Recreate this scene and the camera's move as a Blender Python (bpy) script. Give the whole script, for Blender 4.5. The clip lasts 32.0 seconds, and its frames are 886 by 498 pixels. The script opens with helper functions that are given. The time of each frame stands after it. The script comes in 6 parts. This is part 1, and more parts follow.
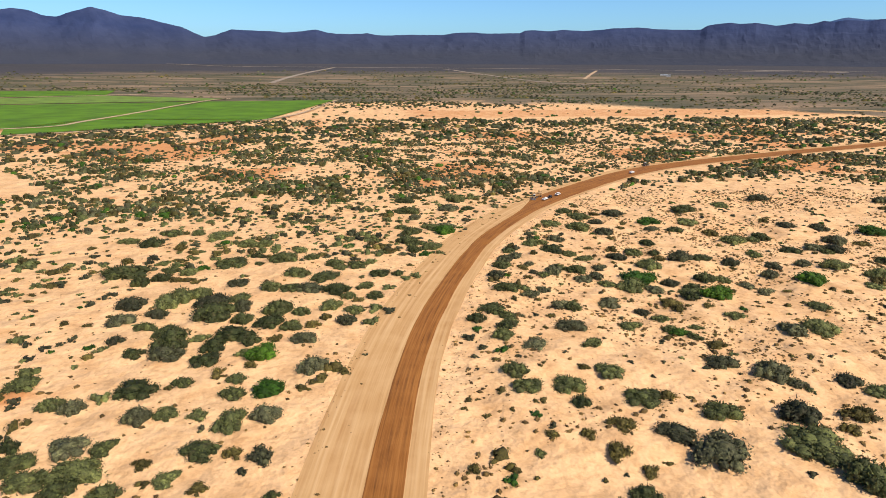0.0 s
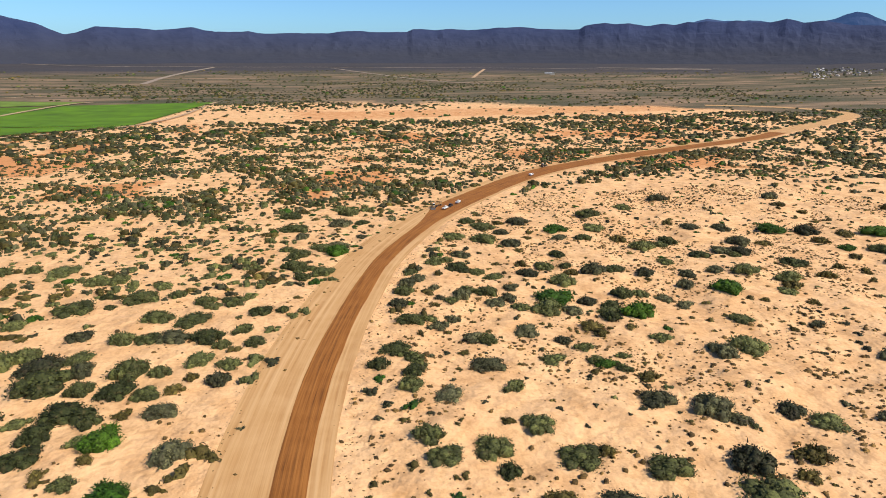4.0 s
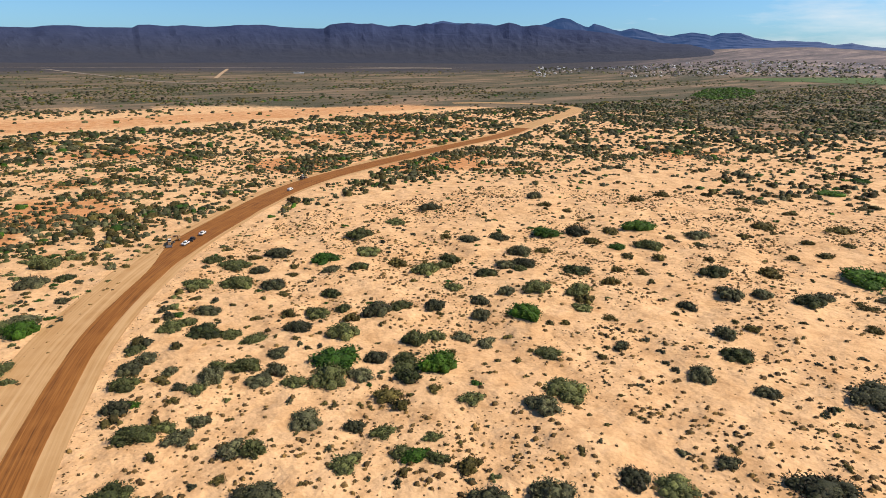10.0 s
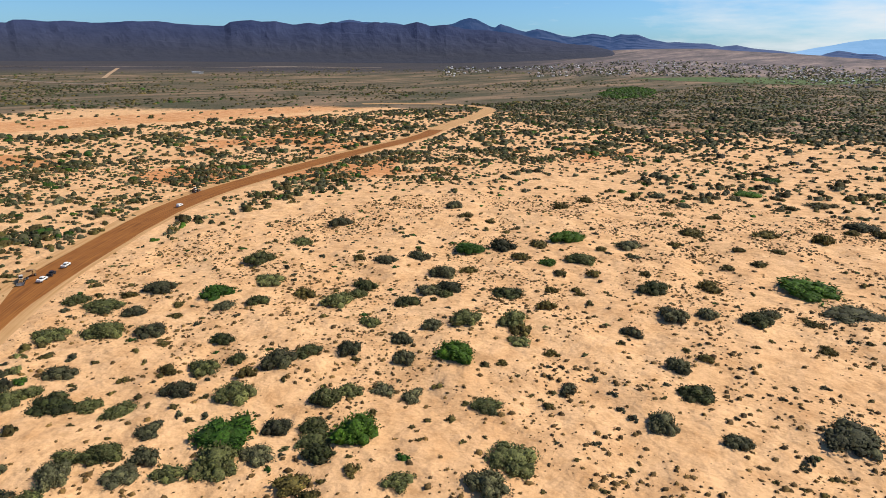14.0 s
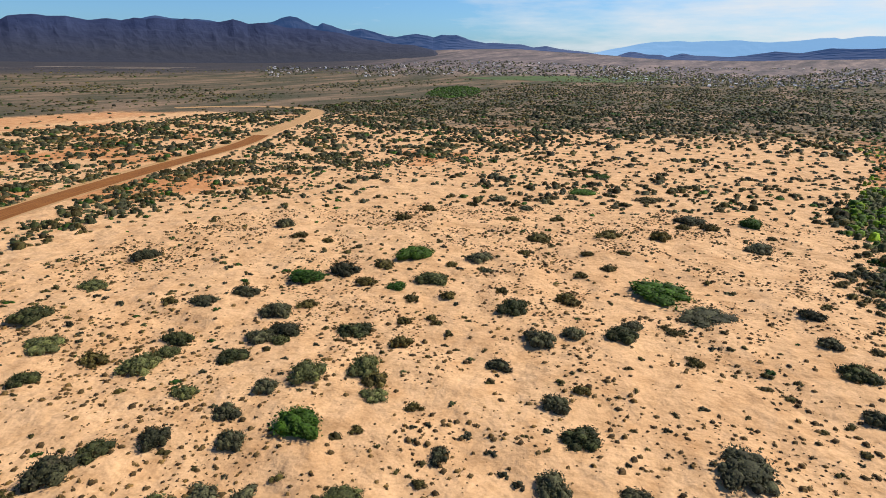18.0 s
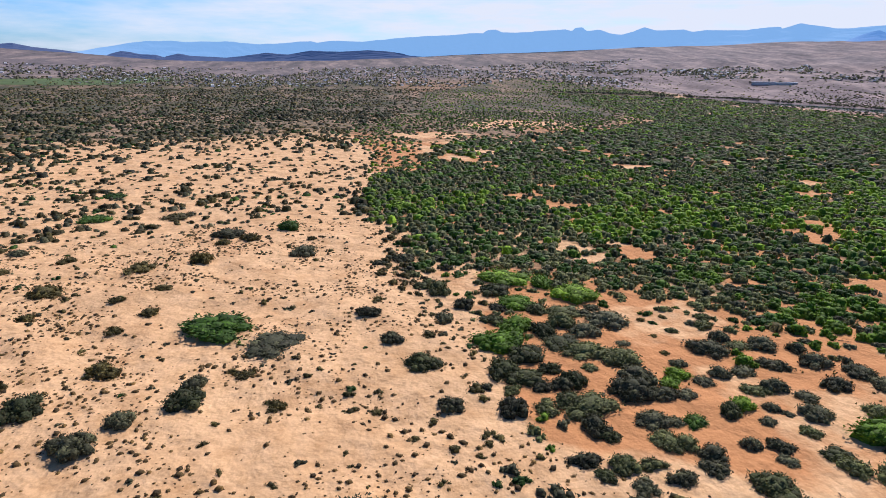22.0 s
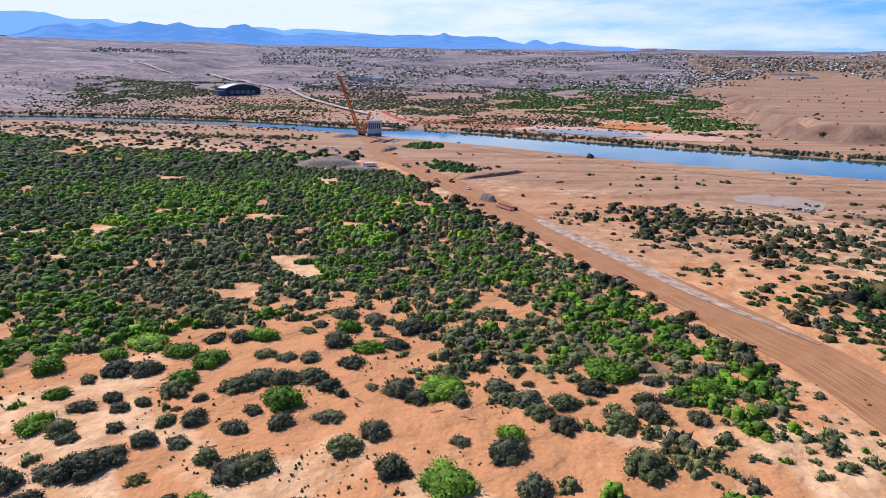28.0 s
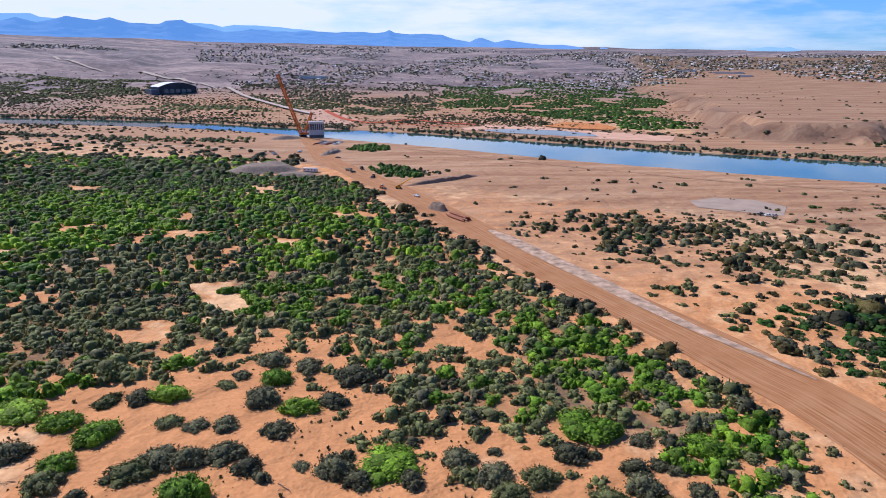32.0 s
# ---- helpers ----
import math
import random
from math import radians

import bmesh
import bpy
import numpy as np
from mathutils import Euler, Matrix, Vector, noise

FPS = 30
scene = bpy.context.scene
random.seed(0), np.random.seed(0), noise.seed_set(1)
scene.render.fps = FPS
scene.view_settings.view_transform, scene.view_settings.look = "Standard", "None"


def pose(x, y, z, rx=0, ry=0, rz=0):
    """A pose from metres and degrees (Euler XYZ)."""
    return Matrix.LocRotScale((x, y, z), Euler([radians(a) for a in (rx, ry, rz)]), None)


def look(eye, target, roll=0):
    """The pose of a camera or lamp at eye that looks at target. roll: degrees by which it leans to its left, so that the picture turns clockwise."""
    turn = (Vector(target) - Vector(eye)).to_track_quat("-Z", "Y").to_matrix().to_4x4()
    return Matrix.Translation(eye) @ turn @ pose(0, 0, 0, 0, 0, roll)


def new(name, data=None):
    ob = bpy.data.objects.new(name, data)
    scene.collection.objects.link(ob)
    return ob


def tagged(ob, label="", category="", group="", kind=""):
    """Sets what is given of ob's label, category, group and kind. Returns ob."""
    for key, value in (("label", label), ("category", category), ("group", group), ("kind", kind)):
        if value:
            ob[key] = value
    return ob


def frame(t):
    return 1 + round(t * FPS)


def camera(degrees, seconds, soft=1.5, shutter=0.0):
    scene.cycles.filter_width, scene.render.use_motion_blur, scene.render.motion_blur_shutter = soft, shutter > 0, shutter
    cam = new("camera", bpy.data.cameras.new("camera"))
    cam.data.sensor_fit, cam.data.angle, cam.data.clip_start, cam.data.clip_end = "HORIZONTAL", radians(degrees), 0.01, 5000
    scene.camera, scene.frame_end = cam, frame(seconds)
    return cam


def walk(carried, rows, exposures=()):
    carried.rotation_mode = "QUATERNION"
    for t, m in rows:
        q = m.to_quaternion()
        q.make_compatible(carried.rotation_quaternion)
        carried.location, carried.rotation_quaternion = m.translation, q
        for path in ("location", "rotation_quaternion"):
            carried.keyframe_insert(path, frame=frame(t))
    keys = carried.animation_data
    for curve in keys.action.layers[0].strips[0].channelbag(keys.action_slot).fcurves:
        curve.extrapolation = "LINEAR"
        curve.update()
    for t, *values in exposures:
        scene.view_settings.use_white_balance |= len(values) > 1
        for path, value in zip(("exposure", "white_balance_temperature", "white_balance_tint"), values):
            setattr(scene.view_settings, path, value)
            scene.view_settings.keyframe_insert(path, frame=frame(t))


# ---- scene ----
cam = camera(71.27, 32.0, soft=0.9)


def eye(x, y, z, yaw, pitch, roll):
    """A flying camera: yaw to the left of +y, pitch upwards, lean to its left, in degrees."""
    a, b = radians(yaw), radians(pitch)
    ahead = Vector((-math.sin(a) * math.cos(b), math.cos(a) * math.cos(b), math.sin(b)))
    return look((x, y, z), Vector((x, y, z)) + ahead, roll)


walk(cam, [
    (0, eye(1.16, 8.16, 93.20, -4.52, -17.13, 0.17)),
    (0.5, eye(1.49, 12.72, 93.17, -5.62, -17.14, 0.19)),
    (1, eye(2.00, 17.08, 93.13, -6.63, -17.15, 0.12)),
    (1.5, eye(2.62, 21.52, 93.12, -7.74, -17.15, 0.09)),
    (2, eye(3.15, 26.09, 93.15, -8.84, -17.17, 0.11)),
    (2.5, eye(3.94, 30.64, 93.18, -9.93, -17.17, 0.07)),
    (4.5, eye(7.79, 48.27, 93.11, -15.97, -17.20, 0.05)),
    (5, eye(9.18, 52.73, 93.01, -17.59, -17.18, 0.02)),
    (5.5, eye(10.66, 57.24, 92.96, -19.40, -17.19, 0.06)),
    (6, eye(12.20, 61.76, 92.96, -21.20, -17.20, 0.11)),
    (6.5, eye(13.90, 66.15, 92.95, -22.97, -17.20, 0.14)),
    (7, eye(15.72, 70.55, 92.94, -24.61, -17.21, 0.18)),
    (7.5, eye(17.47, 74.87, 93.03, -26.71, -17.22, 0.24)),
    (8, eye(19.43, 78.94, 93.04, -29.00, -17.20, 0.18)),
    (8.5, eye(21.72, 82.73, 93.06, -31.00, -17.19, 0.18)),
    (9, eye(24.14, 86.52, 93.04, -33.10, -17.21, 0.18)),
    (9.5, eye(26.76, 90.58, 93.02, -35.09, -17.21, 0.21)),
    (10, eye(29.50, 94.55, 92.93, -36.47, -17.21, 0.24)),
    (10.5, eye(32.43, 98.44, 92.69, -37.38, -17.20, 0.31)),
    (11, eye(35.37, 102.39, 92.48, -38.33, -17.21, 0.32)),
    (11.5, eye(38.25, 106.09, 92.41, -39.30, -17.20, 0.33)),
    (12, eye(40.84, 109.54, 92.44, -40.35, -17.20, 0.32)),
    (12.5, eye(43.51, 112.86, 92.50, -41.36, -17.20, 0.34)),
    (13, eye(46.29, 116.28, 92.64, -42.38, -17.21, 0.41)),
    (13.5, eye(49.09, 119.70, 92.68, -43.50, -17.22, 0.40)),
    (14, eye(51.89, 122.94, 92.55, -44.61, -17.20, 0.48)),
    (14.5, eye(55.03, 126.32, 92.48, -45.70, -17.20, 0.52)),
    (16.5, eye(68.96, 138.47, 92.44, -50.25, -17.20, 0.50)),
    (17, eye(72.44, 141.30, 92.40, -52.59, -17.18, 0.52)),
    (17.5, eye(75.87, 144.08, 92.30, -55.60, -17.13, 0.57)),
    (18, eye(79.63, 146.53, 92.29, -60.02, -17.09, 0.57)),
    (18.5, eye(83.44, 148.78, 92.35, -64.44, -17.03, 0.68)),
    (19, eye(87.72, 151.09, 92.35, -69.30, -16.98, 0.76)),
    (19.5, eye(91.79, 152.94, 92.47, -74.37, -16.93, 0.75)),
    (20, eye(96.02, 153.95, 92.56, -79.36, -16.87, 0.83)),
    (20.5, eye(100.52, 154.44, 92.52, -84.49, -16.79, 0.77)),
    (21, eye(105.15, 154.82, 92.41, -90.16, -16.71, 0.75)),
    (21.5, eye(110.06, 154.48, 92.32, -96.24, -16.65, 0.76)),
    (22, eye(114.81, 153.81, 92.24, -102.58, -16.57, 0.75)),
    (22.5, eye(119.24, 152.67, 92.25, -108.70, -16.50, 0.74)),
    (23, eye(123.42, 151.12, 92.25, -115.37, -16.40, 0.69)),
    (23.5, eye(127.65, 148.90, 92.21, -122.25, -16.35, 0.69)),
    (24, eye(131.54, 146.25, 92.20, -129.18, -16.26, 0.71)),
    (24.5, eye(135.18, 143.02, 92.04, -136.46, -16.20, 0.62)),
    (25, eye(138.23, 139.61, 92.01, -143.73, -16.12, 0.53)),
    (25.5, eye(141.04, 135.77, 91.97, -150.69, -16.08, 0.53)),
    (26, eye(143.68, 131.55, 91.85, -157.70, -16.03, 0.57)),
    (26.5, eye(145.48, 126.81, 91.59, -164.34, -15.97, 0.57)),
    (28.5, eye(146.56, 108.01, 91.00, -186.01, -15.84, 0.52)),
    (29, eye(146.17, 103.13, 90.97, -187.03, -15.85, 0.51)),
    (29.5, eye(145.73, 98.49, 91.03, -187.04, -15.86, 0.55)),
    (30, eye(145.16, 93.90, 91.12, -187.07, -15.89, 0.50)),
    (30.5, eye(144.58, 89.46, 91.26, -187.16, -15.94, 0.50)),
    (31, eye(144.07, 84.95, 91.42, -187.25, -15.94, 0.51)),
    (31.5, eye(143.67, 80.70, 91.51, -187.37, -15.95, 0.62)),
    (32, eye(143.29, 76.32, 91.70, -187.48, -15.99, 0.61)),
], exposures=[(0, 0.17, 7050, 11), (8, 0.02, 7050, 11), (14, -0.06, 6950, 11), (18, -0.15, 6800, 11), (20.4, -0.02, 6700, 11), (21.4, 0.06, 6800, 11), (22.4, -0.23, 5800, 21), (24.4, -0.01, 5700, 19), (26.5, 0.06, 5700, 18), (32, -0.01, 5750, 19)])

# ---- daylight ----
SUN_AZ, SUN_EL = 128.0, 47.0


def make_world():
    world = bpy.data.worlds.new("day_sky")
    scene.world = world
    world.use_nodes = True
    nt = world.node_tree
    nt.nodes.clear()
    out = nt.nodes.new("ShaderNodeOutputWorld")
    back = nt.nodes.new("ShaderNodeBackground")
    sky = nt.nodes.new("ShaderNodeTexSky")
    sky.sky_type, sky.sun_disc = "NISHITA", False
    sky.sun_elevation, sky.sun_rotation = radians(SUN_EL), radians(SUN_AZ)
    sky.altitude, sky.air_density, sky.dust_density, sky.ozone_density = 150, 1.0, 0.9, 2.0
    # thin streaks of cloud over the clear sky, thickest towards the south-east
    co = nt.nodes.new("ShaderNodeTexCoord")
    mp = nt.nodes.new("ShaderNodeMapping")
    mp.inputs["Scale"].default_value = (2.6, 2.6, 15.0)
    no = nt.nodes.new("ShaderNodeTexNoise")
    no.inputs["Scale"].default_value, no.inputs["Detail"].default_value = 2.6, 7.0
    no.inputs["Roughness"].default_value = 0.58
    ramp = nt.nodes.new("ShaderNodeValToRGB")
    ramp.color_ramp.elements[0].position, ramp.color_ramp.elements[1].position = 0.52, 1.0
    mix = nt.nodes.new("ShaderNodeMix")
    mix.data_type = "RGBA"
    mix.inputs["B"].default_value = (16.0, 17.4, 19.0, 1)
    nt.links.new(co.outputs["Generated"], mp.inputs["Vector"])
    nt.links.new(mp.outputs[0], no.inputs["Vector"])
    sep = nt.nodes.new("ShaderNodeSeparateXYZ")
    nt.links.new(co.outputs["Generated"], sep.inputs[0])
    veil = nt.nodes.new("ShaderNodeMath")
    veil.operation, veil.use_clamp = "MULTIPLY_ADD", False
    veil.inputs[1].default_value, veil.inputs[2].default_value = -0.58, 0.04
    toward = nt.nodes.new("ShaderNodeVectorMath")
    toward.operation = "DOT_PRODUCT"
    toward.inputs[1].default_value = (-0.57, 0.82, 0.0)
    nt.links.new(co.outputs["Generated"], toward.inputs[0])
    nt.links.new(toward.outputs["Value"], veil.inputs[0])
    add = nt.nodes.new("ShaderNodeMath")
    add.operation = "ADD"
    nt.links.new(no.outputs["Fac"], add.inputs[0])
    nt.links.new(veil.outputs[0], add.inputs[1])
    # the cloud lies in the distance; overhead it is clear
    thin = nt.nodes.new("ShaderNodeMath")
    thin.operation = "MULTIPLY_ADD"
    thin.inputs[1].default_value = -0.8
    nt.links.new(sep.outputs["Z"], thin.inputs[0])
    nt.links.new(add.outputs[0], thin.inputs[2])
    nt.links.new(thin.outputs[0], ramp.inputs["Fac"])
    nt.links.new(ramp.outputs["Color"], mix.inputs["Factor"])
    tint = nt.nodes.new("ShaderNodeMix")
    tint.data_type, tint.blend_type = "RGBA", "MULTIPLY"
    tint.inputs["Factor"].default_value, tint.inputs["B"].default_value = 1.0, (0.62, 1.10, 1.72, 1)
    nt.links.new(sky.outputs[0], tint.inputs["A"])
    low = nt.nodes.new("ShaderNodeMapRange")
    low.inputs["From Max"].default_value = 0.45
    low.inputs["To Min"].default_value, low.inputs["To Max"].default_value = 2.0, 1.0
    nt.links.new(sep.outputs["Z"], low.inputs["Value"])
    haze = nt.nodes.new("ShaderNodeVectorMath")
    haze.operation = "SCALE"
    nt.links.new(tint.outputs["Result"], haze.inputs[0])
    nt.links.new(low.outputs[0], haze.inputs["Scale"])
    nt.links.new(haze.outputs[0], mix.inputs["A"])
    nt.links.new(mix.outputs["Result"], back.inputs["Color"])
    back.inputs["Strength"].default_value = 0.052
    nt.links.new(back.outputs[0], out.inputs[0])


make_world()
sun = new("sun", bpy.data.lights.new("sun", "SUN"))
sun.data.energy, sun.data.angle, sun.data.color = 5.0, radians(0.53), (1.0, 0.95, 0.87)
_a, _e = radians(SUN_AZ), radians(SUN_EL)
sun.matrix_world = look((0, 0, 0), (-math.sin(_a) * math.cos(_e), -math.cos(_a) * math.cos(_e), -math.sin(_e)))


# ---- materials ----
def material(name, rough=0.85, metal=0.0):
    m = bpy.data.materials.new(name)
    m.use_nodes = True
    b = m.node_tree.nodes["Principled BSDF"]
    b.inputs["Roughness"].default_value, b.inputs["Metallic"].default_value = rough, metal
    b.inputs["Specular IOR Level"].default_value = 0.25
    return m, m.node_tree, b


def noise_node(nt, scale, detail=4.0, rough=0.55, stretch=None):
    co = nt.nodes.new("ShaderNodeNewGeometry")
    no = nt.nodes.new("ShaderNodeTexNoise")
    no.inputs["Scale"].default_value, no.inputs["Detail"].default_value = scale, detail
    no.inputs["Roughness"].default_value = rough
    if stretch:
        mp = nt.nodes.new("ShaderNodeMapping")
        mp.inputs["Scale"].default_value, mp.inputs["Rotation"].default_value = stretch[:3], (0, 0, radians(stretch[3]))
        nt.links.new(co.outputs["Position"], mp.inputs["Vector"])
        nt.links.new(mp.outputs[0], no.inputs["Vector"])
    else:
        nt.links.new(co.outputs["Position"], no.inputs["Vector"])
    return no.outputs["Fac"]


def ramp_node(nt, fac, *stops):
    r = nt.nodes.new("ShaderNodeValToRGB")
    els = r.color_ramp.elements
    while len(els) < len(stops):
        els.new(0.5)
    for e, (p, c) in zip(els, stops):
        e.position, e.color = p, (*c, 1) if len(c) == 3 else c
    nt.links.new(fac, r.inputs["Fac"])
    return r.outputs["Color"]


def mix_node(nt, fac, a, b, how="MIX"):
    m = nt.nodes.new("ShaderNodeMix")
    m.data_type, m.blend_type = "RGBA", how
    for key, v in (("Factor", fac), ("A", a), ("B", b)):
        if isinstance(v, (tuple, float, int)):
            m.inputs[key].default_value = v if not isinstance(v, tuple) else (*v, 1)
        else:
            nt.links.new(v, m.inputs[key])
    return m.outputs["Result"]


def bump_node(nt, bsdf, height, strength, distance):
    b = nt.nodes.new("ShaderNodeBump")
    b.inputs["Strength"].default_value, b.inputs["Distance"].default_value = strength, distance
    nt.links.new(height, b.inputs["Height"])
    nt.links.new(b.outputs[0], bsdf.inputs["Normal"])


def attr_node(nt, name):
    a = nt.nodes.new("ShaderNodeAttribute")
    a.attribute_name = name
    return a


def worn(name, colour, rough=0.7, metal=0.0, scale=0.6, spread=0.25, bump=0.0):
    """A plain material with soft stains and grain."""
    m, nt, b = material(name, rough, metal)
    dark, light = tuple(c * (1 - spread) for c in colour), tuple(min(1, c * (1 + spread)) for c in colour)
    n = noise_node(nt, scale, 6)
    nt.links.new(ramp_node(nt, n, (0.3, dark), (0.7, light)), b.inputs["Base Color"])
    if bump:
        bump_node(nt, b, noise_node(nt, scale * 4, 5), 0.6, bump)
    return m


def ground_material():
    m, nt, b = material("desert_ground", 0.95)
    kind = nt.nodes.new("ShaderNodeSeparateColor")
    nt.links.new(attr_node(nt, "soil").outputs["Color"], kind.inputs[0])
    fine, mid, big = noise_node(nt, 0.9, 6, 0.65), noise_node(nt, 0.09, 6), noise_node(nt, 0.016, 4)
    sand = mix_node(nt, big, (0.700, 0.404, 0.196), (0.850, 0.548, 0.296))
    sand = mix_node(nt, ramp_node(nt, mid, (0.45, (0, 0, 0)), (0.75, (0.7, 0.7, 0.7))), sand, (0.50, 0.258, 0.104))
    crust = ramp_node(nt, noise_node(nt, 0.34, 4, 0.7), (0.49, (0, 0, 0)), (0.64, (0.42, 0.42, 0.42)))
    sand = mix_node(nt, crust, sand, (0.46, 0.240, 0.092))
    orange = mix_node(nt, fine, (0.54, 0.225, 0.080), (0.62, 0.30, 0.125))
    streak = noise_node(nt, 0.007, 7, 0.66, stretch=(0.4, 1.6, 1, 0))
    scrub = ramp_node(nt, streak, (0.38, (0.062, 0.066, 0.032)), (0.50, (0.125, 0.098, 0.058)), (0.64, (0.29, 0.195, 0.122)))
    layers = noise_node(nt, 0.02, 6, 0.65, stretch=(0.35, 2.2, 1, -12))
    pink = ramp_node(nt, layers, (0.34, (0.30, 0.152, 0.078)), (0.50, (0.395, 0.220, 0.118)), (0.66, (0.48, 0.295, 0.170)))

    def edge(channel):
        s = nt.nodes.new("ShaderNodeMath")
        s.operation = "MULTIPLY_ADD"
        s.inputs[1].default_value, s.inputs[2].default_value = 0.7, -0.35
        nt.links.new(mid, s.inputs[0])
        a = nt.nodes.new("ShaderNodeMath")
        a.operation = "ADD"
        nt.links.new(s.outputs[0], a.inputs[0])
        nt.links.new(kind.outputs[channel], a.inputs[1])
        return ramp_node(nt, a.outputs[0], (0.35, (0, 0, 0)), (0.65, (1, 1, 1)))

    c = mix_node(nt, edge("Red"), sand, orange)
    c = mix_node(nt, edge("Green"), c, scrub)
    c = mix_node(nt, edge("Blue"), c, pink)
    # dark ground colour; below the north range it stands for cloud shadow
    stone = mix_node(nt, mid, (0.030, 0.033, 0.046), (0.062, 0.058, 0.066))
    c = mix_node(nt, attr_node(nt, "shade_tone").outputs["Fac"], c, stone)
    # grey-mauve puts the haze of distance into the far land's colour
    hazed_rock = ramp_node(nt, streak, (0.36, (0.155, 0.132, 0.145)), (0.50, (0.260, 0.212, 0.215)), (0.64, (0.41, 0.325, 0.300)))
    hazed_rock = mix_node(nt, 1.0, hazed_rock, ramp_node(nt, noise_node(nt, 0.03, 5, 0.65), (0.36, (0.62, 0.64, 0.68)), (0.62, (1.12, 1.10, 1.08))), "MULTIPLY")
    c = mix_node(nt, attr_node(nt, "mauve_haze").outputs["Fac"], c, hazed_rock)
    specks = ramp_node(nt, noise_node(nt, 1.6, 3, 0.7), (0.66, (1, 1, 1)), (0.76, (0.55, 0.50, 0.45)))
    c = mix_node(nt, ramp_node(nt, mid, (0.40, (0.15, 0.15, 0.15)), (0.60, (1, 1, 1))), c, mix_node(nt, 1.0, c, specks, "MULTIPLY"))
    grain = ramp_node(nt, fine, (0.25, (0.88, 0.86, 0.84)), (0.7, (1.05, 1.05, 1.05)))
    c = mix_node(nt, 1.0, c, grain, "MULTIPLY")
    nt.links.new(c, b.inputs["Base Color"])
    broad, small = noise_node(nt, 0.07, 4, 0.5), noise_node(nt, 0.42, 6, 0.6)
    h = nt.nodes.new("ShaderNodeMath")
    h.operation = "MULTIPLY_ADD"
    h.inputs[1].default_value = 0.10
    nt.links.new(small, h.inputs[0])
    nt.links.new(broad, h.inputs[2])
    bump_node(nt, b, h.outputs[0], 1.0, 3.8)
    calm = nt.nodes.new("ShaderNodeMath")
    calm.operation, calm.inputs[0].default_value = "SUBTRACT", 1.0
    nt.links.new(attr_node(nt, "mauve_haze").outputs["Fac"], calm.inputs[1])
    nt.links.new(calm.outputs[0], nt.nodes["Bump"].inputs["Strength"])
    return m


def foliage(name, dark, light, dry):
    """Leaves: each clump its own tone, each leaf a little off it."""
    m, nt, b = material(name, 0.75)
    g = nt.nodes.new("ShaderNodeNewGeometry")
    tone = attr_node(nt, "tone")
    info = nt.nodes.new("ShaderNodeObjectInfo")
    shift = nt.nodes.new("ShaderNodeMath")
    shift.operation = "MULTIPLY_ADD"
    shift.inputs[1].default_value, shift.inputs[2].default_value = 0.8, -0.4
    nt.links.new(info.outputs["Random"], shift.inputs[0])
    total = nt.nodes.new("ShaderNodeMath")
    total.operation, total.use_clamp = "ADD", True
    nt.links.new(shift.outputs[0], total.inputs[0])
    nt.links.new(tone.outputs["Fac"], total.inputs[1])
    c = mix_node(nt, total.outputs[0], dark, light)
    leaf = ramp_node(nt, g.outputs["Random Per Island"], (0.0, (0.48, 0.48, 0.48)), (0.7, (1.0, 1.0, 0.97)), (1.0, (1.6, 1.55, 1.38)))
    c = mix_node(nt, 1.0, c, leaf, "MULTIPLY")
    tuft = noise_node(nt, 1.7, 5, 0.7)
    c = mix_node(nt, 1.0, c, ramp_node(nt, tuft, (0.34, (0.50, 0.50, 0.50)), (0.50, (1, 1, 1)), (0.66, (1.6, 1.55, 1.4))), "MULTIPLY")
    c = mix_node(nt, ramp_node(nt, noise_node(nt, 0.5, 3), (0.55, (0, 0, 0)), (0.78, (0.5, 0.5, 0.5))), c, dry)
    nt.links.new(c, b.inputs["Base Color"])
    bump_node(nt, b, tuft, 0.5, 0.4)
    # light through the thin leaves
    thin = nt.nodes.new("ShaderNodeBsdfTranslucent")
    nt.links.new(c, thin.inputs["Color"])
    both = nt.nodes.new("ShaderNodeMixShader")
    both.inputs[0].default_value = 0.12
    nt.links.new(b.outputs[0], both.inputs[1])
    nt.links.new(thin.outputs[0], both.inputs[2])
    nt.links.new(both.outputs[0], nt.nodes["Material Output"].inputs["Surface"])
    return m


GROUND = ground_material()
LEAF = {
    "saltbush": foliage("saltbush_leaves", (0.036, 0.045, 0.014), (0.172, 0.186, 0.066), (0.17, 0.125, 0.055)),
    "mesquite": foliage("mesquite_leaves", (0.058, 0.140, 0.006), (0.190, 0.315, 0.016), (0.11, 0.15, 0.020)),
    "creosote": foliage("creosote_leaves", (0.036, 0.039, 0.019), (0.155, 0.154, 0.078), (0.15, 0.110, 0.070)),
    "greasewood": foliage("greasewood_leaves", (0.020, 0.064, 0.005), (0.070, 0.148, 0.011), (0.08, 0.10, 0.020)),
    "weed": foliage("dry_weeds", (0.068, 0.042, 0.014), (0.215, 0.130, 0.044), (0.18, 0.10, 0.036)),
    "brush": foliage("dry_brush_twigs", (0.075, 0.062, 0.016), (0.17, 0.135, 0.038), (0.15, 0.095, 0.04)),
}
BARK = worn("grey_bark", (0.16, 0.12, 0.09), 0.9, scale=3, bump=0.02)


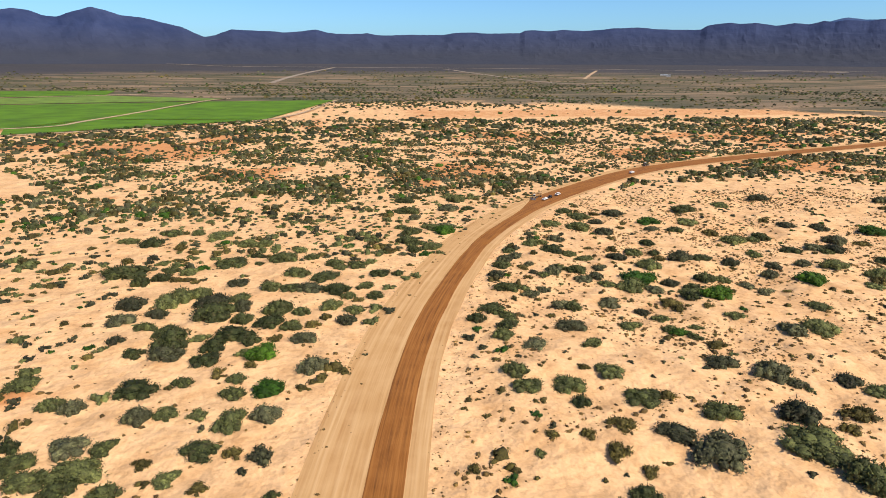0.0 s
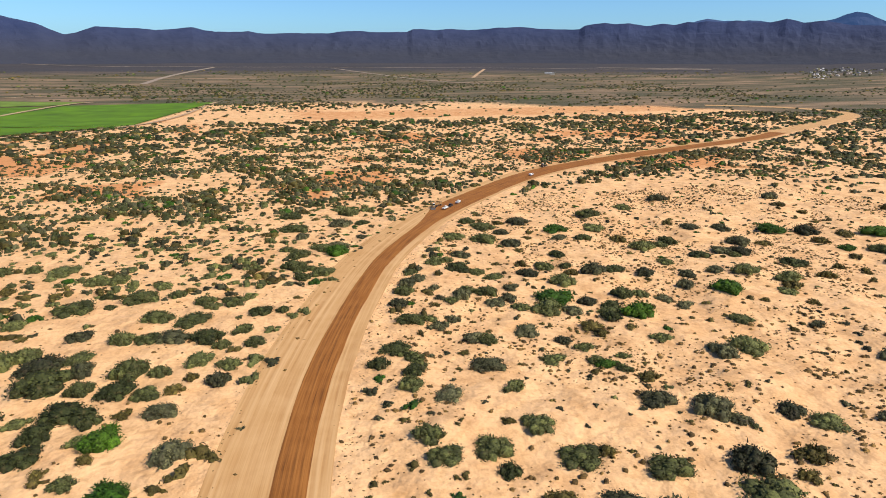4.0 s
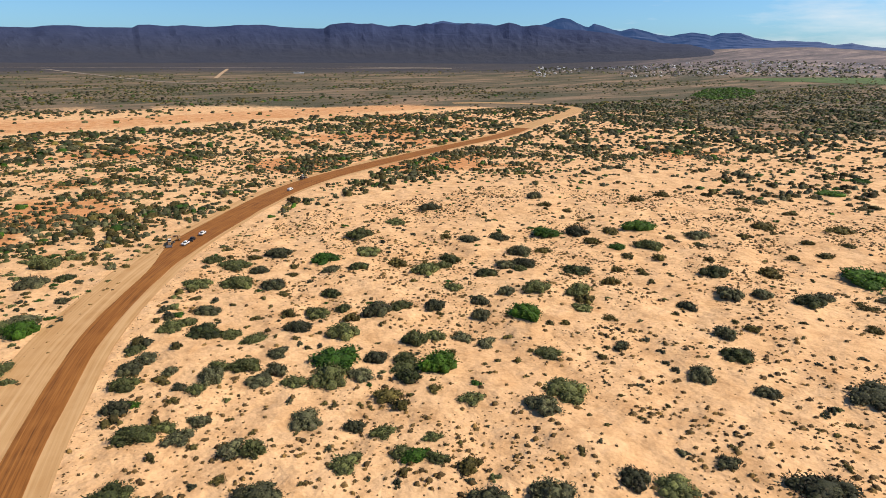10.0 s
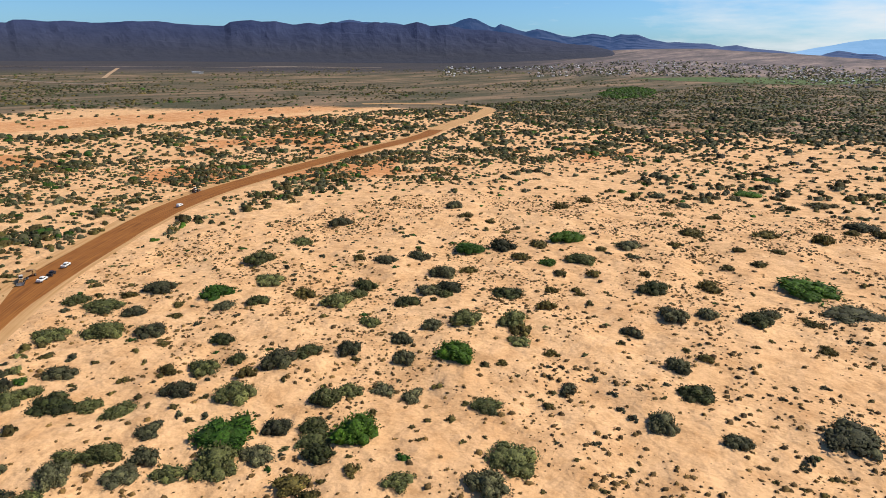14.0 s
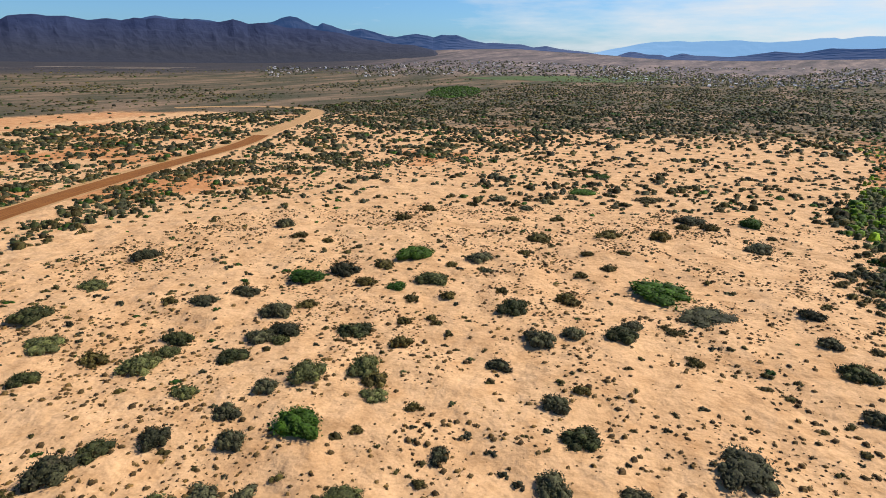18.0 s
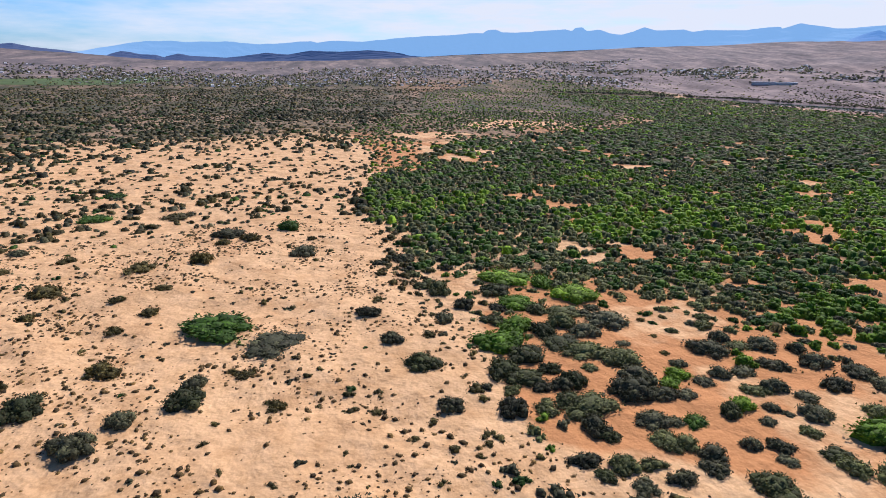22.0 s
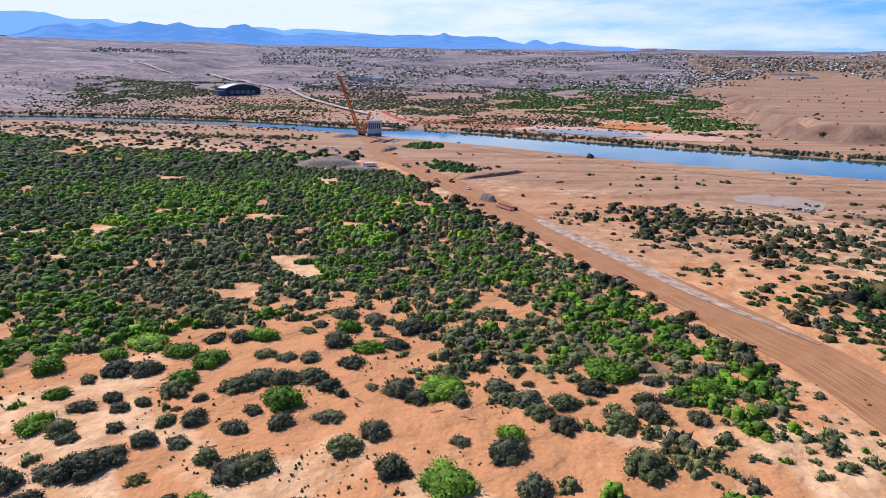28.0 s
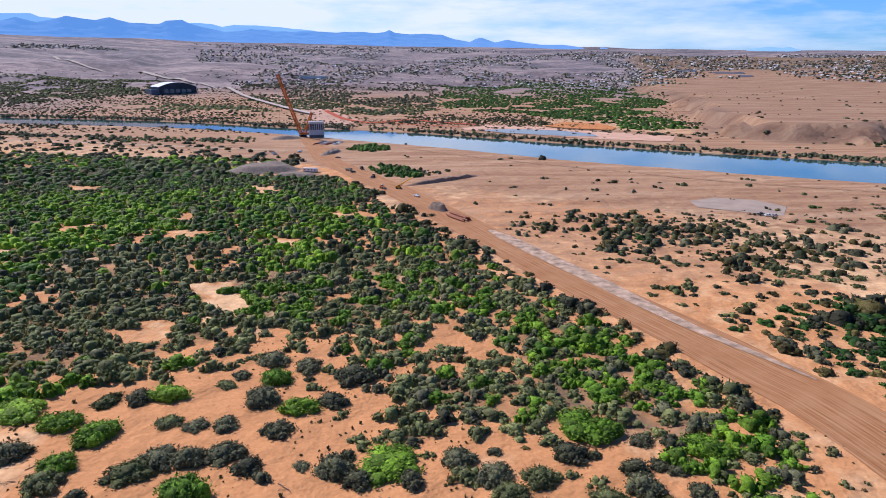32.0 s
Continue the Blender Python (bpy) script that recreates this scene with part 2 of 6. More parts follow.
# ---- plan: lines and regions ----
def value_noise(x, y, scale, seed=0):
    """Smooth noise from 0 to 1 over arrays of places."""
    u, v = np.asarray(x) / scale + 37.3 * seed, np.asarray(y) / scale - 17.9 * seed
    i, j = np.floor(u).astype(np.int64), np.floor(v).astype(np.int64)
    f, g = u - i, v - j
    f, g = f * f * (3 - 2 * f), g * g * (3 - 2 * g)

    def h(a, b):
        n = (a * 374761393 + b * 668265263 + seed * 974634777) & 0x7FFFFFFF
        n = ((n ^ (n >> 13)) * 1274126177) & 0x7FFFFFFF
        return ((n ^ (n >> 16)) & 0xFFFF) / 65535.0

    return (h(i, j) * (1 - f) + h(i + 1, j) * f) * (1 - g) + (h(i, j + 1) * (1 - f) + h(i + 1, j + 1) * f) * g


def fractal(x, y, scale, seed=0, octaves=4):
    out, amp, tot = 0.0, 1.0, 0.0
    for k in range(octaves):
        out, tot = out + amp * value_noise(x, y, scale / 2**k, seed + 11 * k), tot + amp
        amp *= 0.5
    return out / tot


def smooth(v, a, b):
    t = np.clip((np.asarray(v, float) - a) / (b - a), 0, 1)
    return t * t * (3 - 2 * t)


def from_line(x, y, line):
    """How far places lie from a line of points."""
    best = np.full(np.shape(x), 1e9)
    for (ax, ay), (bx, by) in zip(line, line[1:]):
        dx, dy = bx - ax, by - ay
        t = np.clip(((x - ax) * dx + (y - ay) * dy) / (dx * dx + dy * dy), 0, 1)
        best = np.minimum(best, np.hypot(x - ax - t * dx, y - ay - t * dy))
    return best


def inside(x, y, ring):
    odd = np.zeros(np.shape(x), bool)
    for (ax, ay), (bx, by) in zip(ring, ring[1:] + ring[:1]):
        cross = ((ay > y) != (by > y)) & (x < (bx - ax) * (y - ay) / (by - ay + 1e-12) + ax)
        odd ^= cross
    return odd


def depth_in(x, y, ring):
    """Metres inside a ring (negative outside)."""
    d = from_line(x, y, ring + ring[:1])
    return np.where(inside(x, y, ring), d, -d)


def spline(pts, step):
    """A smooth line through points, cut into steps."""
    pts = [Vector((*p, 0)) for p in pts]
    pts = [2 * pts[0] - pts[1]] + pts + [2 * pts[-1] - pts[-2]]
    out = []
    for a, b, c, d in zip(pts, pts[1:], pts[2:], pts[3:]):
        n = max(2, int((c - b).length / step))
        for k in range(n):
            t = k / n
            p = 0.5 * (2 * b + (c - a) * t + (2 * a - 5 * b + 4 * c - d) * t * t + (3 * b - a - 3 * c + d) * t**3)
            out.append((p.x, p.y))
    out.append((pts[-2].x, pts[-2].y))
    return out


HAUL = spline([(-26, -60), (-11, 41), (-3, 123), (0, 150), (5, 184), (14, 225), (30, 277), (52, 331), (91, 396), (138, 453), (211, 523), (290, 569), (418, 625), (562, 681), (661, 740), (840, 837), (943, 903), (990, 982), (979, 1072), (927, 1140), (854, 1178)], 8)
LEVEE = spline([(-7, 80), (4, 32), (9, -59), (17, -91), (28, -129), (49, -190), (75, -279), (109, -394), (146, -501), (177, -588), (198, -714), (217, -819)], 8)
BANK_NEAR = [(-989, 61), (-857, -36), (-725, -132), (-607, -219), (-501, -296), (-409, -364), (-330, -422), (-264, -462), (-180, -523), (-81, -594), (32, -708), (140, -794), (253, -890), (481, -1021), (906, -1121), (1296, -1123), (1627, -1027), (1677, -1027), (1863, -872), (2064, -664)]
BANK_FAR = [(-1101, -66), (-969, -162), (-837, -259), (-719, -346), (-613, -423), (-521, -490), (-442, -548), (-361, -597), (-255, -669), (-135, -760), (9, -878), (139, -969), (266, -1008), (521, -1158), (999, -1274), (1385, -1221), (1712, -1094), (1747, -1079), (1936, -914), (2128, -680)]
RIVER = spline(BANK_NEAR, 60) + spline(BANK_FAR, 60)[::-1]
DENSE = [(494, 125), (441, 104), (396, 115), (377, 75), (363, 50), (339, 23), (327, 0), (299, -20), (287, -42), (265, -63), (253, -93), (233, -110), (208, -119), (191, -125), (170, -137), (159, -124), (134, -102), (145, -89), (130, -72), (101, -63), (80, -53), (60, -36), (44, -48), (41, -93), (56, -128), (74, -186), (100, -264), (141, -384), (174, -519), (211, -566), (280, -601), (387, -619), (503, -655), (717, -807), (977, -977), (1448, -1006), (2079, -974), (2876, -812), (1958, -610), (1314, -498), (1121, -461), (936, -171), (847, -13), (689, 51), (635, 90), (572, 114)]
WILLOWS = [(750, -945), (652, -886), (496, -826), (400, -800), (301, -788)]
THICKET = [(146, -4), (186, 24), (224, 64), (241, 101), (284, 101), (320, 95), (364, 100), (405, 113), (437, 102), (490, 116), (587, 112), (784, 85), (1006, 99), (1431, -83), (2152, -235), (2876, -812), (2079, -974), (1448, -1006), (977, -977), (717, -807), (503, -655), (387, -619), (280, -601), (211, -566), (174, -519), (141, -384), (100, -264), (74, -186), (56, -128), (44, -93), (29, -40), (26, 2), (54, 14), (107, 7)]
MESA = [(-844, -2151), (-800, -1722), (-531, -1128), (-413, -850), (-446, -737), (-553, -716), (-825, -834), (-1140, -616), (-2214, -471), (-5435, -1927), (-2478, -3316), (-1495, -3763), (-1293, -3013)]
FIELD = [(-133, 1485), (-203, 1018), (-484, 817), (-1149, 667), (-1829, 1496), (-1084, 1888), (-808, 1919), (-395, 1541)]
DUNE = [(12, 60), (20, 184), (46, 277), (138, 430), (183, 462), (249, 492), (316, 490), (383, 466), (464, 445), (532, 406), (592, 400), (743, 361), (937, 302), (1199, 151), (1104, 47), (683, 98), (513, 120), (432, 100), (390, 111), (323, 106), (300, 96), (251, 109), (190, 70), (110, 60)]
WORKS = [(268, -507), (211, -557), (201, -604), (269, -739), (276, -831), (182, -801), (107, -728), (117, -539), (51, -295), (87, -284), (140, -414), (169, -477)]
CLUMPS = [[(162, -688), (153, -720), (131, -736), (108, -712), (111, -672), (139, -656)], [(137, -536), (123, -552), (100, -534), (88, -494), (94, -470), (120, -475), (135, -497)], [(1541, 1047), (1809, 1171), (1943, 1149), (1845, 1031), (1546, 900), (1421, 922)]]
GROVES = [[(-65, -1626), (141, -1668), (499, -2005), (458, -1776), (241, -1379), (102, -1138), (12, -1261)], [(-161, -2422), (-354, -2415), (-685, -2509), (-901, -2238), (-911, -1980), (-516, -1305), (-426, -855), (-315, -919), (-270, -1213), (-59, -1582)], [(1349, -2187), (865, -2387), (773, -1941), (923, -1681), (990, -1487)], [(584, -2344), (-161, -2422), (-65, -1626), (141, -1668), (499, -2005)], [(1377, -2275), (1187, -2433), (921, -2409), (803, -2019), (922, -1777), (1155, -1838)], [(803, -1617), (473, -1632), (302, -1386), (456, -1404), (692, -1454)]]
EDGE_BELT = [(452, 104), (396, 111), (337, 105), (292, 97), (256, 96), (237, 89)]
OPEN = [(68, -31), (74, -50), (66, -52), (88, -54), (97, -63), (104, -63), (116, -62), (125, -74), (125, -80), (131, -116), (144, -101), (163, -130), (167, -128), (193, -129), (228, -124), (251, -100), (275, -85), (304, -56), (276, -38), (287, -6), (308, 10), (330, 23), (334, 50), (315, 87), (278, 102), (233, 110), (160, 60), (100, 40), (80, -10)]
CLEARINGS = [(1615, -162, 60), (1528, -200, 50), (1098, -142, 40), (1143, -191, 40), (1112, -239, 40), (958, -16, 34), (653, -152, 16), (790, 22, 22), (726, 0, 22), (786, -34, 20), (388, -231, 10), (366, -244, 10), (336, -253, 10), (257, -324, 9), (247, -286, 9), (328, -195, 8), (558, -260, 14), (328, -91, 9), (311, -95, 9), (295, -98, 8), (189, -263, 8), (200, -169, 8), (211, -188, 8), (312, -306, 10), (405, 19, 9), (387, 16, 9), (224, -141, 8), (364, -438, 12)]
CENTRE = (75.0, 110.0)
# the far land: how high above eye level, in degrees, the plain climbs to the foot of the ranges, by bearing
FOOT_AZ = [-60, 45, 52, 60, 66, 72, 78, 85, 92, 98, 103, 114, 125, 133, 150, 163, 175, 190, 200, 216, 226, 260, 299]
FOOT_EL = [0, 0, 0.3, 0.9, 0.9, 0.5, 0.15, 0.1, 0.3, 0.6, 0.85, 1.4, 1.9, 2.2, 2.4, 2.4, 2.3, 2.2, 2.0, 1.75, 1.7, 0.6, 0]


def bare(x, y):
    """1 in the sandy clearings of the thicket, 0 elsewhere."""
    out = np.zeros(np.shape(x))
    for cx, cy, rad in CLEARINGS:
        near = np.hypot(x - cx, y - cy) / rad + 1.6 * (value_noise(x, y, 0.7 * rad, 58) - 0.5)
        out = np.maximum(out, smooth(near, 1.25, 0.85))
    return out


def base_z(x, y):
    """The broad lie of the land: level for 1.5 km, then rising to the ranges."""
    dx, dy = np.asarray(x, float) - CENTRE[0], np.asarray(y, float) - CENTRE[1]
    r, az = np.hypot(dx, dy), (np.degrees(np.arctan2(dx, dy)) + 60) % 360 - 60
    s0 = 92 / 1500
    span = s0 + np.tan(np.radians(np.interp(az, FOOT_AZ, FOOT_EL)))
    a = span * 1500 * 1500 / 92
    b = 3200 - a
    u = (np.sqrt(a * a + 4 * b * (r - 1500).clip(0)) - a) / (2 * b)
    return np.where(r > 1500, 92 - (s0 - span * u) * r, 0.0).clip(0)


def ground_z(x, y):
    """The height of the ground."""
    x, y = np.asarray(x, float), np.asarray(y, float)
    dx, dy = x - CENTRE[0], y - CENTRE[1]
    r, az = np.hypot(dx, dy), (np.degrees(np.arctan2(dx, dy)) + 30) % 360 - 30
    base = base_z(x, y)
    # folds and washes in the rising land
    z = (fractal(x, y, 500, 3) - 0.5) * 0.10 * base
    bluff = smooth(r, 2050, 2450) * smooth(r, 4400, 3700) * smooth(az, 108, 125) * smooth(az, 206, 190)
    bluff = bluff * smooth(depth_in(x, y, THICKET), -60, -330)
    z = z + bluff * 40 * (1 - 2.6 * np.abs(fractal(x, y, 330, 13) - 0.5) - 0.45)
    # dunes on the sand
    dune = smooth(depth_in(x, y, DUNE), -10, 30)
    near = smooth(r, 900, 500)
    z = z + dune * ((fractal(x, y, 58, 5, 2) - 0.45) * 3.4 + (fractal(x, y, 17, 6, 2) - 0.5) * 3.0) + near * (1 - dune) * (fractal(x, y, 22, 7, 3) - 0.5) * 1.1
    mesa = depth_in(x, y, MESA)
    gully = (fractal(x, y, 70, 9) - 0.5) * 130 - 40 * np.abs(fractal(x, y, 26, 14, 2) - 0.5)
    z = z + 24 * smooth(mesa + gully, 0, 45)
    flat = smooth(from_line(x, y, HAUL), 34, 15)
    flat = np.maximum(flat, smooth(from_line(x, y, LEVEE), 22, 10))
    z = z * (1 - flat)
    river = depth_in(x, y, RIVER)
    z = z * (1 - smooth(river, -120, -15)) - 7 * smooth(river, -14, 12)
    return base + z


def mesh_object(name, verts, faces, mat, smooth_faces=False):
    me = bpy.data.meshes.new(name)
    me.from_pydata(verts, [], faces)
    me.materials.append(mat)
    if smooth_faces:
        me.polygons.foreach_set("use_smooth", np.ones(len(me.polygons), bool))
    me.update()
    return new(name, me)


def quad_grid(nu, nv, wrap=False):
    i, j = np.meshgrid(np.arange(nu - (0 if wrap else 1)), np.arange(nv - 1), indexing="ij")
    a, b = i * nv + j, ((i + 1) % nu) * nv + j
    return np.stack([a, b, b + 1, a + 1], -1).reshape(-1, 4)


def array_mesh(name, verts, faces, mat, smooth_faces=False):
    """A mesh from arrays: vertices (n, 3), faces (m, 3) or (m, 4)."""
    me = bpy.data.meshes.new(name)
    me.vertices.add(len(verts))
    me.vertices.foreach_set("co", np.ascontiguousarray(verts, np.float32).ravel())
    k = faces.shape[1]
    me.loops.add(faces.size)
    me.loops.foreach_set("vertex_index", np.ascontiguousarray(faces, np.int32).ravel())
    me.polygons.add(len(faces))
    me.polygons.foreach_set("loop_start", np.arange(0, faces.size, k, dtype=np.int32))
    me.polygons.foreach_set("use_smooth", np.full(len(faces), smooth_faces))
    me.materials.append(mat)
    me.update(calc_edges=True)
    return me


def az_of(x, y):
    return (np.degrees(np.arctan2(x - CENTRE[0], y - CENTRE[1])) + 60) % 360 - 60


def make_ground():
    radii = list(np.arange(0, 420, 3.2))
    while radii[-1] < 4760:
        radii.append(radii[-1] * 1.0155)
    radii = np.array(radii)
    az = np.radians(np.r_[np.arange(-34, 226, 0.66), np.arange(226, 326, 2.5)])
    A, R = np.meshgrid(az, radii, indexing="ij")
    x, y = CENTRE[0] + R * np.sin(A), CENTRE[1] + R * np.cos(A)
    z = ground_z(x, y)
    me = array_mesh("ground", np.stack([x, y, z], -1).reshape(-1, 3), quad_grid(len(az), len(radii), True)[:, ::-1], GROUND, True)
    x, y = x.ravel(), y.ravel()
    thick, dune, mesa = depth_in(x, y, THICKET), depth_in(x, y, DUNE), depth_in(x, y, MESA)
    r = np.hypot(x - CENTRE[0], y - CENTRE[1])
    river = depth_in(x, y, RIVER)
    south = smooth(y, -150, -260) * smooth(x, 900, 500)
    orange = smooth(thick, -6, 12) * (0.42 + 0.55 * smooth(fractal(x, y, 38, 23), 0.38, 0.58)) + (1 - smooth(dune, -60, 10)) * smooth(fractal(x, y, 90, 21), 0.54, 0.70) * 0.7
    orange = np.maximum(orange * smooth(r, 1500, 900), 0.55 * smooth(np.abs(y - 1110 - 0.05 * x), 110, 60) * smooth(x, 1250, 1100) * smooth(x, -60, 60))
    orange = np.maximum(orange, 0.62 * smooth(depth_in(x, y, WORKS), -12, 10))
    orange = np.maximum(orange, 0.60 * smooth(y, 0, -40) * smooth(y, -420, -300) * smooth(x, 130, 60) * smooth(x, -140, -40))
    scrub = smooth(r + 460 * (fractal(x, y, 260, 22) - 0.5), 1080, 1400) * smooth(y, -700, 0) + smooth(thick, 5, 60) * smooth(r, 700, 1000) * 0.38
    litter = 0.5 * fractal(x, y, 60, 41) + 0.5 * fractal(x, y, 24, 53)
    scrub = np.maximum(scrub, 0.50 * smooth(depth_in(x, y, DENSE), -4, 12) * smooth(litter, 0.39, 0.46) + 0.4 * smooth(depth_in(x, y, DENSE), 0, 60) * smooth(r, 450, 800))
    scrub = np.maximum(scrub, 0.62 * smooth(r + 260 * (fractal(x, y, 120, 28) - 0.5), 640, 980) * smooth(az_of(x, y), 34, 60) * smooth(az_of(x, y), 118, 104))
    scrub, orange = scrub * (1 - bare(x, y)), orange * (1 - 0.6 * bare(x, y))
    belt = smooth(az_of(x, y), 44, 60) * smooth(az_of(x, y), 128, 112) * smooth(r, 1000, 1500) * smooth(r, 3700, 3300)
    pink = smooth(-river, 400, 100) * smooth(river, 10, -10) * smooth(x, 2800, 500) * smooth(thick, 0, -10)
    pink = np.maximum(pink, smooth(mesa, -60, 0))
    pink = np.maximum(pink, smooth(y, -900, -1300) * 0.75)
    pink = np.maximum(pink, (0.40 + 0.12 * smooth(y, -100, -250)) * smooth(y, -60, -200) * smooth(thick, 0, -10))
    far = smooth(r, 2600, 3600)
    col = np.stack([orange, np.maximum(np.maximum(scrub, far * 0.75), belt), pink * (1 - 0.5 * far), np.ones_like(x)], -1).clip(0, 1)
    me.color_attributes.new("soil", "FLOAT_COLOR", "POINT").data.foreach_set("color", col.astype(np.float32).ravel())
    az = (np.degrees(np.arctan2(x - CENTRE[0], y - CENTRE[1])) + 60) % 360 - 60
    # cloud shadow on the north plain, painted into the ground
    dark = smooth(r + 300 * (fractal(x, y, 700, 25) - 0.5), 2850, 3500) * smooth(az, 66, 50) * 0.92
    # a darker tone on the eastern plain, the mesa and its edge
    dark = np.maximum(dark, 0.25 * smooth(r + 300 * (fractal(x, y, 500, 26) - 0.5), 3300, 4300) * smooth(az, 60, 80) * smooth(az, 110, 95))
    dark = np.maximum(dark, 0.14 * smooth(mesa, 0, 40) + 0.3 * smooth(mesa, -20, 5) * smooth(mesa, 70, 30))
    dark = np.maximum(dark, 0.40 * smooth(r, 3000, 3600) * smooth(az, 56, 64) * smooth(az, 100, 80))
    me.attributes.new("shade_tone", "FLOAT", "POINT").data.foreach_set("value", dark.astype(np.float32))
    # where the haze colour lies: far land, clear of mesa and thicket
    mauve_haze = smooth(r + 300 * (fractal(x, y, 260, 27) - 0.5), 1350, 2000) * np.maximum(smooth(az, 100, 118) * np.maximum(smooth(r, 1900, 2500), smooth(az, 165, 145)), 0.75 * smooth(az, 48, 62) * smooth(r, 2500, 3200)) * smooth(mesa, 20, -40) * smooth(thick, 10, -60)
    me.attributes.new("mauve_haze", "FLOAT", "POINT").data.foreach_set("value", (0.9 * mauve_haze).astype(np.float32))
    tagged(new("ground", me), "pale tan desert sand with orange hardpan patches", "ground", kind="structure")


make_ground()


def ribbon(name, line, left, right, lift, mat, label, category, across=6, arch=0.0):
    """A sheet along a line, from left to right of it, laid over the ground."""
    p = np.array(line)
    d = np.gradient(p, axis=0)
    n = np.stack([d[:, 1], -d[:, 0]], -1) / np.linalg.norm(d, axis=1)[:, None]
    s = np.linspace(0, 1, across + 1)
    lw = np.broadcast_to(left, (len(p),)) + (fractal(p[:, 0], p[:, 1], 30, 31) - 0.5) * 1.6
    rw = np.broadcast_to(right, (len(p),)) + (fractal(p[:, 0], p[:, 1], 30, 32) - 0.5) * 1.6
    off = lw[:, None] * (1 - s) + rw[:, None] * s
    xy = p[:, None] + n[:, None] * off[..., None]
    z = ground_z(xy[..., 0], xy[..., 1]) + lift + arch * np.sin(np.pi * s)
    me = array_mesh(name, np.concatenate([xy, z[..., None]], -1).reshape(-1, 3), quad_grid(len(p), across + 1)[:, ::-1], mat, True)
    u = np.broadcast_to(off, xy.shape[:2])
    me.attributes.new("across", "FLOAT", "POINT").data.foreach_set("value", u.astype(np.float32).ravel())
    return tagged(new(name, me), label, category, kind="structure")


def track_material(name, base, light, dark, streak):
    """Graded earth with wheel marks that run along it."""
    m, nt, b = material(name, 0.92)
    across = attr_node(nt, "across").outputs["Fac"]
    comb = nt.nodes.new("ShaderNodeCombineXYZ")
    nt.links.new(across, comb.inputs["X"])
    geo = nt.nodes.new("ShaderNodeNewGeometry")
    ln = nt.nodes.new("ShaderNodeVectorMath")
    ln.operation = "LENGTH"
    nt.links.new(geo.outputs["Position"], ln.inputs[0])
    low = nt.nodes.new("ShaderNodeMath")
    low.operation = "MULTIPLY"
    low.inputs[1].default_value = 0.02
    nt.links.new(ln.outputs["Value"], low.inputs[0])
    nt.links.new(low.outputs[0], comb.inputs["Y"])
    no = nt.nodes.new("ShaderNodeTexNoise")
    no.inputs["Scale"].default_value, no.inputs["Detail"].default_value = streak, 5
    nt.links.new(comb.outputs[0], no.inputs["Vector"])
    c = ramp_node(nt, no.outputs["Fac"], (0.3, dark), (0.5, base), (0.72, light))
    c = mix_node(nt, ramp_node(nt, noise_node(nt, 0.12, 6), (0.4, (0, 0, 0)), (0.8, (0.6, 0.6, 0.6))), c, light)
    nt.links.new(c, b.inputs["Base Color"])
    bump_node(nt, b, no.outputs["Fac"], 0.5, 0.25)
    return m


SHOULDER = track_material("graded_shoulder", (0.50, 0.285, 0.120), (0.60, 0.370, 0.180), (0.40, 0.205, 0.078), 0.8)
DAMP = track_material("damp_earth_strip", (0.250, 0.090, 0.018), (0.35, 0.140, 0.034), (0.120, 0.042, 0.010), 1.6)
LEVEE_EARTH = track_material("levee_earth", (0.365, 0.160, 0.062), (0.48, 0.252, 0.120), (0.24, 0.098, 0.036), 1.3)
ribbon("road_shoulder", HAUL, -20, 9.5, 0.10, SHOULDER, "pale orange graded earth shoulders of the haul road", "road", 12)
_d = np.cumsum(np.r_[0, np.linalg.norm(np.diff(np.array(HAUL), axis=0), axis=1)])
_far = smooth(np.array(HAUL)[:, 1], 380, 425)
_damp = slice(0, int(np.argmax(np.array(HAUL)[:, 0] > 640)))
ribbon("road", HAUL[_damp], (-4.2 - 8.5 * _far)[_damp], (4.2 + 2.5 * _far)[_damp], 0.20, DAMP, "dark brown damp earth strip of the haul road", "road", 8, 0.12)
ribbon("levee_road", LEVEE, -15, 12, 0.15, LEVEE_EARTH, "tan dirt road with wheel tracks along the thicket", "road", 12)


def make_river():
    m, nt, b = material("river_water", 0.04)
    b.inputs["Base Color"].default_value = (0.040, 0.095, 0.092, 1)
    b.inputs["Specular IOR Level"].default_value = 0.8
    bump_node(nt, b, noise_node(nt, 0.12, 5, 0.6, stretch=(1, 2, 1, 40)), 0.02, 0.4)
    a, c = spline(BANK_NEAR, 120), spline(BANK_FAR, 120)
    n = min(len(a), len(c))
    a = [a[int(k * (len(a) - 1) / (n - 1))] for k in range(n)]
    c = [c[int(k * (len(c) - 1) / (n - 1))] for k in range(n)]
    verts = []
    for p, q in zip(a, c):
        d = Vector(q) - Vector(p)
        d = d.normalized() * 8
        level = float(base_z(p[0], p[1])) - 2.6
        verts += [(p[0] - d.x, p[1] - d.y, level), (q[0] + d.x, q[1] + d.y, level)]
    faces = [(2 * k, 2 * k + 1, 2 * k + 3, 2 * k + 2) for k in range(n - 1)]
    tagged(mesh_object("water", verts, faces, m), "calm blue-green desert river reflecting the sky", "water", kind="structure")


make_river()


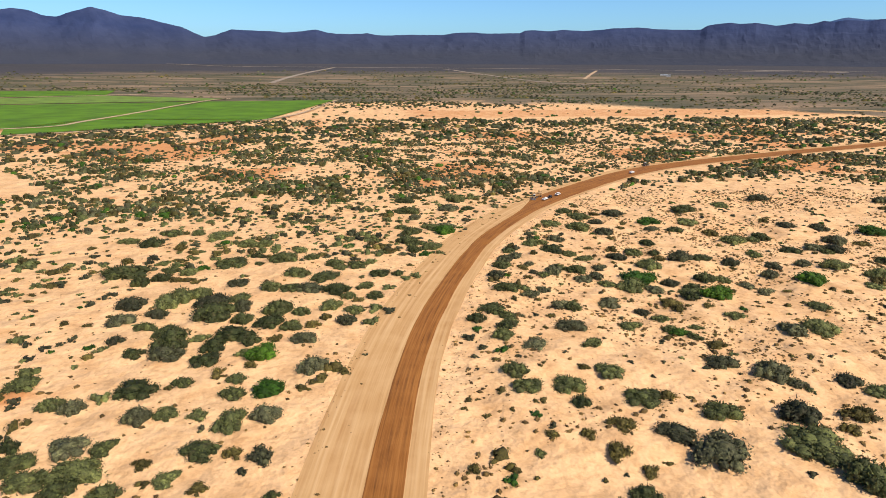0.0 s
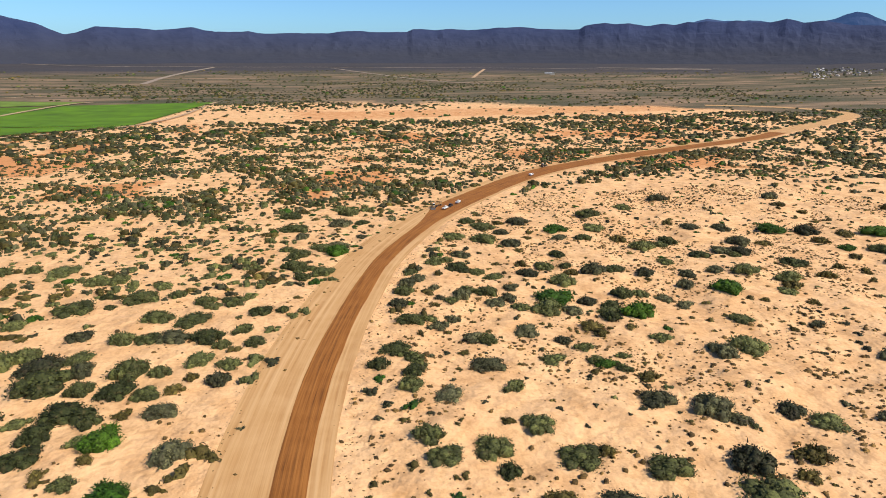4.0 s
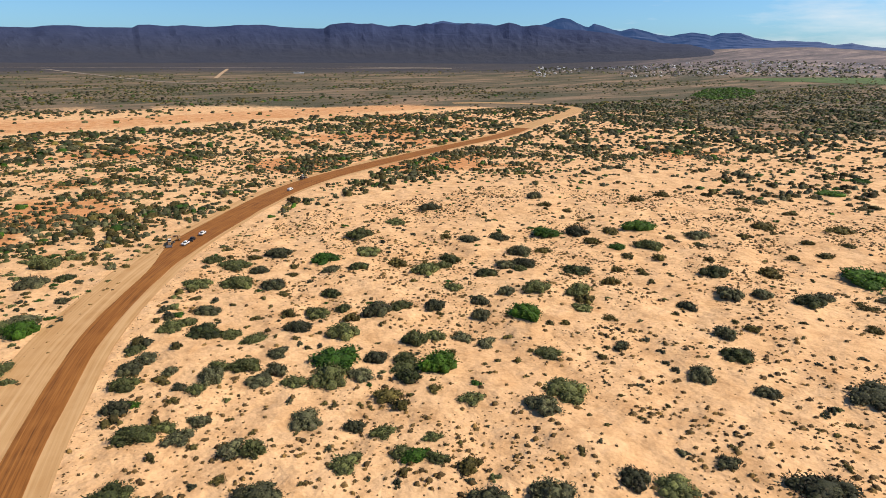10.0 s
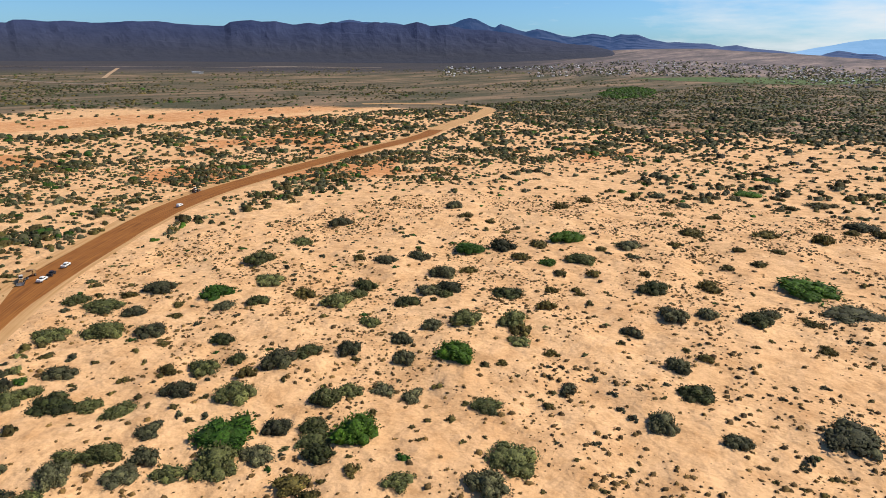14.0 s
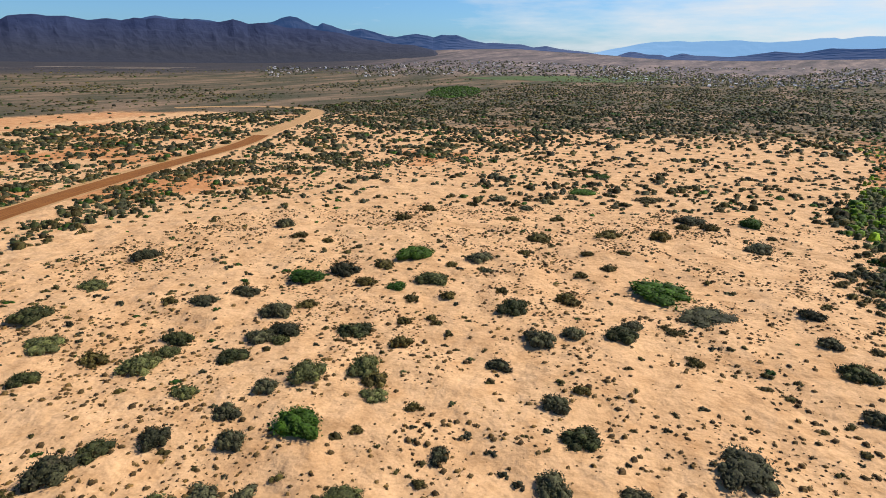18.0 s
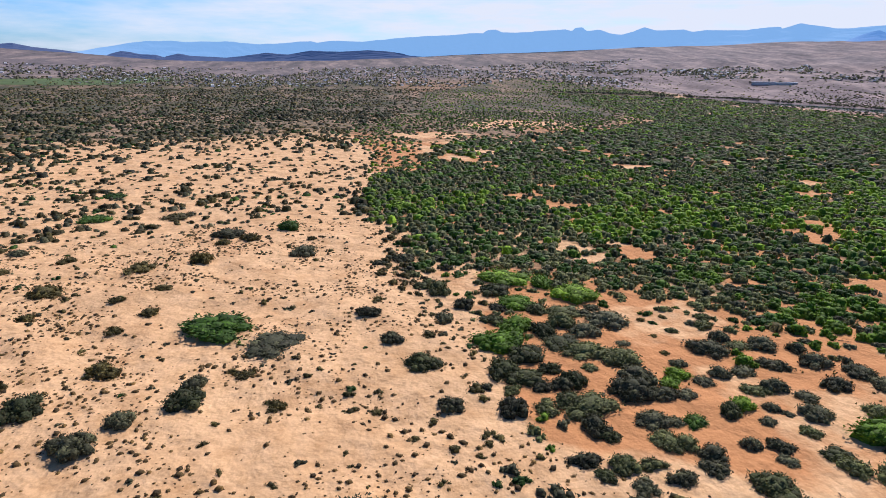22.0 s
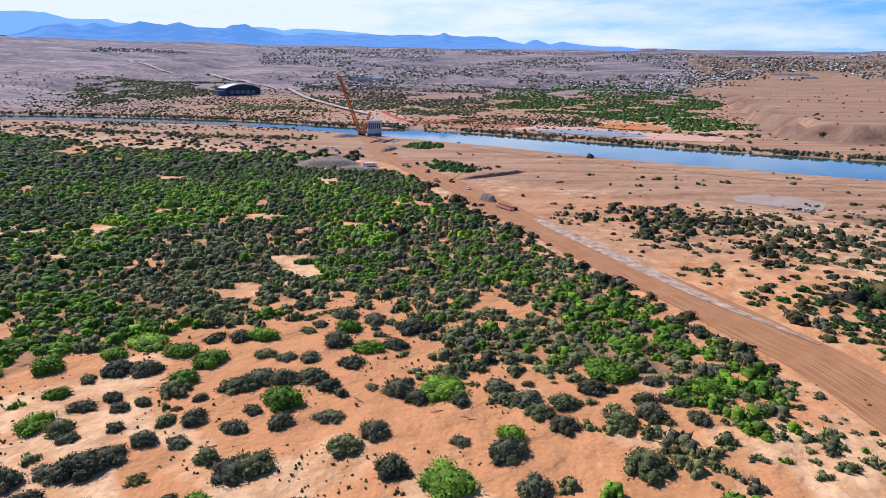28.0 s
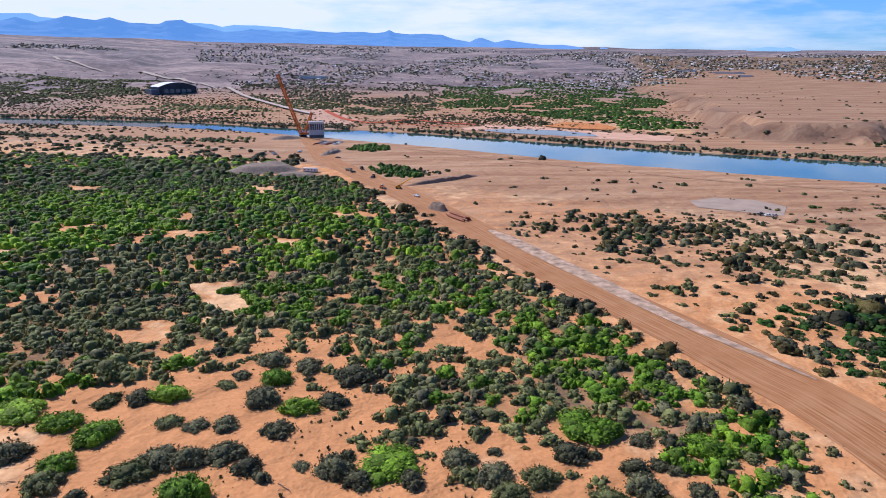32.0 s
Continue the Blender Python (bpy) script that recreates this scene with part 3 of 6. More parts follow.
# ---- far ranges ----
def range_material(name, low, high, haze):
    m, nt, b = material(name, 0.95)
    n = noise_node(nt, 0.006, 8, 0.65)
    c = ramp_node(nt, n, (0.35, low), (0.65, high))
    nt.links.new(c, b.inputs["Base Color"])
    bump_node(nt, b, noise_node(nt, 0.02, 8, 0.65), 0.25 if haze else 0.5, 14)
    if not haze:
        # gravel fans spread over the lower slopes, their colour darkened for cloud shadow
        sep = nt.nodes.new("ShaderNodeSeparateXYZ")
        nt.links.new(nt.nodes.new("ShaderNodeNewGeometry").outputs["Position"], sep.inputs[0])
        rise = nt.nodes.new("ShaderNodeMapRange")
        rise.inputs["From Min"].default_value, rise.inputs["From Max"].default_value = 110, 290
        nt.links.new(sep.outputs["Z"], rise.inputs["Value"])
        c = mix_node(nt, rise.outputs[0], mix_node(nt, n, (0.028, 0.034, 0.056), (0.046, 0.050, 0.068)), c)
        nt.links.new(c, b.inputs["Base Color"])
    # air haze before a far range, put in as emission on its slopes
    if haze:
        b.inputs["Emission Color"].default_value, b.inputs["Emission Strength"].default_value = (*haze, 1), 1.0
    return m


def mountain_range(name, crest, radius, depth, jag, mat, label, seed, hollow=1.25):
    """A range of slopes below a crest given by bearing and elevation, in degrees."""
    a0, a1 = crest[0][0], crest[-1][0]
    az = np.arange(a0, a1, 0.16)
    el = np.interp(az, [c[0] for c in crest], [c[1] for c in crest])
    top = 91 + radius * np.tan(np.radians(el)) + (fractal(az, az * 0 + seed, 1.1, seed, 4) - 0.5) * jag - np.abs(fractal(az, az * 0 + seed, 2.3, seed + 3, 3) - 0.5) * jag * 1.1 + 0.12 * jag
    steps = np.linspace(0, 1, 17)
    rows = []
    for k, s in enumerate(steps):
        rr = radius - depth * (1 - s) + 12 * (fractal(az, az * 0 + 3.3 * k, 0.9, seed + 5) - 0.5) * (s < 1)
        x, y = CENTRE[0] + rr * np.sin(np.radians(az)), CENTRE[1] + rr * np.cos(np.radians(az))
        base = ground_z(x, y) - 6
        spur = np.abs(fractal(az, az * 0 + 0.6 * k, 1.6, seed + 9, 4) - 0.5) * 2
        h = base + (top - base).clip(0) * (s ** hollow) * (1 - (0.15 + 0.6 * s) * spur * (1 - s) * (s > 0))
        rows.append(np.stack([x, y, h], -1))
    grid = np.stack(rows, 1)
    me = array_mesh(name, grid.reshape(-1, 3), quad_grid(len(az), len(steps))[:, ::-1], mat, mat not in (SHADED_ROCK, GREY_HAZED))
    tagged(new(name, me), label, "mountain", kind="structure")


# cloud shadow and blue haze are put into this base colour
SHADED_ROCK = range_material("shaded_range_rock", (0.018, 0.032, 0.090), (0.036, 0.052, 0.120), None)
# the blue of these three stands for haze, in base colour and glow
GREY_HAZED = range_material("grey_hazed_range", (0.04, 0.055, 0.11), (0.07, 0.08, 0.13), (0.026, 0.060, 0.150))
BLUE_HAZED = range_material("blue_hazed_range", (0.045, 0.065, 0.11), (0.065, 0.085, 0.13), (0.125, 0.300, 0.640))
PALE_HAZED = range_material("pale_hazed_range", (0.06, 0.09, 0.14), (0.08, 0.11, 0.16), (0.23, 0.46, 0.78))
mountain_range("mountain_range_north", [(-62, 2), (-48, 2.4), (-30.78, 3.39), (-30.07, 3.53), (-29.05, 3.35), (-28.21, 3.03), (-27.31, 2.98), (-26.32, 3.41), (-25.53, 3.64), (-24.93, 3.82), (-23.99, 3.57), (-22.86, 3.2), (-21.45, 3.11), (-20.24, 2.85), (-18.58, 2.5), (-17.76, 2.08), (-16.82, 1.75), (-16.01, 1.85), (-14.61, 2.31), (-13.24, 2.29), (-11.61, 2.22), (-10.44, 2.14), (-7.54, 2.4), (-6.58, 2.14), (-4.61, 2.06), (-3.11, 2.21), (-2.37, 2.03), (3.63, 2.06), (4.44, 2.2), (5.96, 2.25), (7.98, 2.2), (10.5, 2.2), (10.99, 2.43), (12.97, 2.38), (14.45, 2.47), (15.91, 2.41), (16.88, 2.45), (18.78, 2.57), (20.65, 2.64), (22.05, 2.5), (23.87, 2.39), (25.68, 2.44), (26.18, 2.72), (27.82, 2.87), (28.57, 2.78), (29.82, 2.87), (31.32, 2.65), (32.56, 2.78), (33.55, 2.65), (34.53, 2.92), (35.28, 2.78), (36.01, 2.92), (37.48, 2.77), (38.2, 2.95), (39.42, 2.76), (40.63, 2.71), (41.84, 2.97), (43, 2.65), (44.39, 2.77), (45.09, 2.63), (46.25, 2.44), (48.51, 2.28), (50.73, 2.04), (52.91, 1.59), (55.02, 1.27), (57.03, 1.13), (58.63, 0.8), (58.94, 0.59), (59.94, 0.13)], 4650, 620, 9, SHADED_ROCK, "dark slate-blue desert mountain range with cloud shadow painted in", 1, 1.35)
mountain_range("mountain_range_behind", [(33.81, 2.6), (35.28, 2.92), (36.01, 3.1), (37.24, 2.91), (38.45, 2.9), (39.18, 2.95), (40.63, 2.76), (42.07, 2.61), (43.94, 2.64), (45.07, 2.89), (45.73, 3.2), (46.4, 3.32), (47.08, 3.22), (47.55, 2.99), (48.26, 2.64), (48.71, 2.54), (49.12, 2.84), (49.79, 2.7), (50.69, 2.39), (51.35, 2.25), (51.96, 2.41), (52.38, 2.49), (53.24, 2.27), (54.52, 1.91), (55.35, 1.78), (56.31, 1.97), (57.08, 2.08), (58.14, 1.94), (58.64, 1.76), (59.35, 2.04), (60.79, 2), (61.77, 1.63), (63.21, 1.4), (64.61, 1.36), (66.24, 1.28), (67.4, 1.05), (68.52, 1.19), (69.66, 0.92), (71.44, 0.71), (72.96, 0.54), (74.04, 0.37)], 4740, 90, 9, GREY_HAZED, "grey-blue rocky peaks behind the dark range", 2)
mountain_range("mountain_range_east", [(71.26, 0.44), (72.74, 0.67), (73.97, 0.94), (75.96, 1.32), (77.5, 1.57), (77.52, 1.57), (78.73, 1.6), (80.41, 1.55), (83.45, 1.67), (84.56, 1.61), (86.14, 1.5), (87.99, 1.63), (90.34, 1.86), (90.81, 1.73), (92.73, 1.95), (94.66, 1.85), (96.61, 2.07), (97.59, 2.22), (99.56, 2.35), (101.72, 2.47), (103.98, 2.68), (105.21, 2.69), (105.55, 2.98), (106.33, 3.03), (106.92, 2.8), (109.35, 2.87), (110.79, 3.01), (112.22, 3.06), (112.8, 2.93), (113.07, 3.2), (113.63, 3.25), (114.03, 2.98), (115.05, 3.07), (116, 2.75), (116.94, 2.66), (117.83, 2.88), (118.7, 3.24), (119.62, 3.01), (121.82, 3.05), (122.49, 2.87), (123.54, 3.03), (126.46, 2.97), (127.64, 3.12), (128.81, 3.18), (129.03, 3.02), (130.21, 3.4), (131.25, 3.25), (132.49, 3.02), (133.42, 2.98), (135.35, 3.14), (135.94, 3.16), (136.5, 3.56), (136.95, 3.32), (137.74, 3.23), (138.99, 3.4), (141.08, 3.3), (142.83, 3.57), (143.72, 3.69), (144.27, 3.97), (145.06, 3.73), (146.17, 3.54), (146.88, 3.96), (149.2, 4.11), (150.6, 4.06), (152.01, 3.73), (152.96, 3.7), (154.65, 3.83), (155.13, 3.6), (157.81, 3.41), (161.96, 3.37), (165.22, 3.58), (166.2, 3.63), (167.19, 3.55), (167.93, 3.36), (168.9, 3.55), (170.6, 3.6), (172.54, 3.46), (175.4, 3.27), (177.28, 3.08), (179.14, 2.8), (181.88, 2.34)], 4800, 110, 8, PALE_HAZED, "hazy blue far mountain range with buttes", 3)
mountain_range("mountain_range_south", [(145.36, 1.86), (148.39, 2.46), (149.59, 2.95), (150.54, 3.19), (151.74, 3.4), (152.69, 3.19), (153.66, 3.49), (154.87, 3.23), (155.84, 3.43), (156.83, 3.72), (157.8, 3.6), (158.79, 3.52), (159.77, 3.77), (161.01, 3.45), (161.95, 3.46), (163.23, 3.47), (163.72, 3.71), (164.95, 3.81), (165.45, 3.54), (166.69, 3.26), (167.93, 2.99), (169.16, 3.04), (170.12, 3.28), (172.06, 3.14), (173.97, 3.18), (175.39, 3.22), (177.26, 3.17), (179.08, 3.25), (180.45, 3.15), (181.32, 3.27), (181.75, 3.45), (182.21, 3.22), (183.52, 3.12), (184.8, 3.19), (186.22, 3.13), (187.52, 2.72), (188.76, 2.54), (189.24, 2.82), (189.74, 2.92), (190.98, 2.5), (191.96, 2.74), (193.44, 2.51), (194.91, 2.38), (196.84, 2.38), (198.29, 2.19), (199.49, 2.01), (200.09, 2.15), (200.89, 2.06), (201.61, 1.78), (203.22, 1.87), (204.37, 1.69), (206.18, 1.51)], 4730, 120, 8, BLUE_HAZED, "blue hazy mountain ridge", 4)
mountain_range("mountain_buttes", [(132.49, 1.72), (133.49, 2.2), (134.5, 2.61), (135.3, 2.85), (135.86, 2.61), (137.28, 2.79), (138.49, 2.66), (138.92, 2.84), (139.52, 2.6), (140.28, 3.01), (140.79, 2.59), (141.84, 2.31), (143.56, 1.91)], 4720, 90, 8, BLUE_HAZED, "group of blue hazy buttes before the far range", 6)
mountain_range("low_hills", [(74.17, 0.3), (74.78, 0.53), (75.59, 0.75), (76.38, 0.64), (76.97, 0.52), (77.99, 0.54), (78.6, 0.38), (79.03, 0.52), (79.68, 0.66), (80.51, 0.5), (83.34, 0.36), (84.7, 0.52), (86.54, 0.83), (88.39, 0.72), (90.3, 1.07), (92.69, 1.02), (95.12, 1.2), (97.08, 1.09), (99.05, 0.83), (101.54, 0.67)], 4720, 90, 7, GREY_HAZED, "low dusky hills on the far plain", 7)
mountain_range("mountain_range_west", [(203.96, 1.42), (207.49, 1.68), (209.19, 1.81), (211.26, 1.93), (213.04, 2.21), (214.05, 2.08), (214.42, 2.2), (215.23, 1.94), (216.77, 1.72), (218.26, 1.59), (220.65, 1.57), (235, 1.3), (255, 1.6), (280, 1.4), (299, 1.6)], 4790, 120, 5, PALE_HAZED, "faint pale blue far hills", 5)


# ---- plants ----
def bush_arrays(seed, lumps, leaves, size, squash, spread, seg, rings):
    """A unit bush about 1 wide on z = 0: rough rounded boughs, with clumps of leaf standing out of them."""
    rng = np.random.default_rng(seed)
    ang = rng.uniform(0, 2 * np.pi) + np.arange(lumps) * 2.4 + rng.normal(0, 0.35, lumps)
    rad = spread * np.sqrt((np.arange(lumps) + 0.15) / max(lumps - 1, 1)).clip(0, 1.05)
    cx, cy = rad * np.cos(ang), rad * np.sin(ang)
    lr = rng.uniform(0.13, 0.25, lumps) * (1.20 - 0.9 * rad) * (1.25 if lumps < 5 else 1.0)
    lr[0] *= 1.25
    rise = squash * (0.62 * (1 - (rad / 0.5) ** 2)).clip(0.05) * rng.uniform(0.7, 1.25, lumps)
    verts, faces, base = [], [], 0
    for k in range(lumps):
        t = np.arange(seg) * 2 * np.pi / seg
        prof = np.linspace(-0.30, 1.15, rings) if rings > 2 else np.array([0.0, 0.8])
        for j, e in enumerate(prof):
            q = (0.74 if leaves > 300 else 0.90) * lr[k] * math.cos(e) * rng.uniform(0.74, 1.16, seg)
            z = rise[k] * 0.45 + (0.82 if leaves > 300 else 0.95) * lr[k] * math.sin(e) * squash * 1.30 * rng.uniform(0.8, 1.2, seg)
            if j == 0:
                z = np.full(seg, 0.0)
            verts.append(np.stack([cx[k] + q * np.cos(t + 0.4 * j), cy[k] + q * np.sin(t + 0.4 * j), z.clip(0)], -1))
        verts.append(np.array([[cx[k], cy[k], rise[k] * 0.45 + lr[k] * squash * 1.30]]))
        for j in range(rings - 1):
            for i in range(seg):
                p, q = base + j * seg + i, base + j * seg + (i + 1) % seg
                faces += [(p, q, q + seg), (p, q + seg, p + seg)]
        top = base + (rings - 1) * seg
        faces += [(top + i, top + (i + 1) % seg, top + seg) for i in range(seg)]
        base += seg * rings + 1
    body = np.concatenate(verts)
    if leaves:
        pick = rng.choice(lumps, leaves, p=lr**2 / (lr**2).sum())
        d = rng.normal(size=(leaves, 3))
        d[:, 2] = np.abs(d[:, 2]) * 0.9 - 0.15
        d /= np.linalg.norm(d, axis=1)[:, None]
        out = rng.uniform(0.66, 1.10, leaves) if leaves > 60 else rng.uniform(0.80, 1.0, leaves)
        c = np.stack([cx[pick], cy[pick], rise[pick] * 0.45], -1) + d * (lr[pick] * out)[:, None] * np.array([1, 1, squash * 1.30])
        n = d + rng.normal(scale=0.62, size=d.shape) + np.array([0, 0, 0.25])
        n /= np.linalg.norm(n, axis=1)[:, None]
        u = np.cross(n, rng.normal(size=d.shape))
        u /= np.linalg.norm(u, axis=1)[:, None]
        v = np.cross(n, u)
        s = size * rng.uniform(0.5, 1.4, leaves)[:, None]
        tri = np.stack([c + u * s, c - u * s * 0.55 + v * s * 0.85, c - u * s * 0.55 - v * s * 0.85 + n * s * 0.5], 1)
        up = d + np.array([0, 0, 0.5]) + rng.normal(scale=0.3, size=d.shape)
        spike = np.stack([c + up * s * 1.35, c + u * s * 0.62 - d * s * 0.3, c - u * s * 0.62 - d * s * 0.3], 1)
        tri = np.where((rng.uniform(0, 1, leaves) < (0.22 if leaves > 300 else 0.12 if leaves > 60 else 0.0))[:, None, None], spike, tri)
        tri[..., 2] = tri[..., 2].clip(0.0)
        faces = np.concatenate([np.array(faces), np.arange(3 * leaves).reshape(-1, 3) + len(body)])
        body = np.concatenate([body, tri.reshape(-1, 3)])
    body[:, :2] /= 2 * np.percentile(np.hypot(body[:, 0], body[:, 1]), 98.5)
    return body, np.array(faces)


SHAPE = {  # lumps, squash, spread
    "saltbush": (13, 0.50, 0.37), "mesquite": (12, 0.60, 0.32), "creosote": (13, 0.54, 0.37), "brush": (7, 0.5, 0.36), "weed": (3, 0.5, 0.3), "greasewood": (10, 0.52, 0.29)}


def plant_field(name, kind, places, lod, label, category):
    """Many plants far from the path as one object of growing stuff. places: x, y, width, tone."""
    if not len(places):
        return
    lumps, leaves, size, seg, rings = lod
    if kind == "brush" and lumps > 2:
        lumps = 3
    _, squash, spread = SHAPE[kind]
    rng = np.random.default_rng(len(places) + 7)
    V, F, T, base = [], [], [], 0
    which = rng.integers(0, 5, len(places))
    turn, tall = rng.uniform(0, 2 * np.pi, len(places)), rng.uniform(0.75, 1.25, len(places))
    z = ground_z(places[:, 0], places[:, 1]) - 0.08
    for w in range(5):
        v, f = bush_arrays(100 + w + 10 * len(kind), lumps, leaves, size, squash, spread, seg, rings)
        sel = np.where(which == w)[0]
        if not len(sel):
            continue
        c, s, k = np.cos(turn[sel])[:, None], np.sin(turn[sel])[:, None], places[sel, 2][:, None]
        st = rng.uniform(0.8, 1.25, len(sel))[:, None]
        x = (v[:, 0] * c * st - v[:, 1] * s / st) * k + places[sel, 0][:, None]
        y = (v[:, 0] * s * st + v[:, 1] * c / st) * k + places[sel, 1][:, None]
        h = v[:, 2] * k * (tall[sel] * places[sel, 4] if places.shape[1] > 4 else tall[sel])[:, None] + z[sel][:, None]
        V.append(np.stack([x, y, h], -1).reshape(-1, 3))
        F.append((f[None] + (np.arange(len(sel)) * len(v))[:, None, None] + base).reshape(-1, 3))
        T.append(np.repeat(places[sel, 3], len(f)))
        base += len(sel) * len(v)
    me = array_mesh(name, np.concatenate(V), np.concatenate(F), LEAF[kind], True)
    me.attributes.new("tone", "FLOAT", "FACE").data.foreach_set("value", np.concatenate(T).astype(np.float32))
    tagged(new(name, me), label, category, kind="stuff")


def scatter(x0, x1, y0, y1, cell, seed):
    rng = np.random.default_rng(seed)
    i, j = np.meshgrid(np.arange(x0, x1, cell), np.arange(y0, y1, cell), indexing="ij")
    return i.ravel() + rng.uniform(0, cell, i.size), j.ravel() + rng.uniform(0, cell, i.size), rng.uniform(0, 1, i.size), rng


def in_view(x, y):
    dx, dy = x - CENTRE[0], y - CENTRE[1]
    az = (np.degrees(np.arctan2(dx, dy)) + 60) % 360 - 60
    return ((az > -42) & (az < 236)) | (np.hypot(dx, dy) < 480)


def clear_of_ways(x, y, margin=0.0):
    ok = (from_line(x, y, HAUL) > 16 + margin) & (depth_in(x, y, RIVER) < -12) & (from_line(x, y, LEVEE) > 15 + margin)
    return ok & ~inside(x, y, FIELD)


def cover(x, y):
    """How thickly the ground is grown, from 0 to 1."""
    thick, dune, r = depth_in(x, y, THICKET), depth_in(x, y, DUNE), np.hypot(x - CENTRE[0], y - CENTRE[1])
    patch = fractal(x, y, 60, 41)
    c = np.where(y > 40, 0.80 + 0.25 * smooth(np.hypot(x, y), 230, 420), 0.30)
    c = c * (0.62 + 0.50 * smooth(patch, 0.38, 0.60)) * (0.55 + 0.75 * smooth(fractal(x, y, 26, 56), 0.38, 0.56))
    # where every bush stands singly
    c = np.where((x < 20) & (y > 40) & (np.hypot(x, y) < 300), 0.12 + 0.35 * smooth(x, -85, -110), c)
    c = np.where(dune > 0, 0.22 * patch * smooth(x, 300, 180) + 0.26 * patch + 0.40 * smooth(x + y, 540, 680) * patch + 0.10 * smooth(dune, 30, 0), c)
    dense = depth_in(x, y, DENSE)
    c = np.where(thick > -4, np.where((x > 96) & (x < 285) & (y > -112), 0.9, np.where(x < 135, 0.98, np.where(x > 470, 0.90, 0.92))) * smooth(fractal(x, y, 26, 49), 0.37, 0.50), c)
    c = np.where((dense > -30) & (thick > -4), np.maximum(c, 0.99 * smooth(0.5 * patch + 0.5 * fractal(x, y, 24, 53), 0.365, 0.425) * smooth(dense + 40 * (fractal(x, y, 30, 48) - 0.5), -14, 6)), c)
    c = np.maximum(c, 0.95 * smooth(from_line(x, y, EDGE_BELT), 17, 9)) * (1 - bare(x, y))
    edge = depth_in(x, y, OPEN)
    c = np.where(edge > 0, 0.02 + 0.85 * smooth(edge, 34, 4) * smooth(fractal(x, y, 18, 64), 0.36, 0.54), c)
    # the sand and scrub beyond
    c = np.where((y > 1010) & (thick < 0), 0.03 + 0.5 * smooth(y, 1180, 1400) * smooth(fractal(x, y, 220, 43), 0.4, 0.6), c)
    plain = smooth(r + 200 * (fractal(x, y, 150, 50) - 0.5), 620, 900) * smooth(az_of(x, y), 62, 82) * smooth(y, -700, -300)
    c = np.maximum(c, 0.80 * plain * smooth(fractal(x, y, 60, 59), 0.32, 0.54))
    bank = (depth_in(x, y, RIVER) > -170) & (thick < 0)
    c = np.where(bank & (y < -250), 0.012, c)
    east = (x < from_levee(y)) & (y < 0) & (y > -480)
    side = from_levee(y) - x
    hedge = smooth(side, 120, 90) * smooth(side, 22, 27) * smooth(y + 0.5 * side, -128, -100)
    clumps = smooth(y, -350, -300) * smooth(side, 210, 150) * smooth(side, 20, 28) * smooth(fractal(x, y, 34, 54), 0.42, 0.52)
    c = np.where(east, np.maximum(0.03 + 0.22 * smooth(side, 330, 240) * smooth(y, -350, -300), np.maximum(0.97 * hedge, 0.85 * clumps)) * (0.4 + 0.6 * smooth(y, -330, -290)), c)
    over = (y < -900) & (depth_in(x, y, RIVER) < 0) & (thick < 0)
    c = np.where(over, (0.22 + 0.75 * smooth(fractal(x, y, 330, 44), 0.38, 0.50)) * smooth(r, 3300, 2400), c)
    for g in GROVES:
        c = np.where(inside(x, y, g), 0.02, c)
    c = np.where(depth_in(x, y, MESA) > 0, 0.02, c)
    c = np.where(from_line(x, y, WILLOWS) < 13, 0.85, c)
    c = np.where((from_line(x, y, BANK_FAR) < 24) & (depth_in(x, y, RIVER) < 0), 0.8 * smooth(fractal(x, y, 80, 47), 0.3, 0.5), c)
    return c


def clear_of_works(x, y):
    return ~inside(x, y, WORKS) & (from_line(x, y, [(101, -456), (46, -494)]) > 12)


def from_levee(y):
    p = np.array(LEVEE)[::-1]
    return np.interp(y, p[:, 1], p[:, 0])


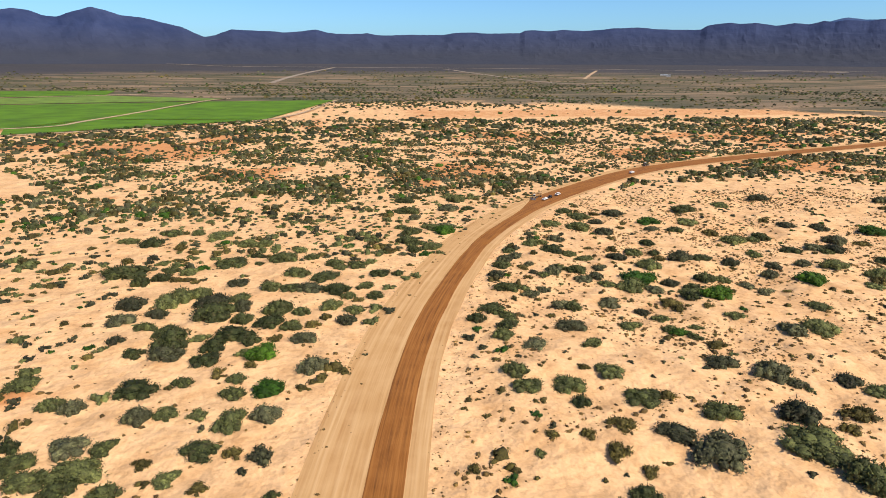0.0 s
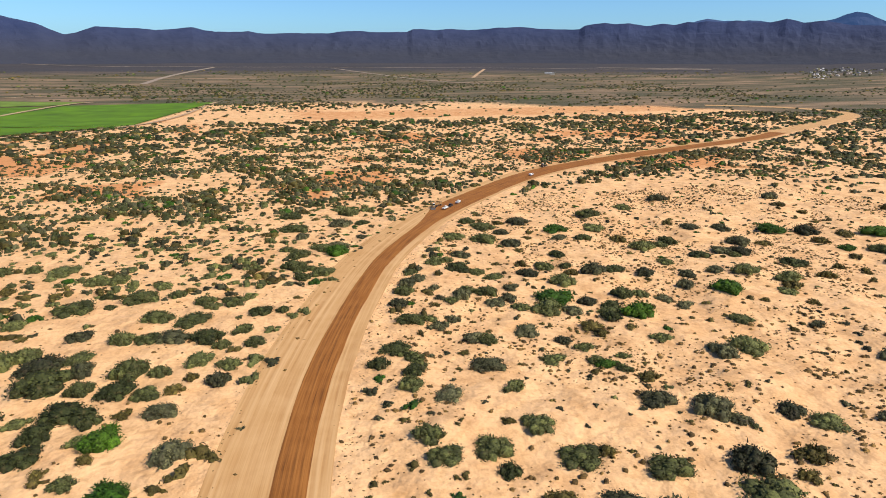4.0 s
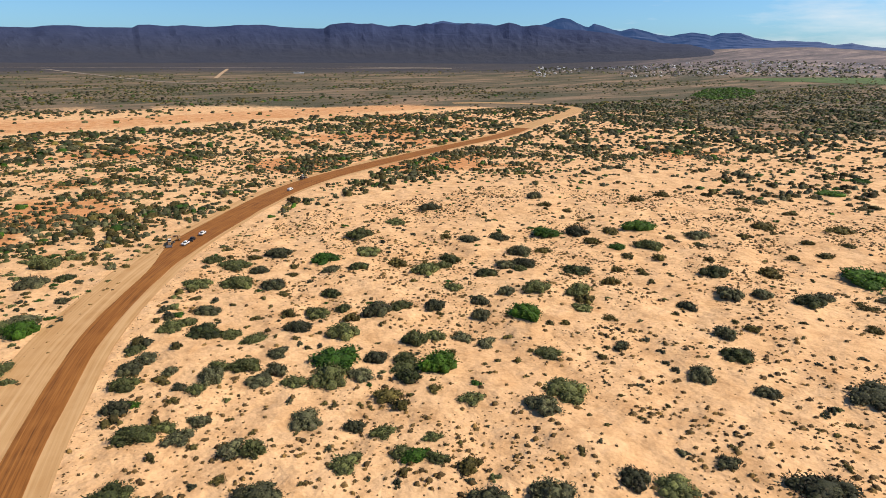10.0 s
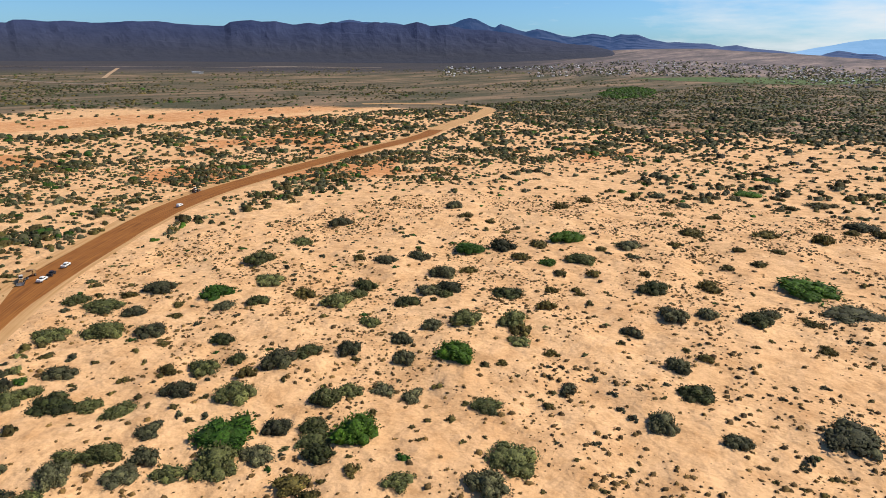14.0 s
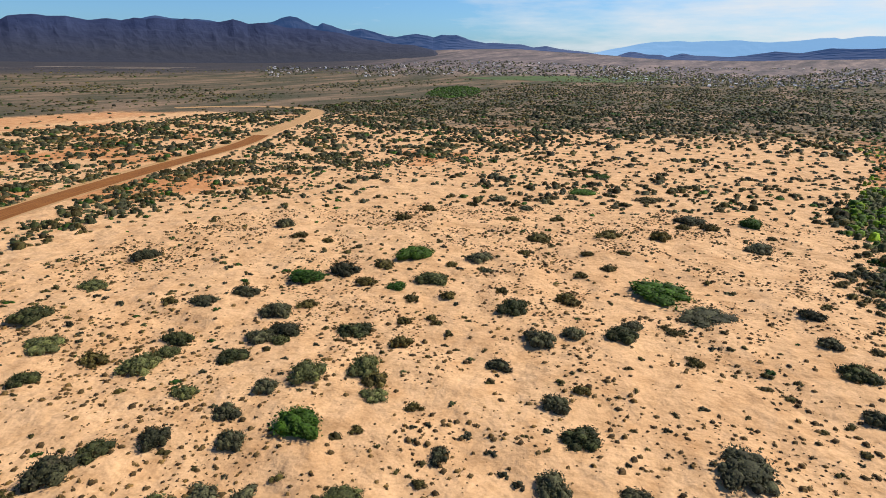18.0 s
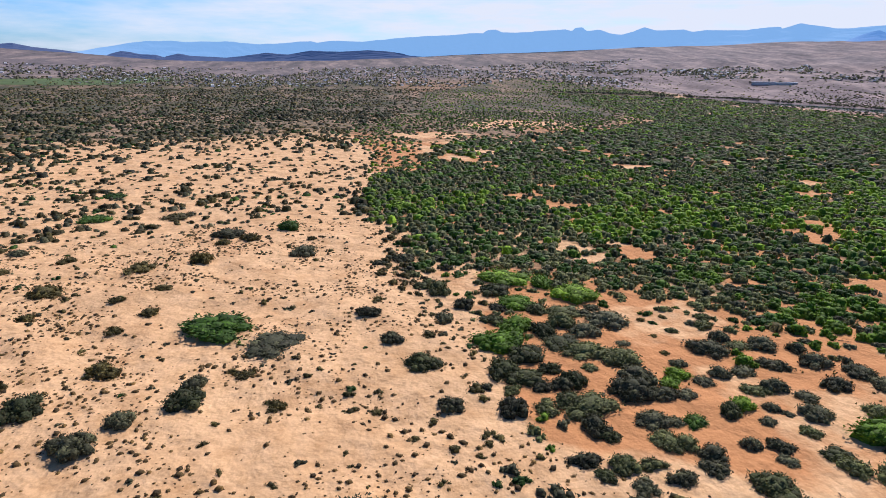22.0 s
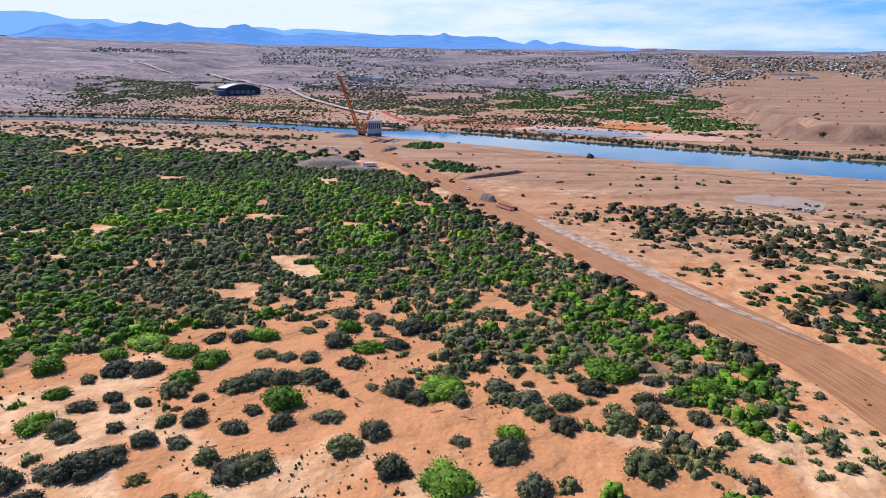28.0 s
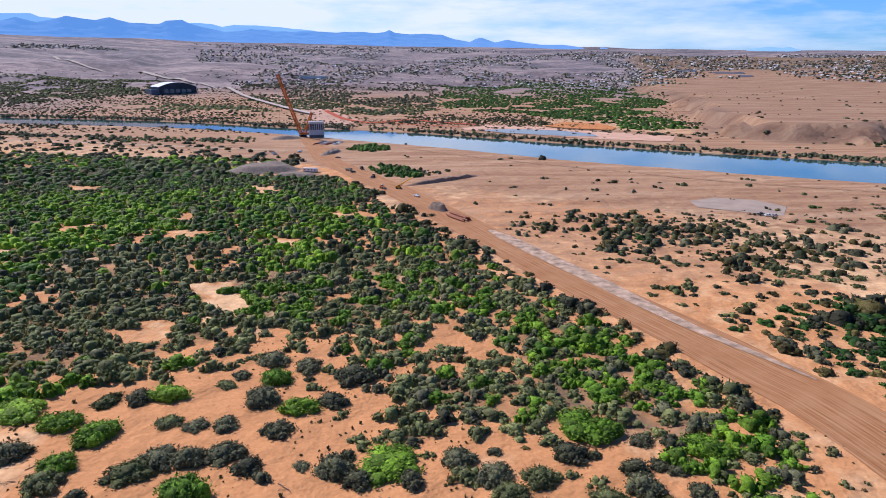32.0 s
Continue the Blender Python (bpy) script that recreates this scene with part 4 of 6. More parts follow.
def wild_growth():
    groups = {}
    bands = [(0, 330, 5.8, (2.8, 9.0)), (330, 640, 5.9, (4.2, 11.5)), (640, 1350, 8.2, (6.0, 15.0)), (1350, 2300, 13.0, (7, 15)), (2300, 3400, 28, (9, 19))]
    lods = [(5, 64, 0.056, 4, 2), (2, 14, 0.085, 5, 2), (1, 4, 0.13, 5, 2), (1, 2, 0.12, 4, 2), (1, 1, 0.12, 3, 2)]
    for b, (r0, r1, cell, (w0, w1)) in enumerate(bands):
        x, y, u, rng = scatter(CENTRE[0] - r1, CENTRE[0] + r1, CENTRE[1] - r1, CENTRE[1] + r1, cell, 50 + b)
        r = np.hypot(x - CENTRE[0], y - CENTRE[1])
        keep = (r >= r0) & (r < r1) & in_view(x, y)
        x, y, u = x[keep], y[keep], u[keep]
        keep = clear_of_ways(x, y) & clear_of_works(x, y) & (u < cover(x, y)) & away_from_stands(x, y)
        x, y, r = x[keep], y[keep], np.hypot(x[keep] - CENTRE[0], y[keep] - CENTRE[1])
        thick = depth_in(x, y, THICKET)
        w = w0 + (w1 - w0) * rng.beta(1.6, 2.6, len(x)) + (3.6 + 0.0015 * r) * (depth_in(x, y, DENSE) > -10)
        w = np.where(thick < 0, w * (0.72 + 0.62 * smooth(fractal(x, y, 26, 56), 0.42, 0.60)), w)
        w = np.where((thick > 0) & (depth_in(x, y, DENSE) < 0) & (x > 135), 0.86 * w, w)
        w = np.where((x < from_levee(y)) & (y < 0) & (y > -320) & (x > -140), np.where(rng.uniform(0, 1, len(x)) < 0.45, 0.55, 1.25) * w, w)
        side = from_levee(y) - x
        hedge = (side > 0) & (side < 112) & (y < 0) & (y + 0.5 * side > -112)
        w = np.where(hedge, np.maximum(1.6 * w, 6.0), w)
        w = np.where((y < -900) & (thick < 0), 0.80 * w, w)
        w = np.where(inside(x, y, OPEN), 1.25 * w, w)
        w = np.where((depth_in(x, y, DUNE) > 15) & (r < 420), 1.2 + 0.35 * w, w)
        # thicket leaves pale with distance: haze put into their tone
        tone = np.clip(rng.normal(0.20, 0.2, len(x)) + (0.58 + 0.3 * smooth(r, 500, 1300)) * (thick > 0), 0, 1)
        high = np.where(thick < 0, 0.72 - 0.10 * smooth(r, 300, 700), 0.88 - 0.2 * smooth(r, 400, 900)) - 0.08 * (depth_in(x, y, DENSE) > 0)
        pick = rng.uniform(0, 1, len(x))
        green = np.where(thick > 0, (0.06 + 0.62 * smooth(fractal(x, y, 70, 45), 0.48, 0.58)) * (1 - 0.7 * smooth(r, 330, 800)), np.where(hedge, 0.4, np.where(y < -60, 0.015, 0.06)))
        dry = np.where(thick > 0, 0.02, 0.26 + 0.34 * (depth_in(x, y, DUNE) > 0))
        dark = np.where(thick > 0, 0.13, 0.30)
        kinds = np.where(pick < green, 0, np.where(pick < green + dry, 1, np.where(pick < green + dry + dark, 2, 3)))
        lush = (thick > 0) & ((x > 285) | (y < -260)) & (rng.uniform(0, 1, len(x)) < 0.34)
        kinds = np.where(lush & (kinds > 1), 4, kinds)
        kinds = np.where((kinds == 0) & (thick < 0), 4, kinds)
        for k, kind in enumerate(("mesquite", "brush", "creosote", "saltbush", "greasewood")):
            s = kinds == k
            plant_field(f"{kind}_growth", kind, np.stack([x[s], y[s], w[s], tone[s], high[s]], -1), lods[b], GROWTH_LABEL[kind], "shrubs")


GROWTH_LABEL = {
    "mesquite": "bright green mesquite bushes among darker scrub", "brush": "dry yellow-brown brush scattered over the sand",
    "creosote": "dark grey-green creosote scrub on the desert floor", "saltbush": "grey-green saltbush scattered over pale sand",
    "greasewood": "deep green greasewood scattered through the scrub"}

STANDS = []


def away_from_stands(x, y):
    ok = np.ones(len(x), bool)
    for sx, sy, sw in STANDS:
        ok &= np.hypot(x - sx, y - sy) > 0.5 * sw + 1.2
    return ok


def trunk_mesh(seed):
    """A short crooked trunk that tapers into the crown."""
    rng = np.random.default_rng(seed)
    verts, faces, p, r = [], [], np.array([0.0, 0.0, -0.03]), 0.05
    for k in range(5):
        for q in range(6):
            t = q * math.pi / 3
            verts.append((p[0] + r * math.cos(t), p[1] + r * math.sin(t), p[2]))
        p, r = p + np.array([rng.normal(0, 0.02), rng.normal(0, 0.02), 0.05]), r * 0.72
    for k in range(4):
        faces += [(6 * k + q, 6 * k + (q + 1) % 6, 6 * k + 6 + (q + 1) % 6, 6 * k + 6 + q) for q in range(6)]
    return verts, faces + [(24, 25, 26, 27, 28, 29)]


def part(name, me, parent, label=""):
    ob = new(name, me)
    ob.parent = parent
    return tagged(ob, label) if label else ob


STAND_LABEL = {
    "saltbush": "rounded grey-green saltbush on pale sand", "mesquite": "full bright green mesquite bush on a sand mound",
    "creosote": "dark grey-green spiky creosote bush on sand", "brush": "small olive-yellow desert shrub on sand",
    "greasewood": "rounded deep green greasewood bush on a sand mound"}
MODELS = {}
for kind in STAND_LABEL:
    for w in range(16):  # four broad old bushes with finer leaf, four smaller ones; then the same, paler
        lumps, squash, spread = SHAPE[kind]
        leaves, size, seg, rings = ((1120, 0.027, 6, 3) if w % 8 < 4 else (640, 0.036, 5, 3)) if kind != "brush" else (460, 0.038, 5, 3)
        v, f = bush_arrays(300 + w + 10 * len(kind), lumps + (w % 3) + 3 * (w % 8 < 4), leaves, size, squash * (0.9, 1.1, 0.8, 1.0)[w % 4], spread, seg, rings)
        v[:, 0] *= (1.12, 0.95, 1.06, 1.16)[w % 4]
        crown = array_mesh("crown", v, f, LEAF[kind], True)
        crown.attributes.new("tone", "FLOAT", "FACE").data.foreach_set("value", np.full(len(f), 0.36 if w < 8 else 0.62, np.float32))
        sv, sf = trunk_mesh(w)
        stem = bpy.data.meshes.new("trunk")
        stem.from_pydata(sv, [], sf)
        stem.materials.append(BARK)
        MODELS[kind, w] = crown, stem


def stand(kind, places):
    """Single bushes: x, y and width in metres."""
    for x, y, w in places:
        k = len(STANDS)
        STANDS.append((x, y, w))
        thing = tagged(new(kind), STAND_LABEL[kind], "bush", f"{kind} bushes on the sand")
        crown, stem = MODELS[kind, k % 4 + (0 if w > 8.5 else 4) + (8 if y < 70 and x > 30 else 0)]
        part("crown", crown, thing)
        part("trunk", stem, thing)
        thing.matrix_basis = pose(x, y, float(ground_z(x, y)) - 0.1, 0, 0, (k * 67) % 360) @ Matrix.Diagonal((1.1 * w, 1.1 * w * (0.8 + 0.05 * (k % 5)), w * (0.74 + 0.06 * (k % 6)) * (0.5 if w > 20 else 0.72 if w > 14 else 1.0), 1))


stand("saltbush", [(-138.9, 332.3, 11.1), (-125.5, 326.0, 13.8), (-121.8, 346.7, 12.9), (-120.3, 280.3, 18.9), (-110.0, 180.2, 9.5), (-108.8, 267.1, 10.2), (-108.5, 294.2, 7.7), (-107.7, 347.4, 8.9), (-101.7, 283.3, 8.0), (-101.7, 272.9, 9.0), (-96.2, 148.7, 7.5), (-95.6, 167.5, 8.0), (-94.0, 341.1, 15.5), (-92.5, 279.6, 9.1), (-90.7, 141.3, 9.6), (-89.0, 242.5, 13.7), (-88.8, 219.8, 8.0), (-86.3, 247.9, 12.8), (-85.6, 199.3, 8.2), (-84.6, 134.6, 9.2), (-80.5, 215.1, 10.2), (-79.1, 251.8, 11.6), (-76.3, 292.7, 15.9), (-76.1, 207.2, 13.8), (-75.7, 174.8, 12.2), (-75.5, 130.0, 9.7), (-75.4, 323.4, 13.1), (-74.3, 136.5, 11.9), (-72.2, 146.5, 7.0), (-68.1, 230.3, 17.0), (-67.7, 210.2, 7.5), (-67.1, 323.5, 11.0)])
stand("saltbush", [(-65.9, 302.8, 6.8), (-64.5, 128.4, 8.2), (-63.6, 292.0, 5.2), (-63.3, 178.6, 6.5), (-62.5, 246.8, 10.1), (-62.1, 160.7, 7.6), (-60.9, 193.3, 10.0), (-60.7, 202.7, 9.1), (-56.2, 211.9, 14.6), (-56.1, 224.8, 9.2), (-53.5, 159.9, 6.5), (-53.0, 297.3, 13.2), (-52.8, 133.5, 6.3), (-52.3, 258.5, 10.4), (-49.2, 197.1, 6.4), (-49.1, 206.0, 7.2), (-48.1, 143.6, 9.4), (-47.8, 179.8, 6.4), (-47.4, 310.5, 9.6), (-46.6, 170.4, 7.7), (-45.8, 221.5, 11.0), (-44.6, 233.7, 12.6), (-44.0, 257.9, 9.2), (-43.9, 155.8, 10.5), (-43.7, 275.5, 12.2), (-40.0, 298.1, 7.9), (-37.3, 217.7, 8.8), (-35.8, 231.1, 7.2), (-30.9, 270.8, 14.3), (-28.1, 288.2, 10.1), (-27.7, 126.1, 3.9), (-24.8, 236.6, 9.4)])
stand("saltbush", [(-23.9, 254.0, 11.2), (-18.5, 246.6, 6.9), (-17.4, 286.0, 11.3), (-15.2, 231.5, 8.2), (-12.5, 257.4, 7.9), (-7.7, 245.6, 7.5), (-6.4, 272.4, 9.5), (1.7, 272.0, 5.9), (4.5, 352.1, 9.0), (7.3, 323.8, 12.8), (7.8, 420.3, 13.3), (8.9, 390.3, 16.0), (9.7, 340.7, 11.9), (10.1, 307.4, 8.3), (12.8, 320.0, 9.2), (19.1, 312.5, 11.2), (22.5, 350.1, 14.1), (30.9, 219.5, 8.2), (35.6, 136.6, 3.6), (37.1, 176.9, 8.4), (37.8, 228.7, 10.3), (38.0, 203.6, 9.5), (38.9, 167.4, 9.6), (40.6, 211.5, 7.9), (41.9, 221.9, 7.3), (42.9, 421.6, 13.4), (43.0, 215.5, 7.7), (47.5, 250.6, 10.4), (47.5, 396.2, 8.9), (50.1, 280.0, 9.1), (51.7, 168.9, 10.5), (52.6, 159.6, 7.0)])
stand("saltbush", [(54.9, 249.9, 7.0), (55.9, 120.0, 7.7), (66.0, 174.9, 9.4), (66.5, 264.4, 5.6), (66.9, 195.1, 7.5), (69.6, 226.9, 7.7), (71.5, 160.9, 11.5), (72.0, 315.3, 9.7), (76.3, 275.2, 7.5), (77.5, 316.2, 7.4), (80.5, 305.5, 14.2), (83.4, 270.8, 8.9), (86.2, 209.9, 8.5), (87.7, 299.9, 8.4), (89.6, 150.8, 11.5), (90.5, -14.1, 13.0), (90.6, -34.3, 9.6), (90.9, -28.9, 4.5), (91.8, 355.2, 12.6), (92.2, 253.7, 8.2), (93.1, 290.0, 9.9), (98.8, 204.5, 6.4), (100.1, 215.9, 6.8), (101.8, 250.3, 12.6), (104.2, 198.1, 6.4), (104.2, -44.1, 10.0), (105.3, 133.6, 18.1), (106.7, 347.1, 13.5), (107.8, 384.0, 9.7), (108.5, 119.7, 13.9), (108.6, 205.7, 5.4), (112.0, -39.6, 8.9)])
stand("saltbush", [(113.8, 371.0, 14.8), (119.1, 275.6, 12.0), (120.2, 297.9, 11.7), (120.9, 235.2, 8.1), (124.0, 241.1, 9.9), (127.4, 247.0, 8.4), (127.6, 213.3, 7.4), (130.7, 296.4, 7.2), (133.4, 312.4, 8.6), (137.1, 255.5, 9.9), (141.9, 157.0, 10.0), (144.5, 255.1, 7.7), (148.7, 283.4, 9.8), (152.1, 200.6, 14.8), (158.6, 334.3, 9.6), (164.4, -24.4, 9.0), (166.9, 221.5, 8.9), (172.2, -0.8, 9.7), (175.3, 355.7, 15.1), (179.2, 288.9, 7.8), (183.0, 315.1, 12.6), (185.3, 381.2, 15.2), (185.8, -98.5, 6.9), (186.2, -16.8, 11.6), (192.0, 19.5, 8.8), (193.6, 315.9, 8.8), (196.8, -78.7, 7.5), (197.3, -20.3, 7.6), (199.7, -56.5, 11.7), (201.1, -4.3, 5.6), (202.3, 295.2, 11.1), (202.6, 263.6, 11.4)])
stand("saltbush", [(202.8, 322.8, 11.1), (203.3, 6.8, 8.3), (204.9, 241.1, 8.9), (211.1, 52.4, 8.8), (211.1, 20.7, 12.0), (213.6, -37.1, 6.6), (214.4, 183.4, 11.3), (215.6, 252.2, 11.5), (216.0, 394.0, 11.9), (216.3, 51.8, 10.8), (217.5, -92.4, 8.9), (217.7, -54.8, 10.3), (217.7, 28.7, 8.2), (218.4, 290.4, 7.1), (223.3, 28.2, 7.9), (226.9, 89.0, 6.1), (228.8, 75.5, 6.7), (229.5, 83.0, 8.6), (233.2, 26.9, 6.2), (235.3, 62.7, 7.1), (236.7, 67.1, 9.8), (237.8, 1.0, 9.1), (238.9, 274.1, 13.5), (240.2, -34.3, 8.0), (241.5, 80.8, 5.8), (246.8, 41.3, 8.3), (255.8, 26.0, 8.9), (256.4, 79.6, 16.2), (258.7, 91.3, 8.3), (260.1, 83.6, 8.9), (269.8, 97.7, 7.0), (271.3, 77.3, 9.5)])
stand("saltbush", [(276.2, 91.4, 12.6), (278.0, 190.4, 11.9), (278.2, 68.9, 5.7), (279.9, 81.8, 8.2), (281.5, 96.4, 12.9), (282.8, 56.1, 14.8), (283.4, 11.0, 8.5), (283.9, 232.8, 12.8), (289.4, 65.7, 15.8), (290.6, 85.6, 15.3), (290.7, 120.5, 12.4), (296.7, 276.8, 14.3), (297.5, 70.8, 14.4), (300.1, 26.3, 5.2), (301.5, 12.1, 9.0), (307.8, 73.5, 11.2), (308.9, 7.9, 6.4), (313.6, 64.2, 11.6), (320.7, 87.7, 11.6), (323.5, 59.3, 14.2), (327.6, 68.4, 10.2), (351.3, 78.1, 15.4), (353.0, 49.4, 11.4), (355.9, 101.8, 12.8), (362.6, 107.1, 9.5)])
stand("creosote", [(-102.8, 241.5, 12.8), (-100.7, 227.0, 11.1), (-95.4, 209.1, 6.2), (-89.5, 232.3, 8.8), (-88.8, 165.8, 7.8), (-81.3, 147.1, 10.6), (-74.9, 197.9, 11.0), (-71.7, 242.8, 13.4), (-69.3, 159.7, 9.6), (-67.1, 265.1, 9.6), (-59.1, 237.1, 8.6), (-35.5, 256.5, 11.4), (-34.9, 158.8, 9.3), (-32.9, 140.7, 8.2), (-31.2, 206.2, 8.9), (-25.9, 185.5, 10.4), (-17.8, 221.4, 8.2), (4.5, 301.5, 5.6), (12.7, 373.9, 9.7), (30.3, 351.2, 11.5), (34.7, 395.8, 14.8), (43.4, 366.7, 6.5), (46.1, 267.2, 7.8), (47.2, 194.5, 9.8), (53.7, 289.5, 9.5), (56.4, 243.8, 8.5), (59.2, 294.0, 8.0), (62.6, 249.2, 5.9), (63.0, 280.5, 5.6), (63.0, 268.9, 5.7), (64.3, 210.7, 10.5), (65.7, 231.3, 7.4)])
stand("creosote", [(68.9, -34.4, 7.1), (70.4, -42.9, 5.7), (72.2, 269.3, 9.7), (73.0, 142.5, 10.4), (73.5, -56.2, 7.0), (73.6, -45.7, 5.7), (80.0, -45.0, 7.9), (80.2, 133.1, 16.0), (81.5, -37.3, 9.8), (83.8, 260.6, 8.8), (86.5, 233.8, 9.5), (86.9, 324.0, 10.1), (88.1, -51.4, 4.4), (90.4, 263.9, 8.4), (94.0, -52.4, 8.8), (95.3, 274.1, 7.6), (95.5, 223.1, 6.9), (104.3, 178.9, 11.2), (106.7, -32.7, 8.6), (108.8, 288.5, 9.8), (109.0, 147.2, 11.1), (110.5, 246.7, 9.8), (112.3, -55.7, 4.2), (114.1, -46.2, 10.0), (116.3, 171.0, 12.5), (118.5, 336.2, 10.9), (119.8, -6.0, 9.3), (119.9, 165.6, 7.1), (120.3, 253.4, 8.8), (120.6, 358.5, 9.5), (121.9, -53.5, 8.6), (124.2, -20.4, 11.2)])
stand("creosote", [(134.1, -46.2, 7.2), (135.3, -25.7, 5.9), (136.8, 165.1, 8.3), (137.1, 375.2, 12.7), (137.8, 283.7, 12.9), (140.7, 198.4, 10.7), (146.3, -47.4, 7.6), (147.6, 339.9, 8.7), (147.8, -98.8, 13.5), (148.7, -12.4, 3.7), (149.0, -58.1, 5.0), (151.7, -52.7, 10.2), (152.7, -14.8, 9.3), (153.2, 250.7, 8.4), (153.6, -85.1, 9.5), (157.0, 241.4, 7.9), (157.1, -30.9, 9.2), (159.3, 155.1, 6.2), (159.4, 275.4, 8.6), (159.8, -55.2, 4.9), (161.3, -99.6, 3.8), (161.9, -107.4, 10.6), (165.6, 136.3, 14.5), (167.5, -71.9, 8.5), (169.2, 259.1, 9.1), (170.5, -38.5, 8.8), (172.8, -56.4, 8.4), (173.6, -113.0, 10.9), (174.0, -88.8, 11.3), (177.4, 269.8, 8.9), (178.2, 10.4, 7.0), (179.6, -62.6, 10.8)])
stand("creosote", [(181.6, -76.0, 7.9), (182.4, -104.2, 6.2), (182.9, -36.0, 8.1), (186.4, 0.1, 5.3), (187.1, -60.5, 8.7), (189.3, -76.4, 7.3), (189.6, -14.5, 9.9), (190.7, 211.2, 6.8), (191.7, 269.7, 8.8), (191.8, -42.4, 5.8), (193.3, 183.2, 9.0), (194.2, -61.0, 10.8), (194.6, -33.3, 8.1), (195.8, 25.7, 9.7), (199.0, 166.0, 7.4), (204.9, -0.1, 7.8), (206.5, -38.4, 7.7), (207.0, -27.5, 7.3), (208.6, -49.8, 5.0), (208.8, -93.2, 8.9), (215.7, -28.4, 7.5), (217.1, 298.1, 10.7), (217.5, -2.5, 6.7), (221.0, 146.0, 16.6), (221.3, 13.7, 4.2), (221.4, 81.9, 7.5), (221.7, -21.4, 8.7), (222.4, 71.9, 7.2), (223.9, -47.4, 5.3), (224.0, 41.8, 5.8), (224.8, 294.7, 11.6), (224.9, 61.7, 7.5)])
stand("creosote", [(224.9, 194.2, 9.8), (225.8, -34.6, 5.9), (225.9, -17.0, 11.1), (228.5, 340.2, 11.2), (229.1, -45.0, 6.2), (229.6, 39.3, 7.6), (229.8, 58.7, 8.5), (231.2, -67.9, 10.2), (231.6, 46.3, 5.8), (231.7, -15.4, 9.2), (232.2, -5.7, 7.7), (233.4, 91.5, 8.0), (233.8, -50.5, 6.4), (235.7, -29.9, 6.0), (236.5, 309.8, 11.7), (239.9, -45.6, 8.4), (240.0, -68.3, 11.2), (240.2, 34.3, 5.3), (240.3, 18.8, 8.8), (240.5, 218.0, 7.9), (240.6, -11.8, 9.7), (242.7, 25.9, 4.0), (244.2, 334.6, 10.9), (245.2, 59.3, 5.2), (245.9, 28.7, 5.2), (246.2, -62.0, 6.0), (246.2, 82.3, 9.2), (246.6, 65.6, 10.3), (248.9, -15.7, 10.9), (249.0, 14.2, 7.2), (253.1, -0.2, 9.6), (253.6, 412.3, 13.2)])
stand("creosote", [(256.0, 19.2, 8.2), (258.0, 47.9, 7.3), (258.6, -14.0, 9.3), (259.0, 54.5, 9.5), (259.1, 101.1, 10.7), (261.2, 213.4, 12.2), (261.7, 63.5, 13.3), (263.7, 37.8, 6.7), (265.0, 117.3, 9.3), (266.7, 21.9, 8.5), (267.1, 30.1, 7.6), (267.9, -5.3, 10.2), (269.0, 82.0, 7.8), (269.0, 8.9, 10.7), (269.4, 88.3, 6.9), (269.6, 57.2, 13.2), (270.6, 204.8, 8.6), (275.8, 39.0, 6.0), (277.0, -6.5, 7.3), (282.3, -15.0, 4.8), (282.4, 3.0, 11.4), (282.9, 23.9, 13.9), (287.4, 318.0, 13.3), (288.8, 189.2, 9.0), (290.4, 13.8, 7.9), (293.1, 49.5, 5.5), (304.5, 15.6, 4.7), (305.0, 58.5, 11.4), (305.6, -82.0, 12.8), (308.0, 128.1, 8.9), (311.7, 46.4, 15.9), (314.0, 167.4, 20.4)])
stand("creosote", [(321.2, 51.4, 7.1), (321.5, 262.4, 6.9), (325.8, 105.7, 8.7), (326.6, 45.5, 6.3), (330.4, 395.3, 11.5), (333.1, 82.4, 8.2), (334.4, 133.7, 9.4), (335.0, 273.0, 12.7), (337.8, 95.2, 9.9), (402.2, 109.3, 11.9), (421.1, 157.4, 14.2), (442.9, 294.5, 10.3), (460.3, 197.3, 19.3), (462.7, 322.4, 12.7)])
stand("greasewood", [(-43.2, 195.3, 10.7), (-37.1, 172.5, 9.6), (28.6, 341.5, 14.4), (50.1, 267.2, 4.9), (100.6, 201.9, 6.7), (108.6, 258.9, 16.4), (132.8, 235.6, 13.2), (151.0, 354.3, 16.0), (181.3, 248.4, 14.2), (244.3, 54.0, 7.5), (271.9, 327.2, 16.5), (282.8, 286.4, 9.1), (321.2, 301.7, 18.9), (332.0, 187.5, 27.0), (470.5, 165.7, 15.5), (513.7, 279.8, 22.5), (578.9, 285.3, 15.3)])
